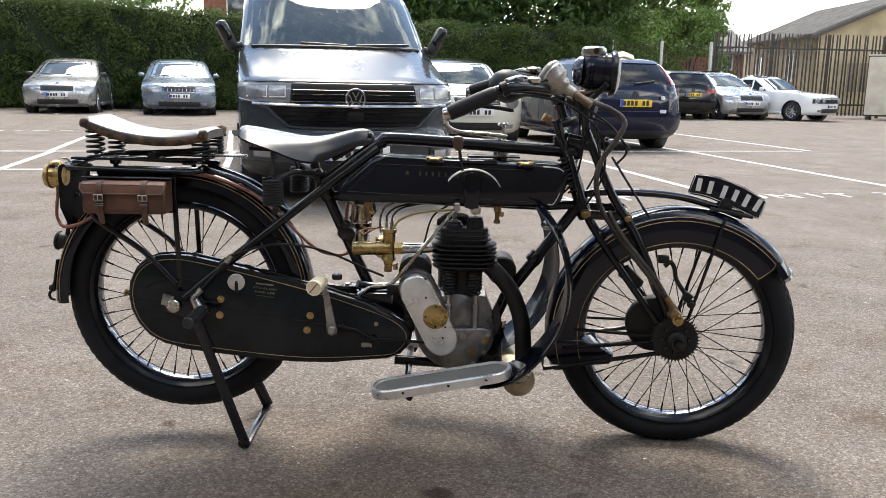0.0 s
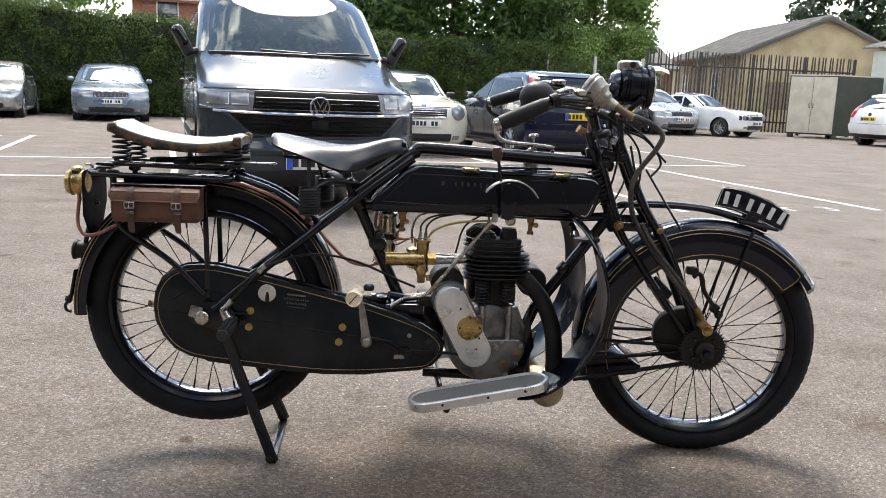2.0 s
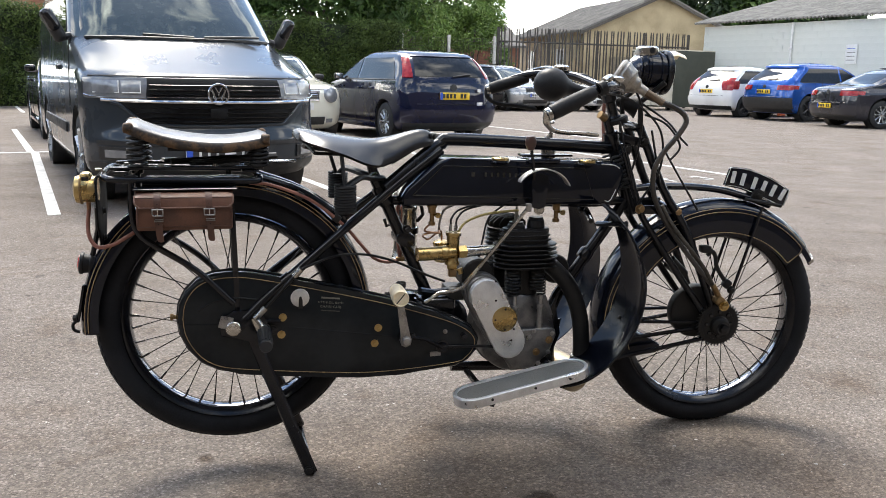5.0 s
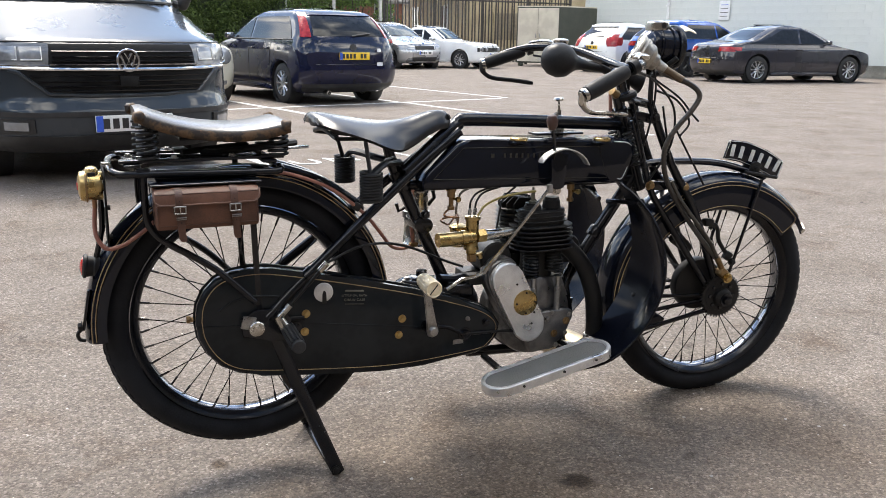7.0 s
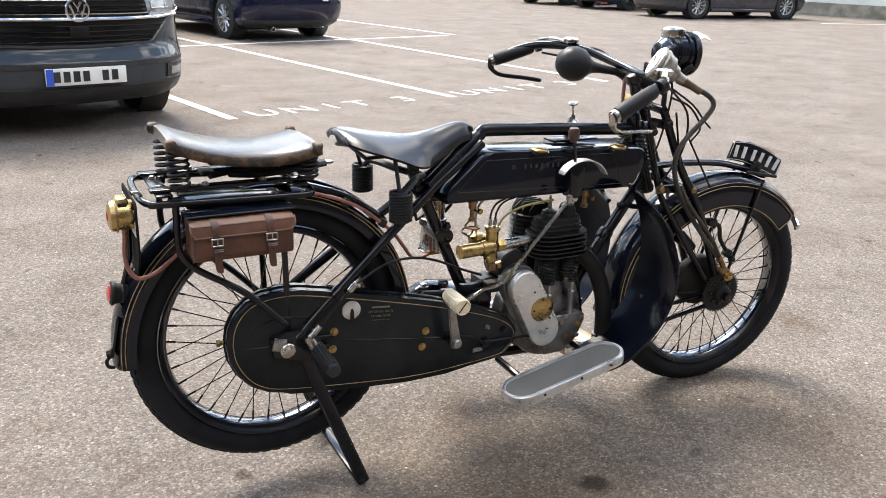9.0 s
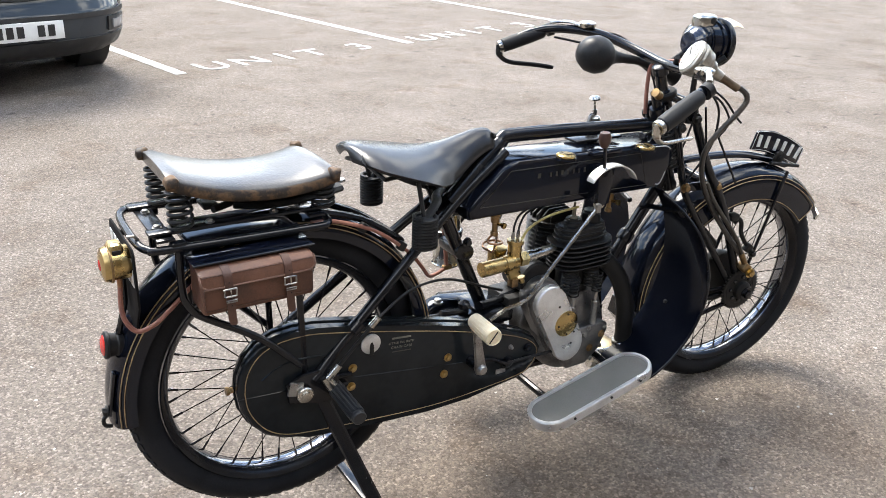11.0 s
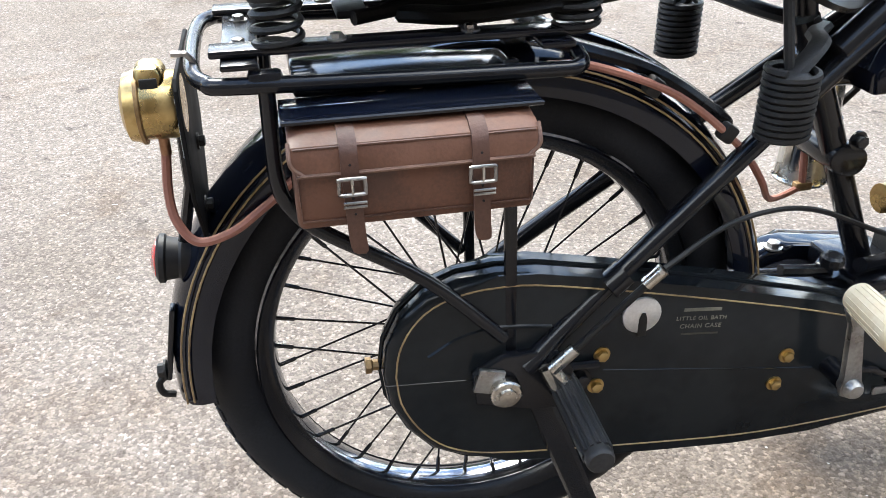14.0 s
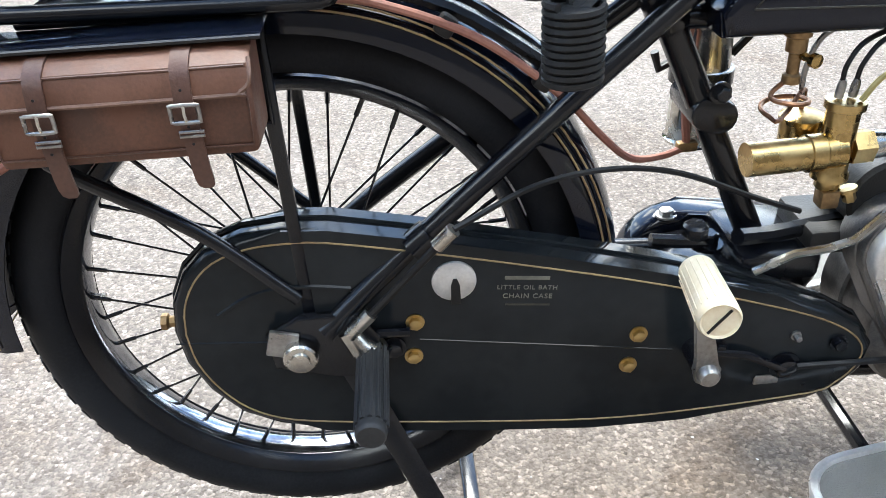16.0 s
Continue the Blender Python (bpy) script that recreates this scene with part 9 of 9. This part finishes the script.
# ---- railings and block wall ----
GALV = surf("rusty_galvanised_steel", (0.034, 0.031, 0.029), (0.075, 0.066, 0.058), rough=0.7, metal=0.3, bump=0.2)
fa, fb_ = Vector((10.1, 27.7, 0)), Vector((18.3, 28.6, 0))
fence = tagged(new("palisade_fence"), "tall rusty steel palisade fence with split pale tops", "fence")
fence.location = (fa + fb_) / 2
OFF = fence.location.copy()
fdir = (fb_ - fa).normalized()
flen = (fb_ - fa).length
fnor = Vector((fdir.y, -fdir.x, 0))
for z in (0.45, 2.35):
    part("rail", tube([fa + Vector((0, 0, z)), fb_ + Vector((0, 0, z))], 0.03, 4), GALV, fence)
npost = 5
for k in range(npost):
    p = fa + fdir * flen * k / (npost - 1) - fnor * 0.05
    part("post", rbox(p + Vector((0, 0, 1.42)), (0.09, 0.09, 2.84), 0.006), GALV, fence)
o = [(-0.027, 0.08), (0.027, 0.08), (0.027, 2.75), (0.018, 2.86), (0.007, 2.78), (0.0, 2.88), (-0.007, 2.78), (-0.018, 2.86), (-0.027, 2.75)]
pb = prism(o, -0.008, 0.008, 0)
ang = math.atan2(fdir.y, fdir.x)
OFF = Vector((0, 0, 0))
pale0 = part("pale", pb, GALV, fence)
npale = 56
for k in range(npale):
    p = fa + fdir * flen * (k + 0.5) / npale + fnor * 0.045 - fence.location
    m_ = Matrix.Translation(p) @ Matrix.Rotation(ang + 0.06 * math.sin(k * 7.1), 4, "Z") @ Matrix.Rotation(0.012 * math.sin(k * 3.7), 4, "Y")
    if k == 0:
        pale0.matrix_local = m_
    else:
        again(pale0, m_)
# wire mesh fence going on to the hedge
mf = tagged(new("mesh_fence"), "old wire mesh fence on concrete posts", "fence")
mf.location = (7.7, 27.6, 0)
OFF = mf.location.copy()
for x in (6.5, 8.2, 9.9):
    part("post", rbox((x, 27.6, 1.25), (0.10, 0.10, 2.5), 0.01), surf("concrete_post", (0.34, 0.33, 0.31), (0.45, 0.44, 0.41), rough=0.85, bump=0.3), mf)
for k in range(30):
    z0, x0_ = 0.1, 6.4 + 0.117 * k
    part("wire", tube([(x0_, 27.58, 0.1), (x0_, 27.58, 2.4)], 0.004, 3), GALV, mf)
for k in range(24):
    part("wire", tube([(6.4, 27.58, 0.1 + 0.1 * k), (9.95, 27.58, 0.1 + 0.1 * k)], 0.004, 3), GALV, mf)
OFF = Vector((0, 0, 0))

# the white painted block wall of the workshop
BLOCK = surf("white_painted_block", (0.565, 0.585, 0.545), (0.69, 0.705, 0.665), rough=0.75, bump=0.5, scale=0.9, fine=30, dist=0.006, sharp=0.8)
MORTAR = surf("painted_joint", (0.565, 0.58, 0.54), (0.66, 0.675, 0.64), rough=0.85, bump=0.3)
PLINTH = surf("mossy_concrete", (0.15, 0.14, 0.11), (0.27, 0.25, 0.21), rough=0.9, bump=0.7, scale=4, fine=30)
wa, wb_ = Vector((18.35, 27.6, 0)), Vector((25.5, 3.0, 0))
wdir = (wb_ - wa).normalized()
wnor = Vector((wdir.y, -wdir.x, 0))            # towards the car park
if wnor.x > 0:
    wnor = -wnor
wlen = (wb_ - wa).length
WHI = 3.1
wall = tagged(new("wall_workshop"), "white painted concrete block workshop wall", "wall", kind="structure")
wall.location = wa
OFF = wa.copy()
back = part("wall_core", slab(wa, wb_, wb_ + Vector((0, 0, WHI)), wa + Vector((0, 0, WHI)), -wnor * 0.3), MORTAR, wall)
part("end_wall", slab(wa - wnor * 0.31, wa - wnor * 8, wa - wnor * 8 + Vector((0, 0, WHI)), wa - wnor * 0.31 + Vector((0, 0, WHI)), wdir * 0.3), BLOCK, wall)
part("plinth", slab(wa + wnor * 0.02, wb_ + wnor * 0.02, wb_ + wnor * 0.02 + Vector((0, 0, 0.36)), wa + wnor * 0.02 + Vector((0, 0, 0.36)), wnor * 0.2), PLINTH, wall, "crumbling mossy concrete plinth")
OFF = Vector((0, 0, 0))
bw, bh = 0.446, 0.219
blk = part("block", rbox((0, 0, 0), (bw - 0.003, 0.03, bh - 0.003), 0.002, 1), BLOCK, wall)
wang = math.atan2(wdir.y, wdir.x)
placed = 0
rest = []
rngb = random.Random(4)
ncol = int(wlen / bw)
for row in range(12):
    for c in range(ncol):
        s = (c + (0.5 if row % 2 else 0.0) + 0.5) * bw
        z = 0.37 + bh * (row + 0.5)
        if z + bh / 2 > WHI:
            continue
        p = wdir * s + wnor * (-0.012 + 0.002 * rngb.random()) + Vector((0, 0, z))
        if 0.0 < s < 11.0 and placed < 295:
            m_ = Matrix.Translation(p) @ Matrix.Rotation(wang + 0.004 * (rngb.random() - 0.5), 4, "Z")
            if placed == 0:
                blk.matrix_local = m_
            else:
                again(blk, m_)
            placed += 1
        else:
            rest.append(p)
bm = bmesh.new()
tmp = rbox((0, 0, 0), (bw - 0.004, 0.03, bh - 0.004), 0, 1)
cor = [v.co.copy() for v in tmp.verts]
fcs = [[v.index for v in f.verts] for f in tmp.faces]
tmp.free()
vsl, fsl = [], []
rz = Matrix.Rotation(wang, 4, "Z")
for p in rest:
    i = len(vsl)
    vsl += [tuple(p + rz @ c) for c in cor]
    fsl += [[i + k for k in f] for f in fcs]
bm.free()
me = bpy.data.meshes.new("blocks")
me.from_pydata(vsl, [], fsl)
me.materials.append(BLOCK)
ob = new("blocks", me)
ob.parent = wall
tagged(ob, kind="stuff")
# corrugated roof
ROOFS = surf("corrugated_cement_roof", (0.13, 0.125, 0.115), (0.24, 0.23, 0.21), rough=0.9, bump=0.4, scale=3, fine=25)
rf_ = tagged(new("roof_workshop"), "corrugated cement sheet roof with a mossy edge", "roof", kind="structure")
rf_.location = wa
bm = bmesh.new()
nn = int(wlen / 0.15) * 6
gr = []
for k in range(nn + 1):
    s = -0.3 + (wlen + 0.6) * k / nn
    h = 0.032 * math.cos(2 * math.pi * k / 6)
    gr.append([bm.verts.new(wdir * s + wnor * d + Vector((0, 0, WHI + 0.10 + h + zz))) for d, zz in ((0.28, 0.0), (-0.3, 0.16), (-5.0, 1.25))])
for a, b in zip(gr, gr[1:]):
    for k in range(2):
        bm.faces.new((a[k], b[k], b[k + 1], a[k + 1]))
bmesh.ops.recalc_face_normals(bm, faces=bm.faces)
bmesh.ops.solidify(bm, geom=bm.faces[:], thickness=0.03)
part("roof_sheet", bm, ROOFS, rf_)
pp = tagged(new("drain_pipe"), "white plastic drain pipe on the block wall", "pipe")
pp.location = wa + wdir * 3.97 + wnor * 0.08
part("pipe", tube([(0, 0, 0.36), (0, 0, WHI)], 0.04, 8), WHITE, pp)
for z in (0.9, 2.2):
    part("bracket", rbox((0, 0, z), (0.12, 0.12, 0.05), 0.01), WHITE, pp)
for s, z, w, h in ((6.23, 2.0, 0.40, 0.62),):
    sg_ = tagged(new("wall_sign"), "small white notice on the block wall", "sign")
    sg_.location = wa + wdir * s + wnor * 0.05 + Vector((0, 0, z))
    pn = part("panel", rbox((0, 0, 0), (w, 0.02, h), 0.002, rot=None), WHITEPL, sg_)
    for k in range(4):
        part("text_bar", rbox((0, -0.012, h * (0.3 - 0.2 * k)), (w * 0.7, 0.004, h * 0.03), 0), BLUEFLASH if k == 0 else TRIM, sg_)
    sg_.rotation_euler = (0, 0, math.atan2(wnor.y, wnor.x) + math.pi / 2)
cone = tagged(new("traffic_cone"), "orange traffic cone by the wall", "cone")
cone.location = (17.2, 21.0, 0)
part("cone_body", lathe([(0, 0.03), (0.13, 0.03), (0.03, 0.5), (0, 0.5)], (0, 0, 0), (0, 0, 1), 16), surf("orange_plastic", (0.6, 0.10, 0.02), (0.7, 0.14, 0.03), rough=0.5, bump=0), cone)
part("cone_base", rbox((0, 0, 0.015), (0.34, 0.34, 0.03), 0.005), TRIM, cone)
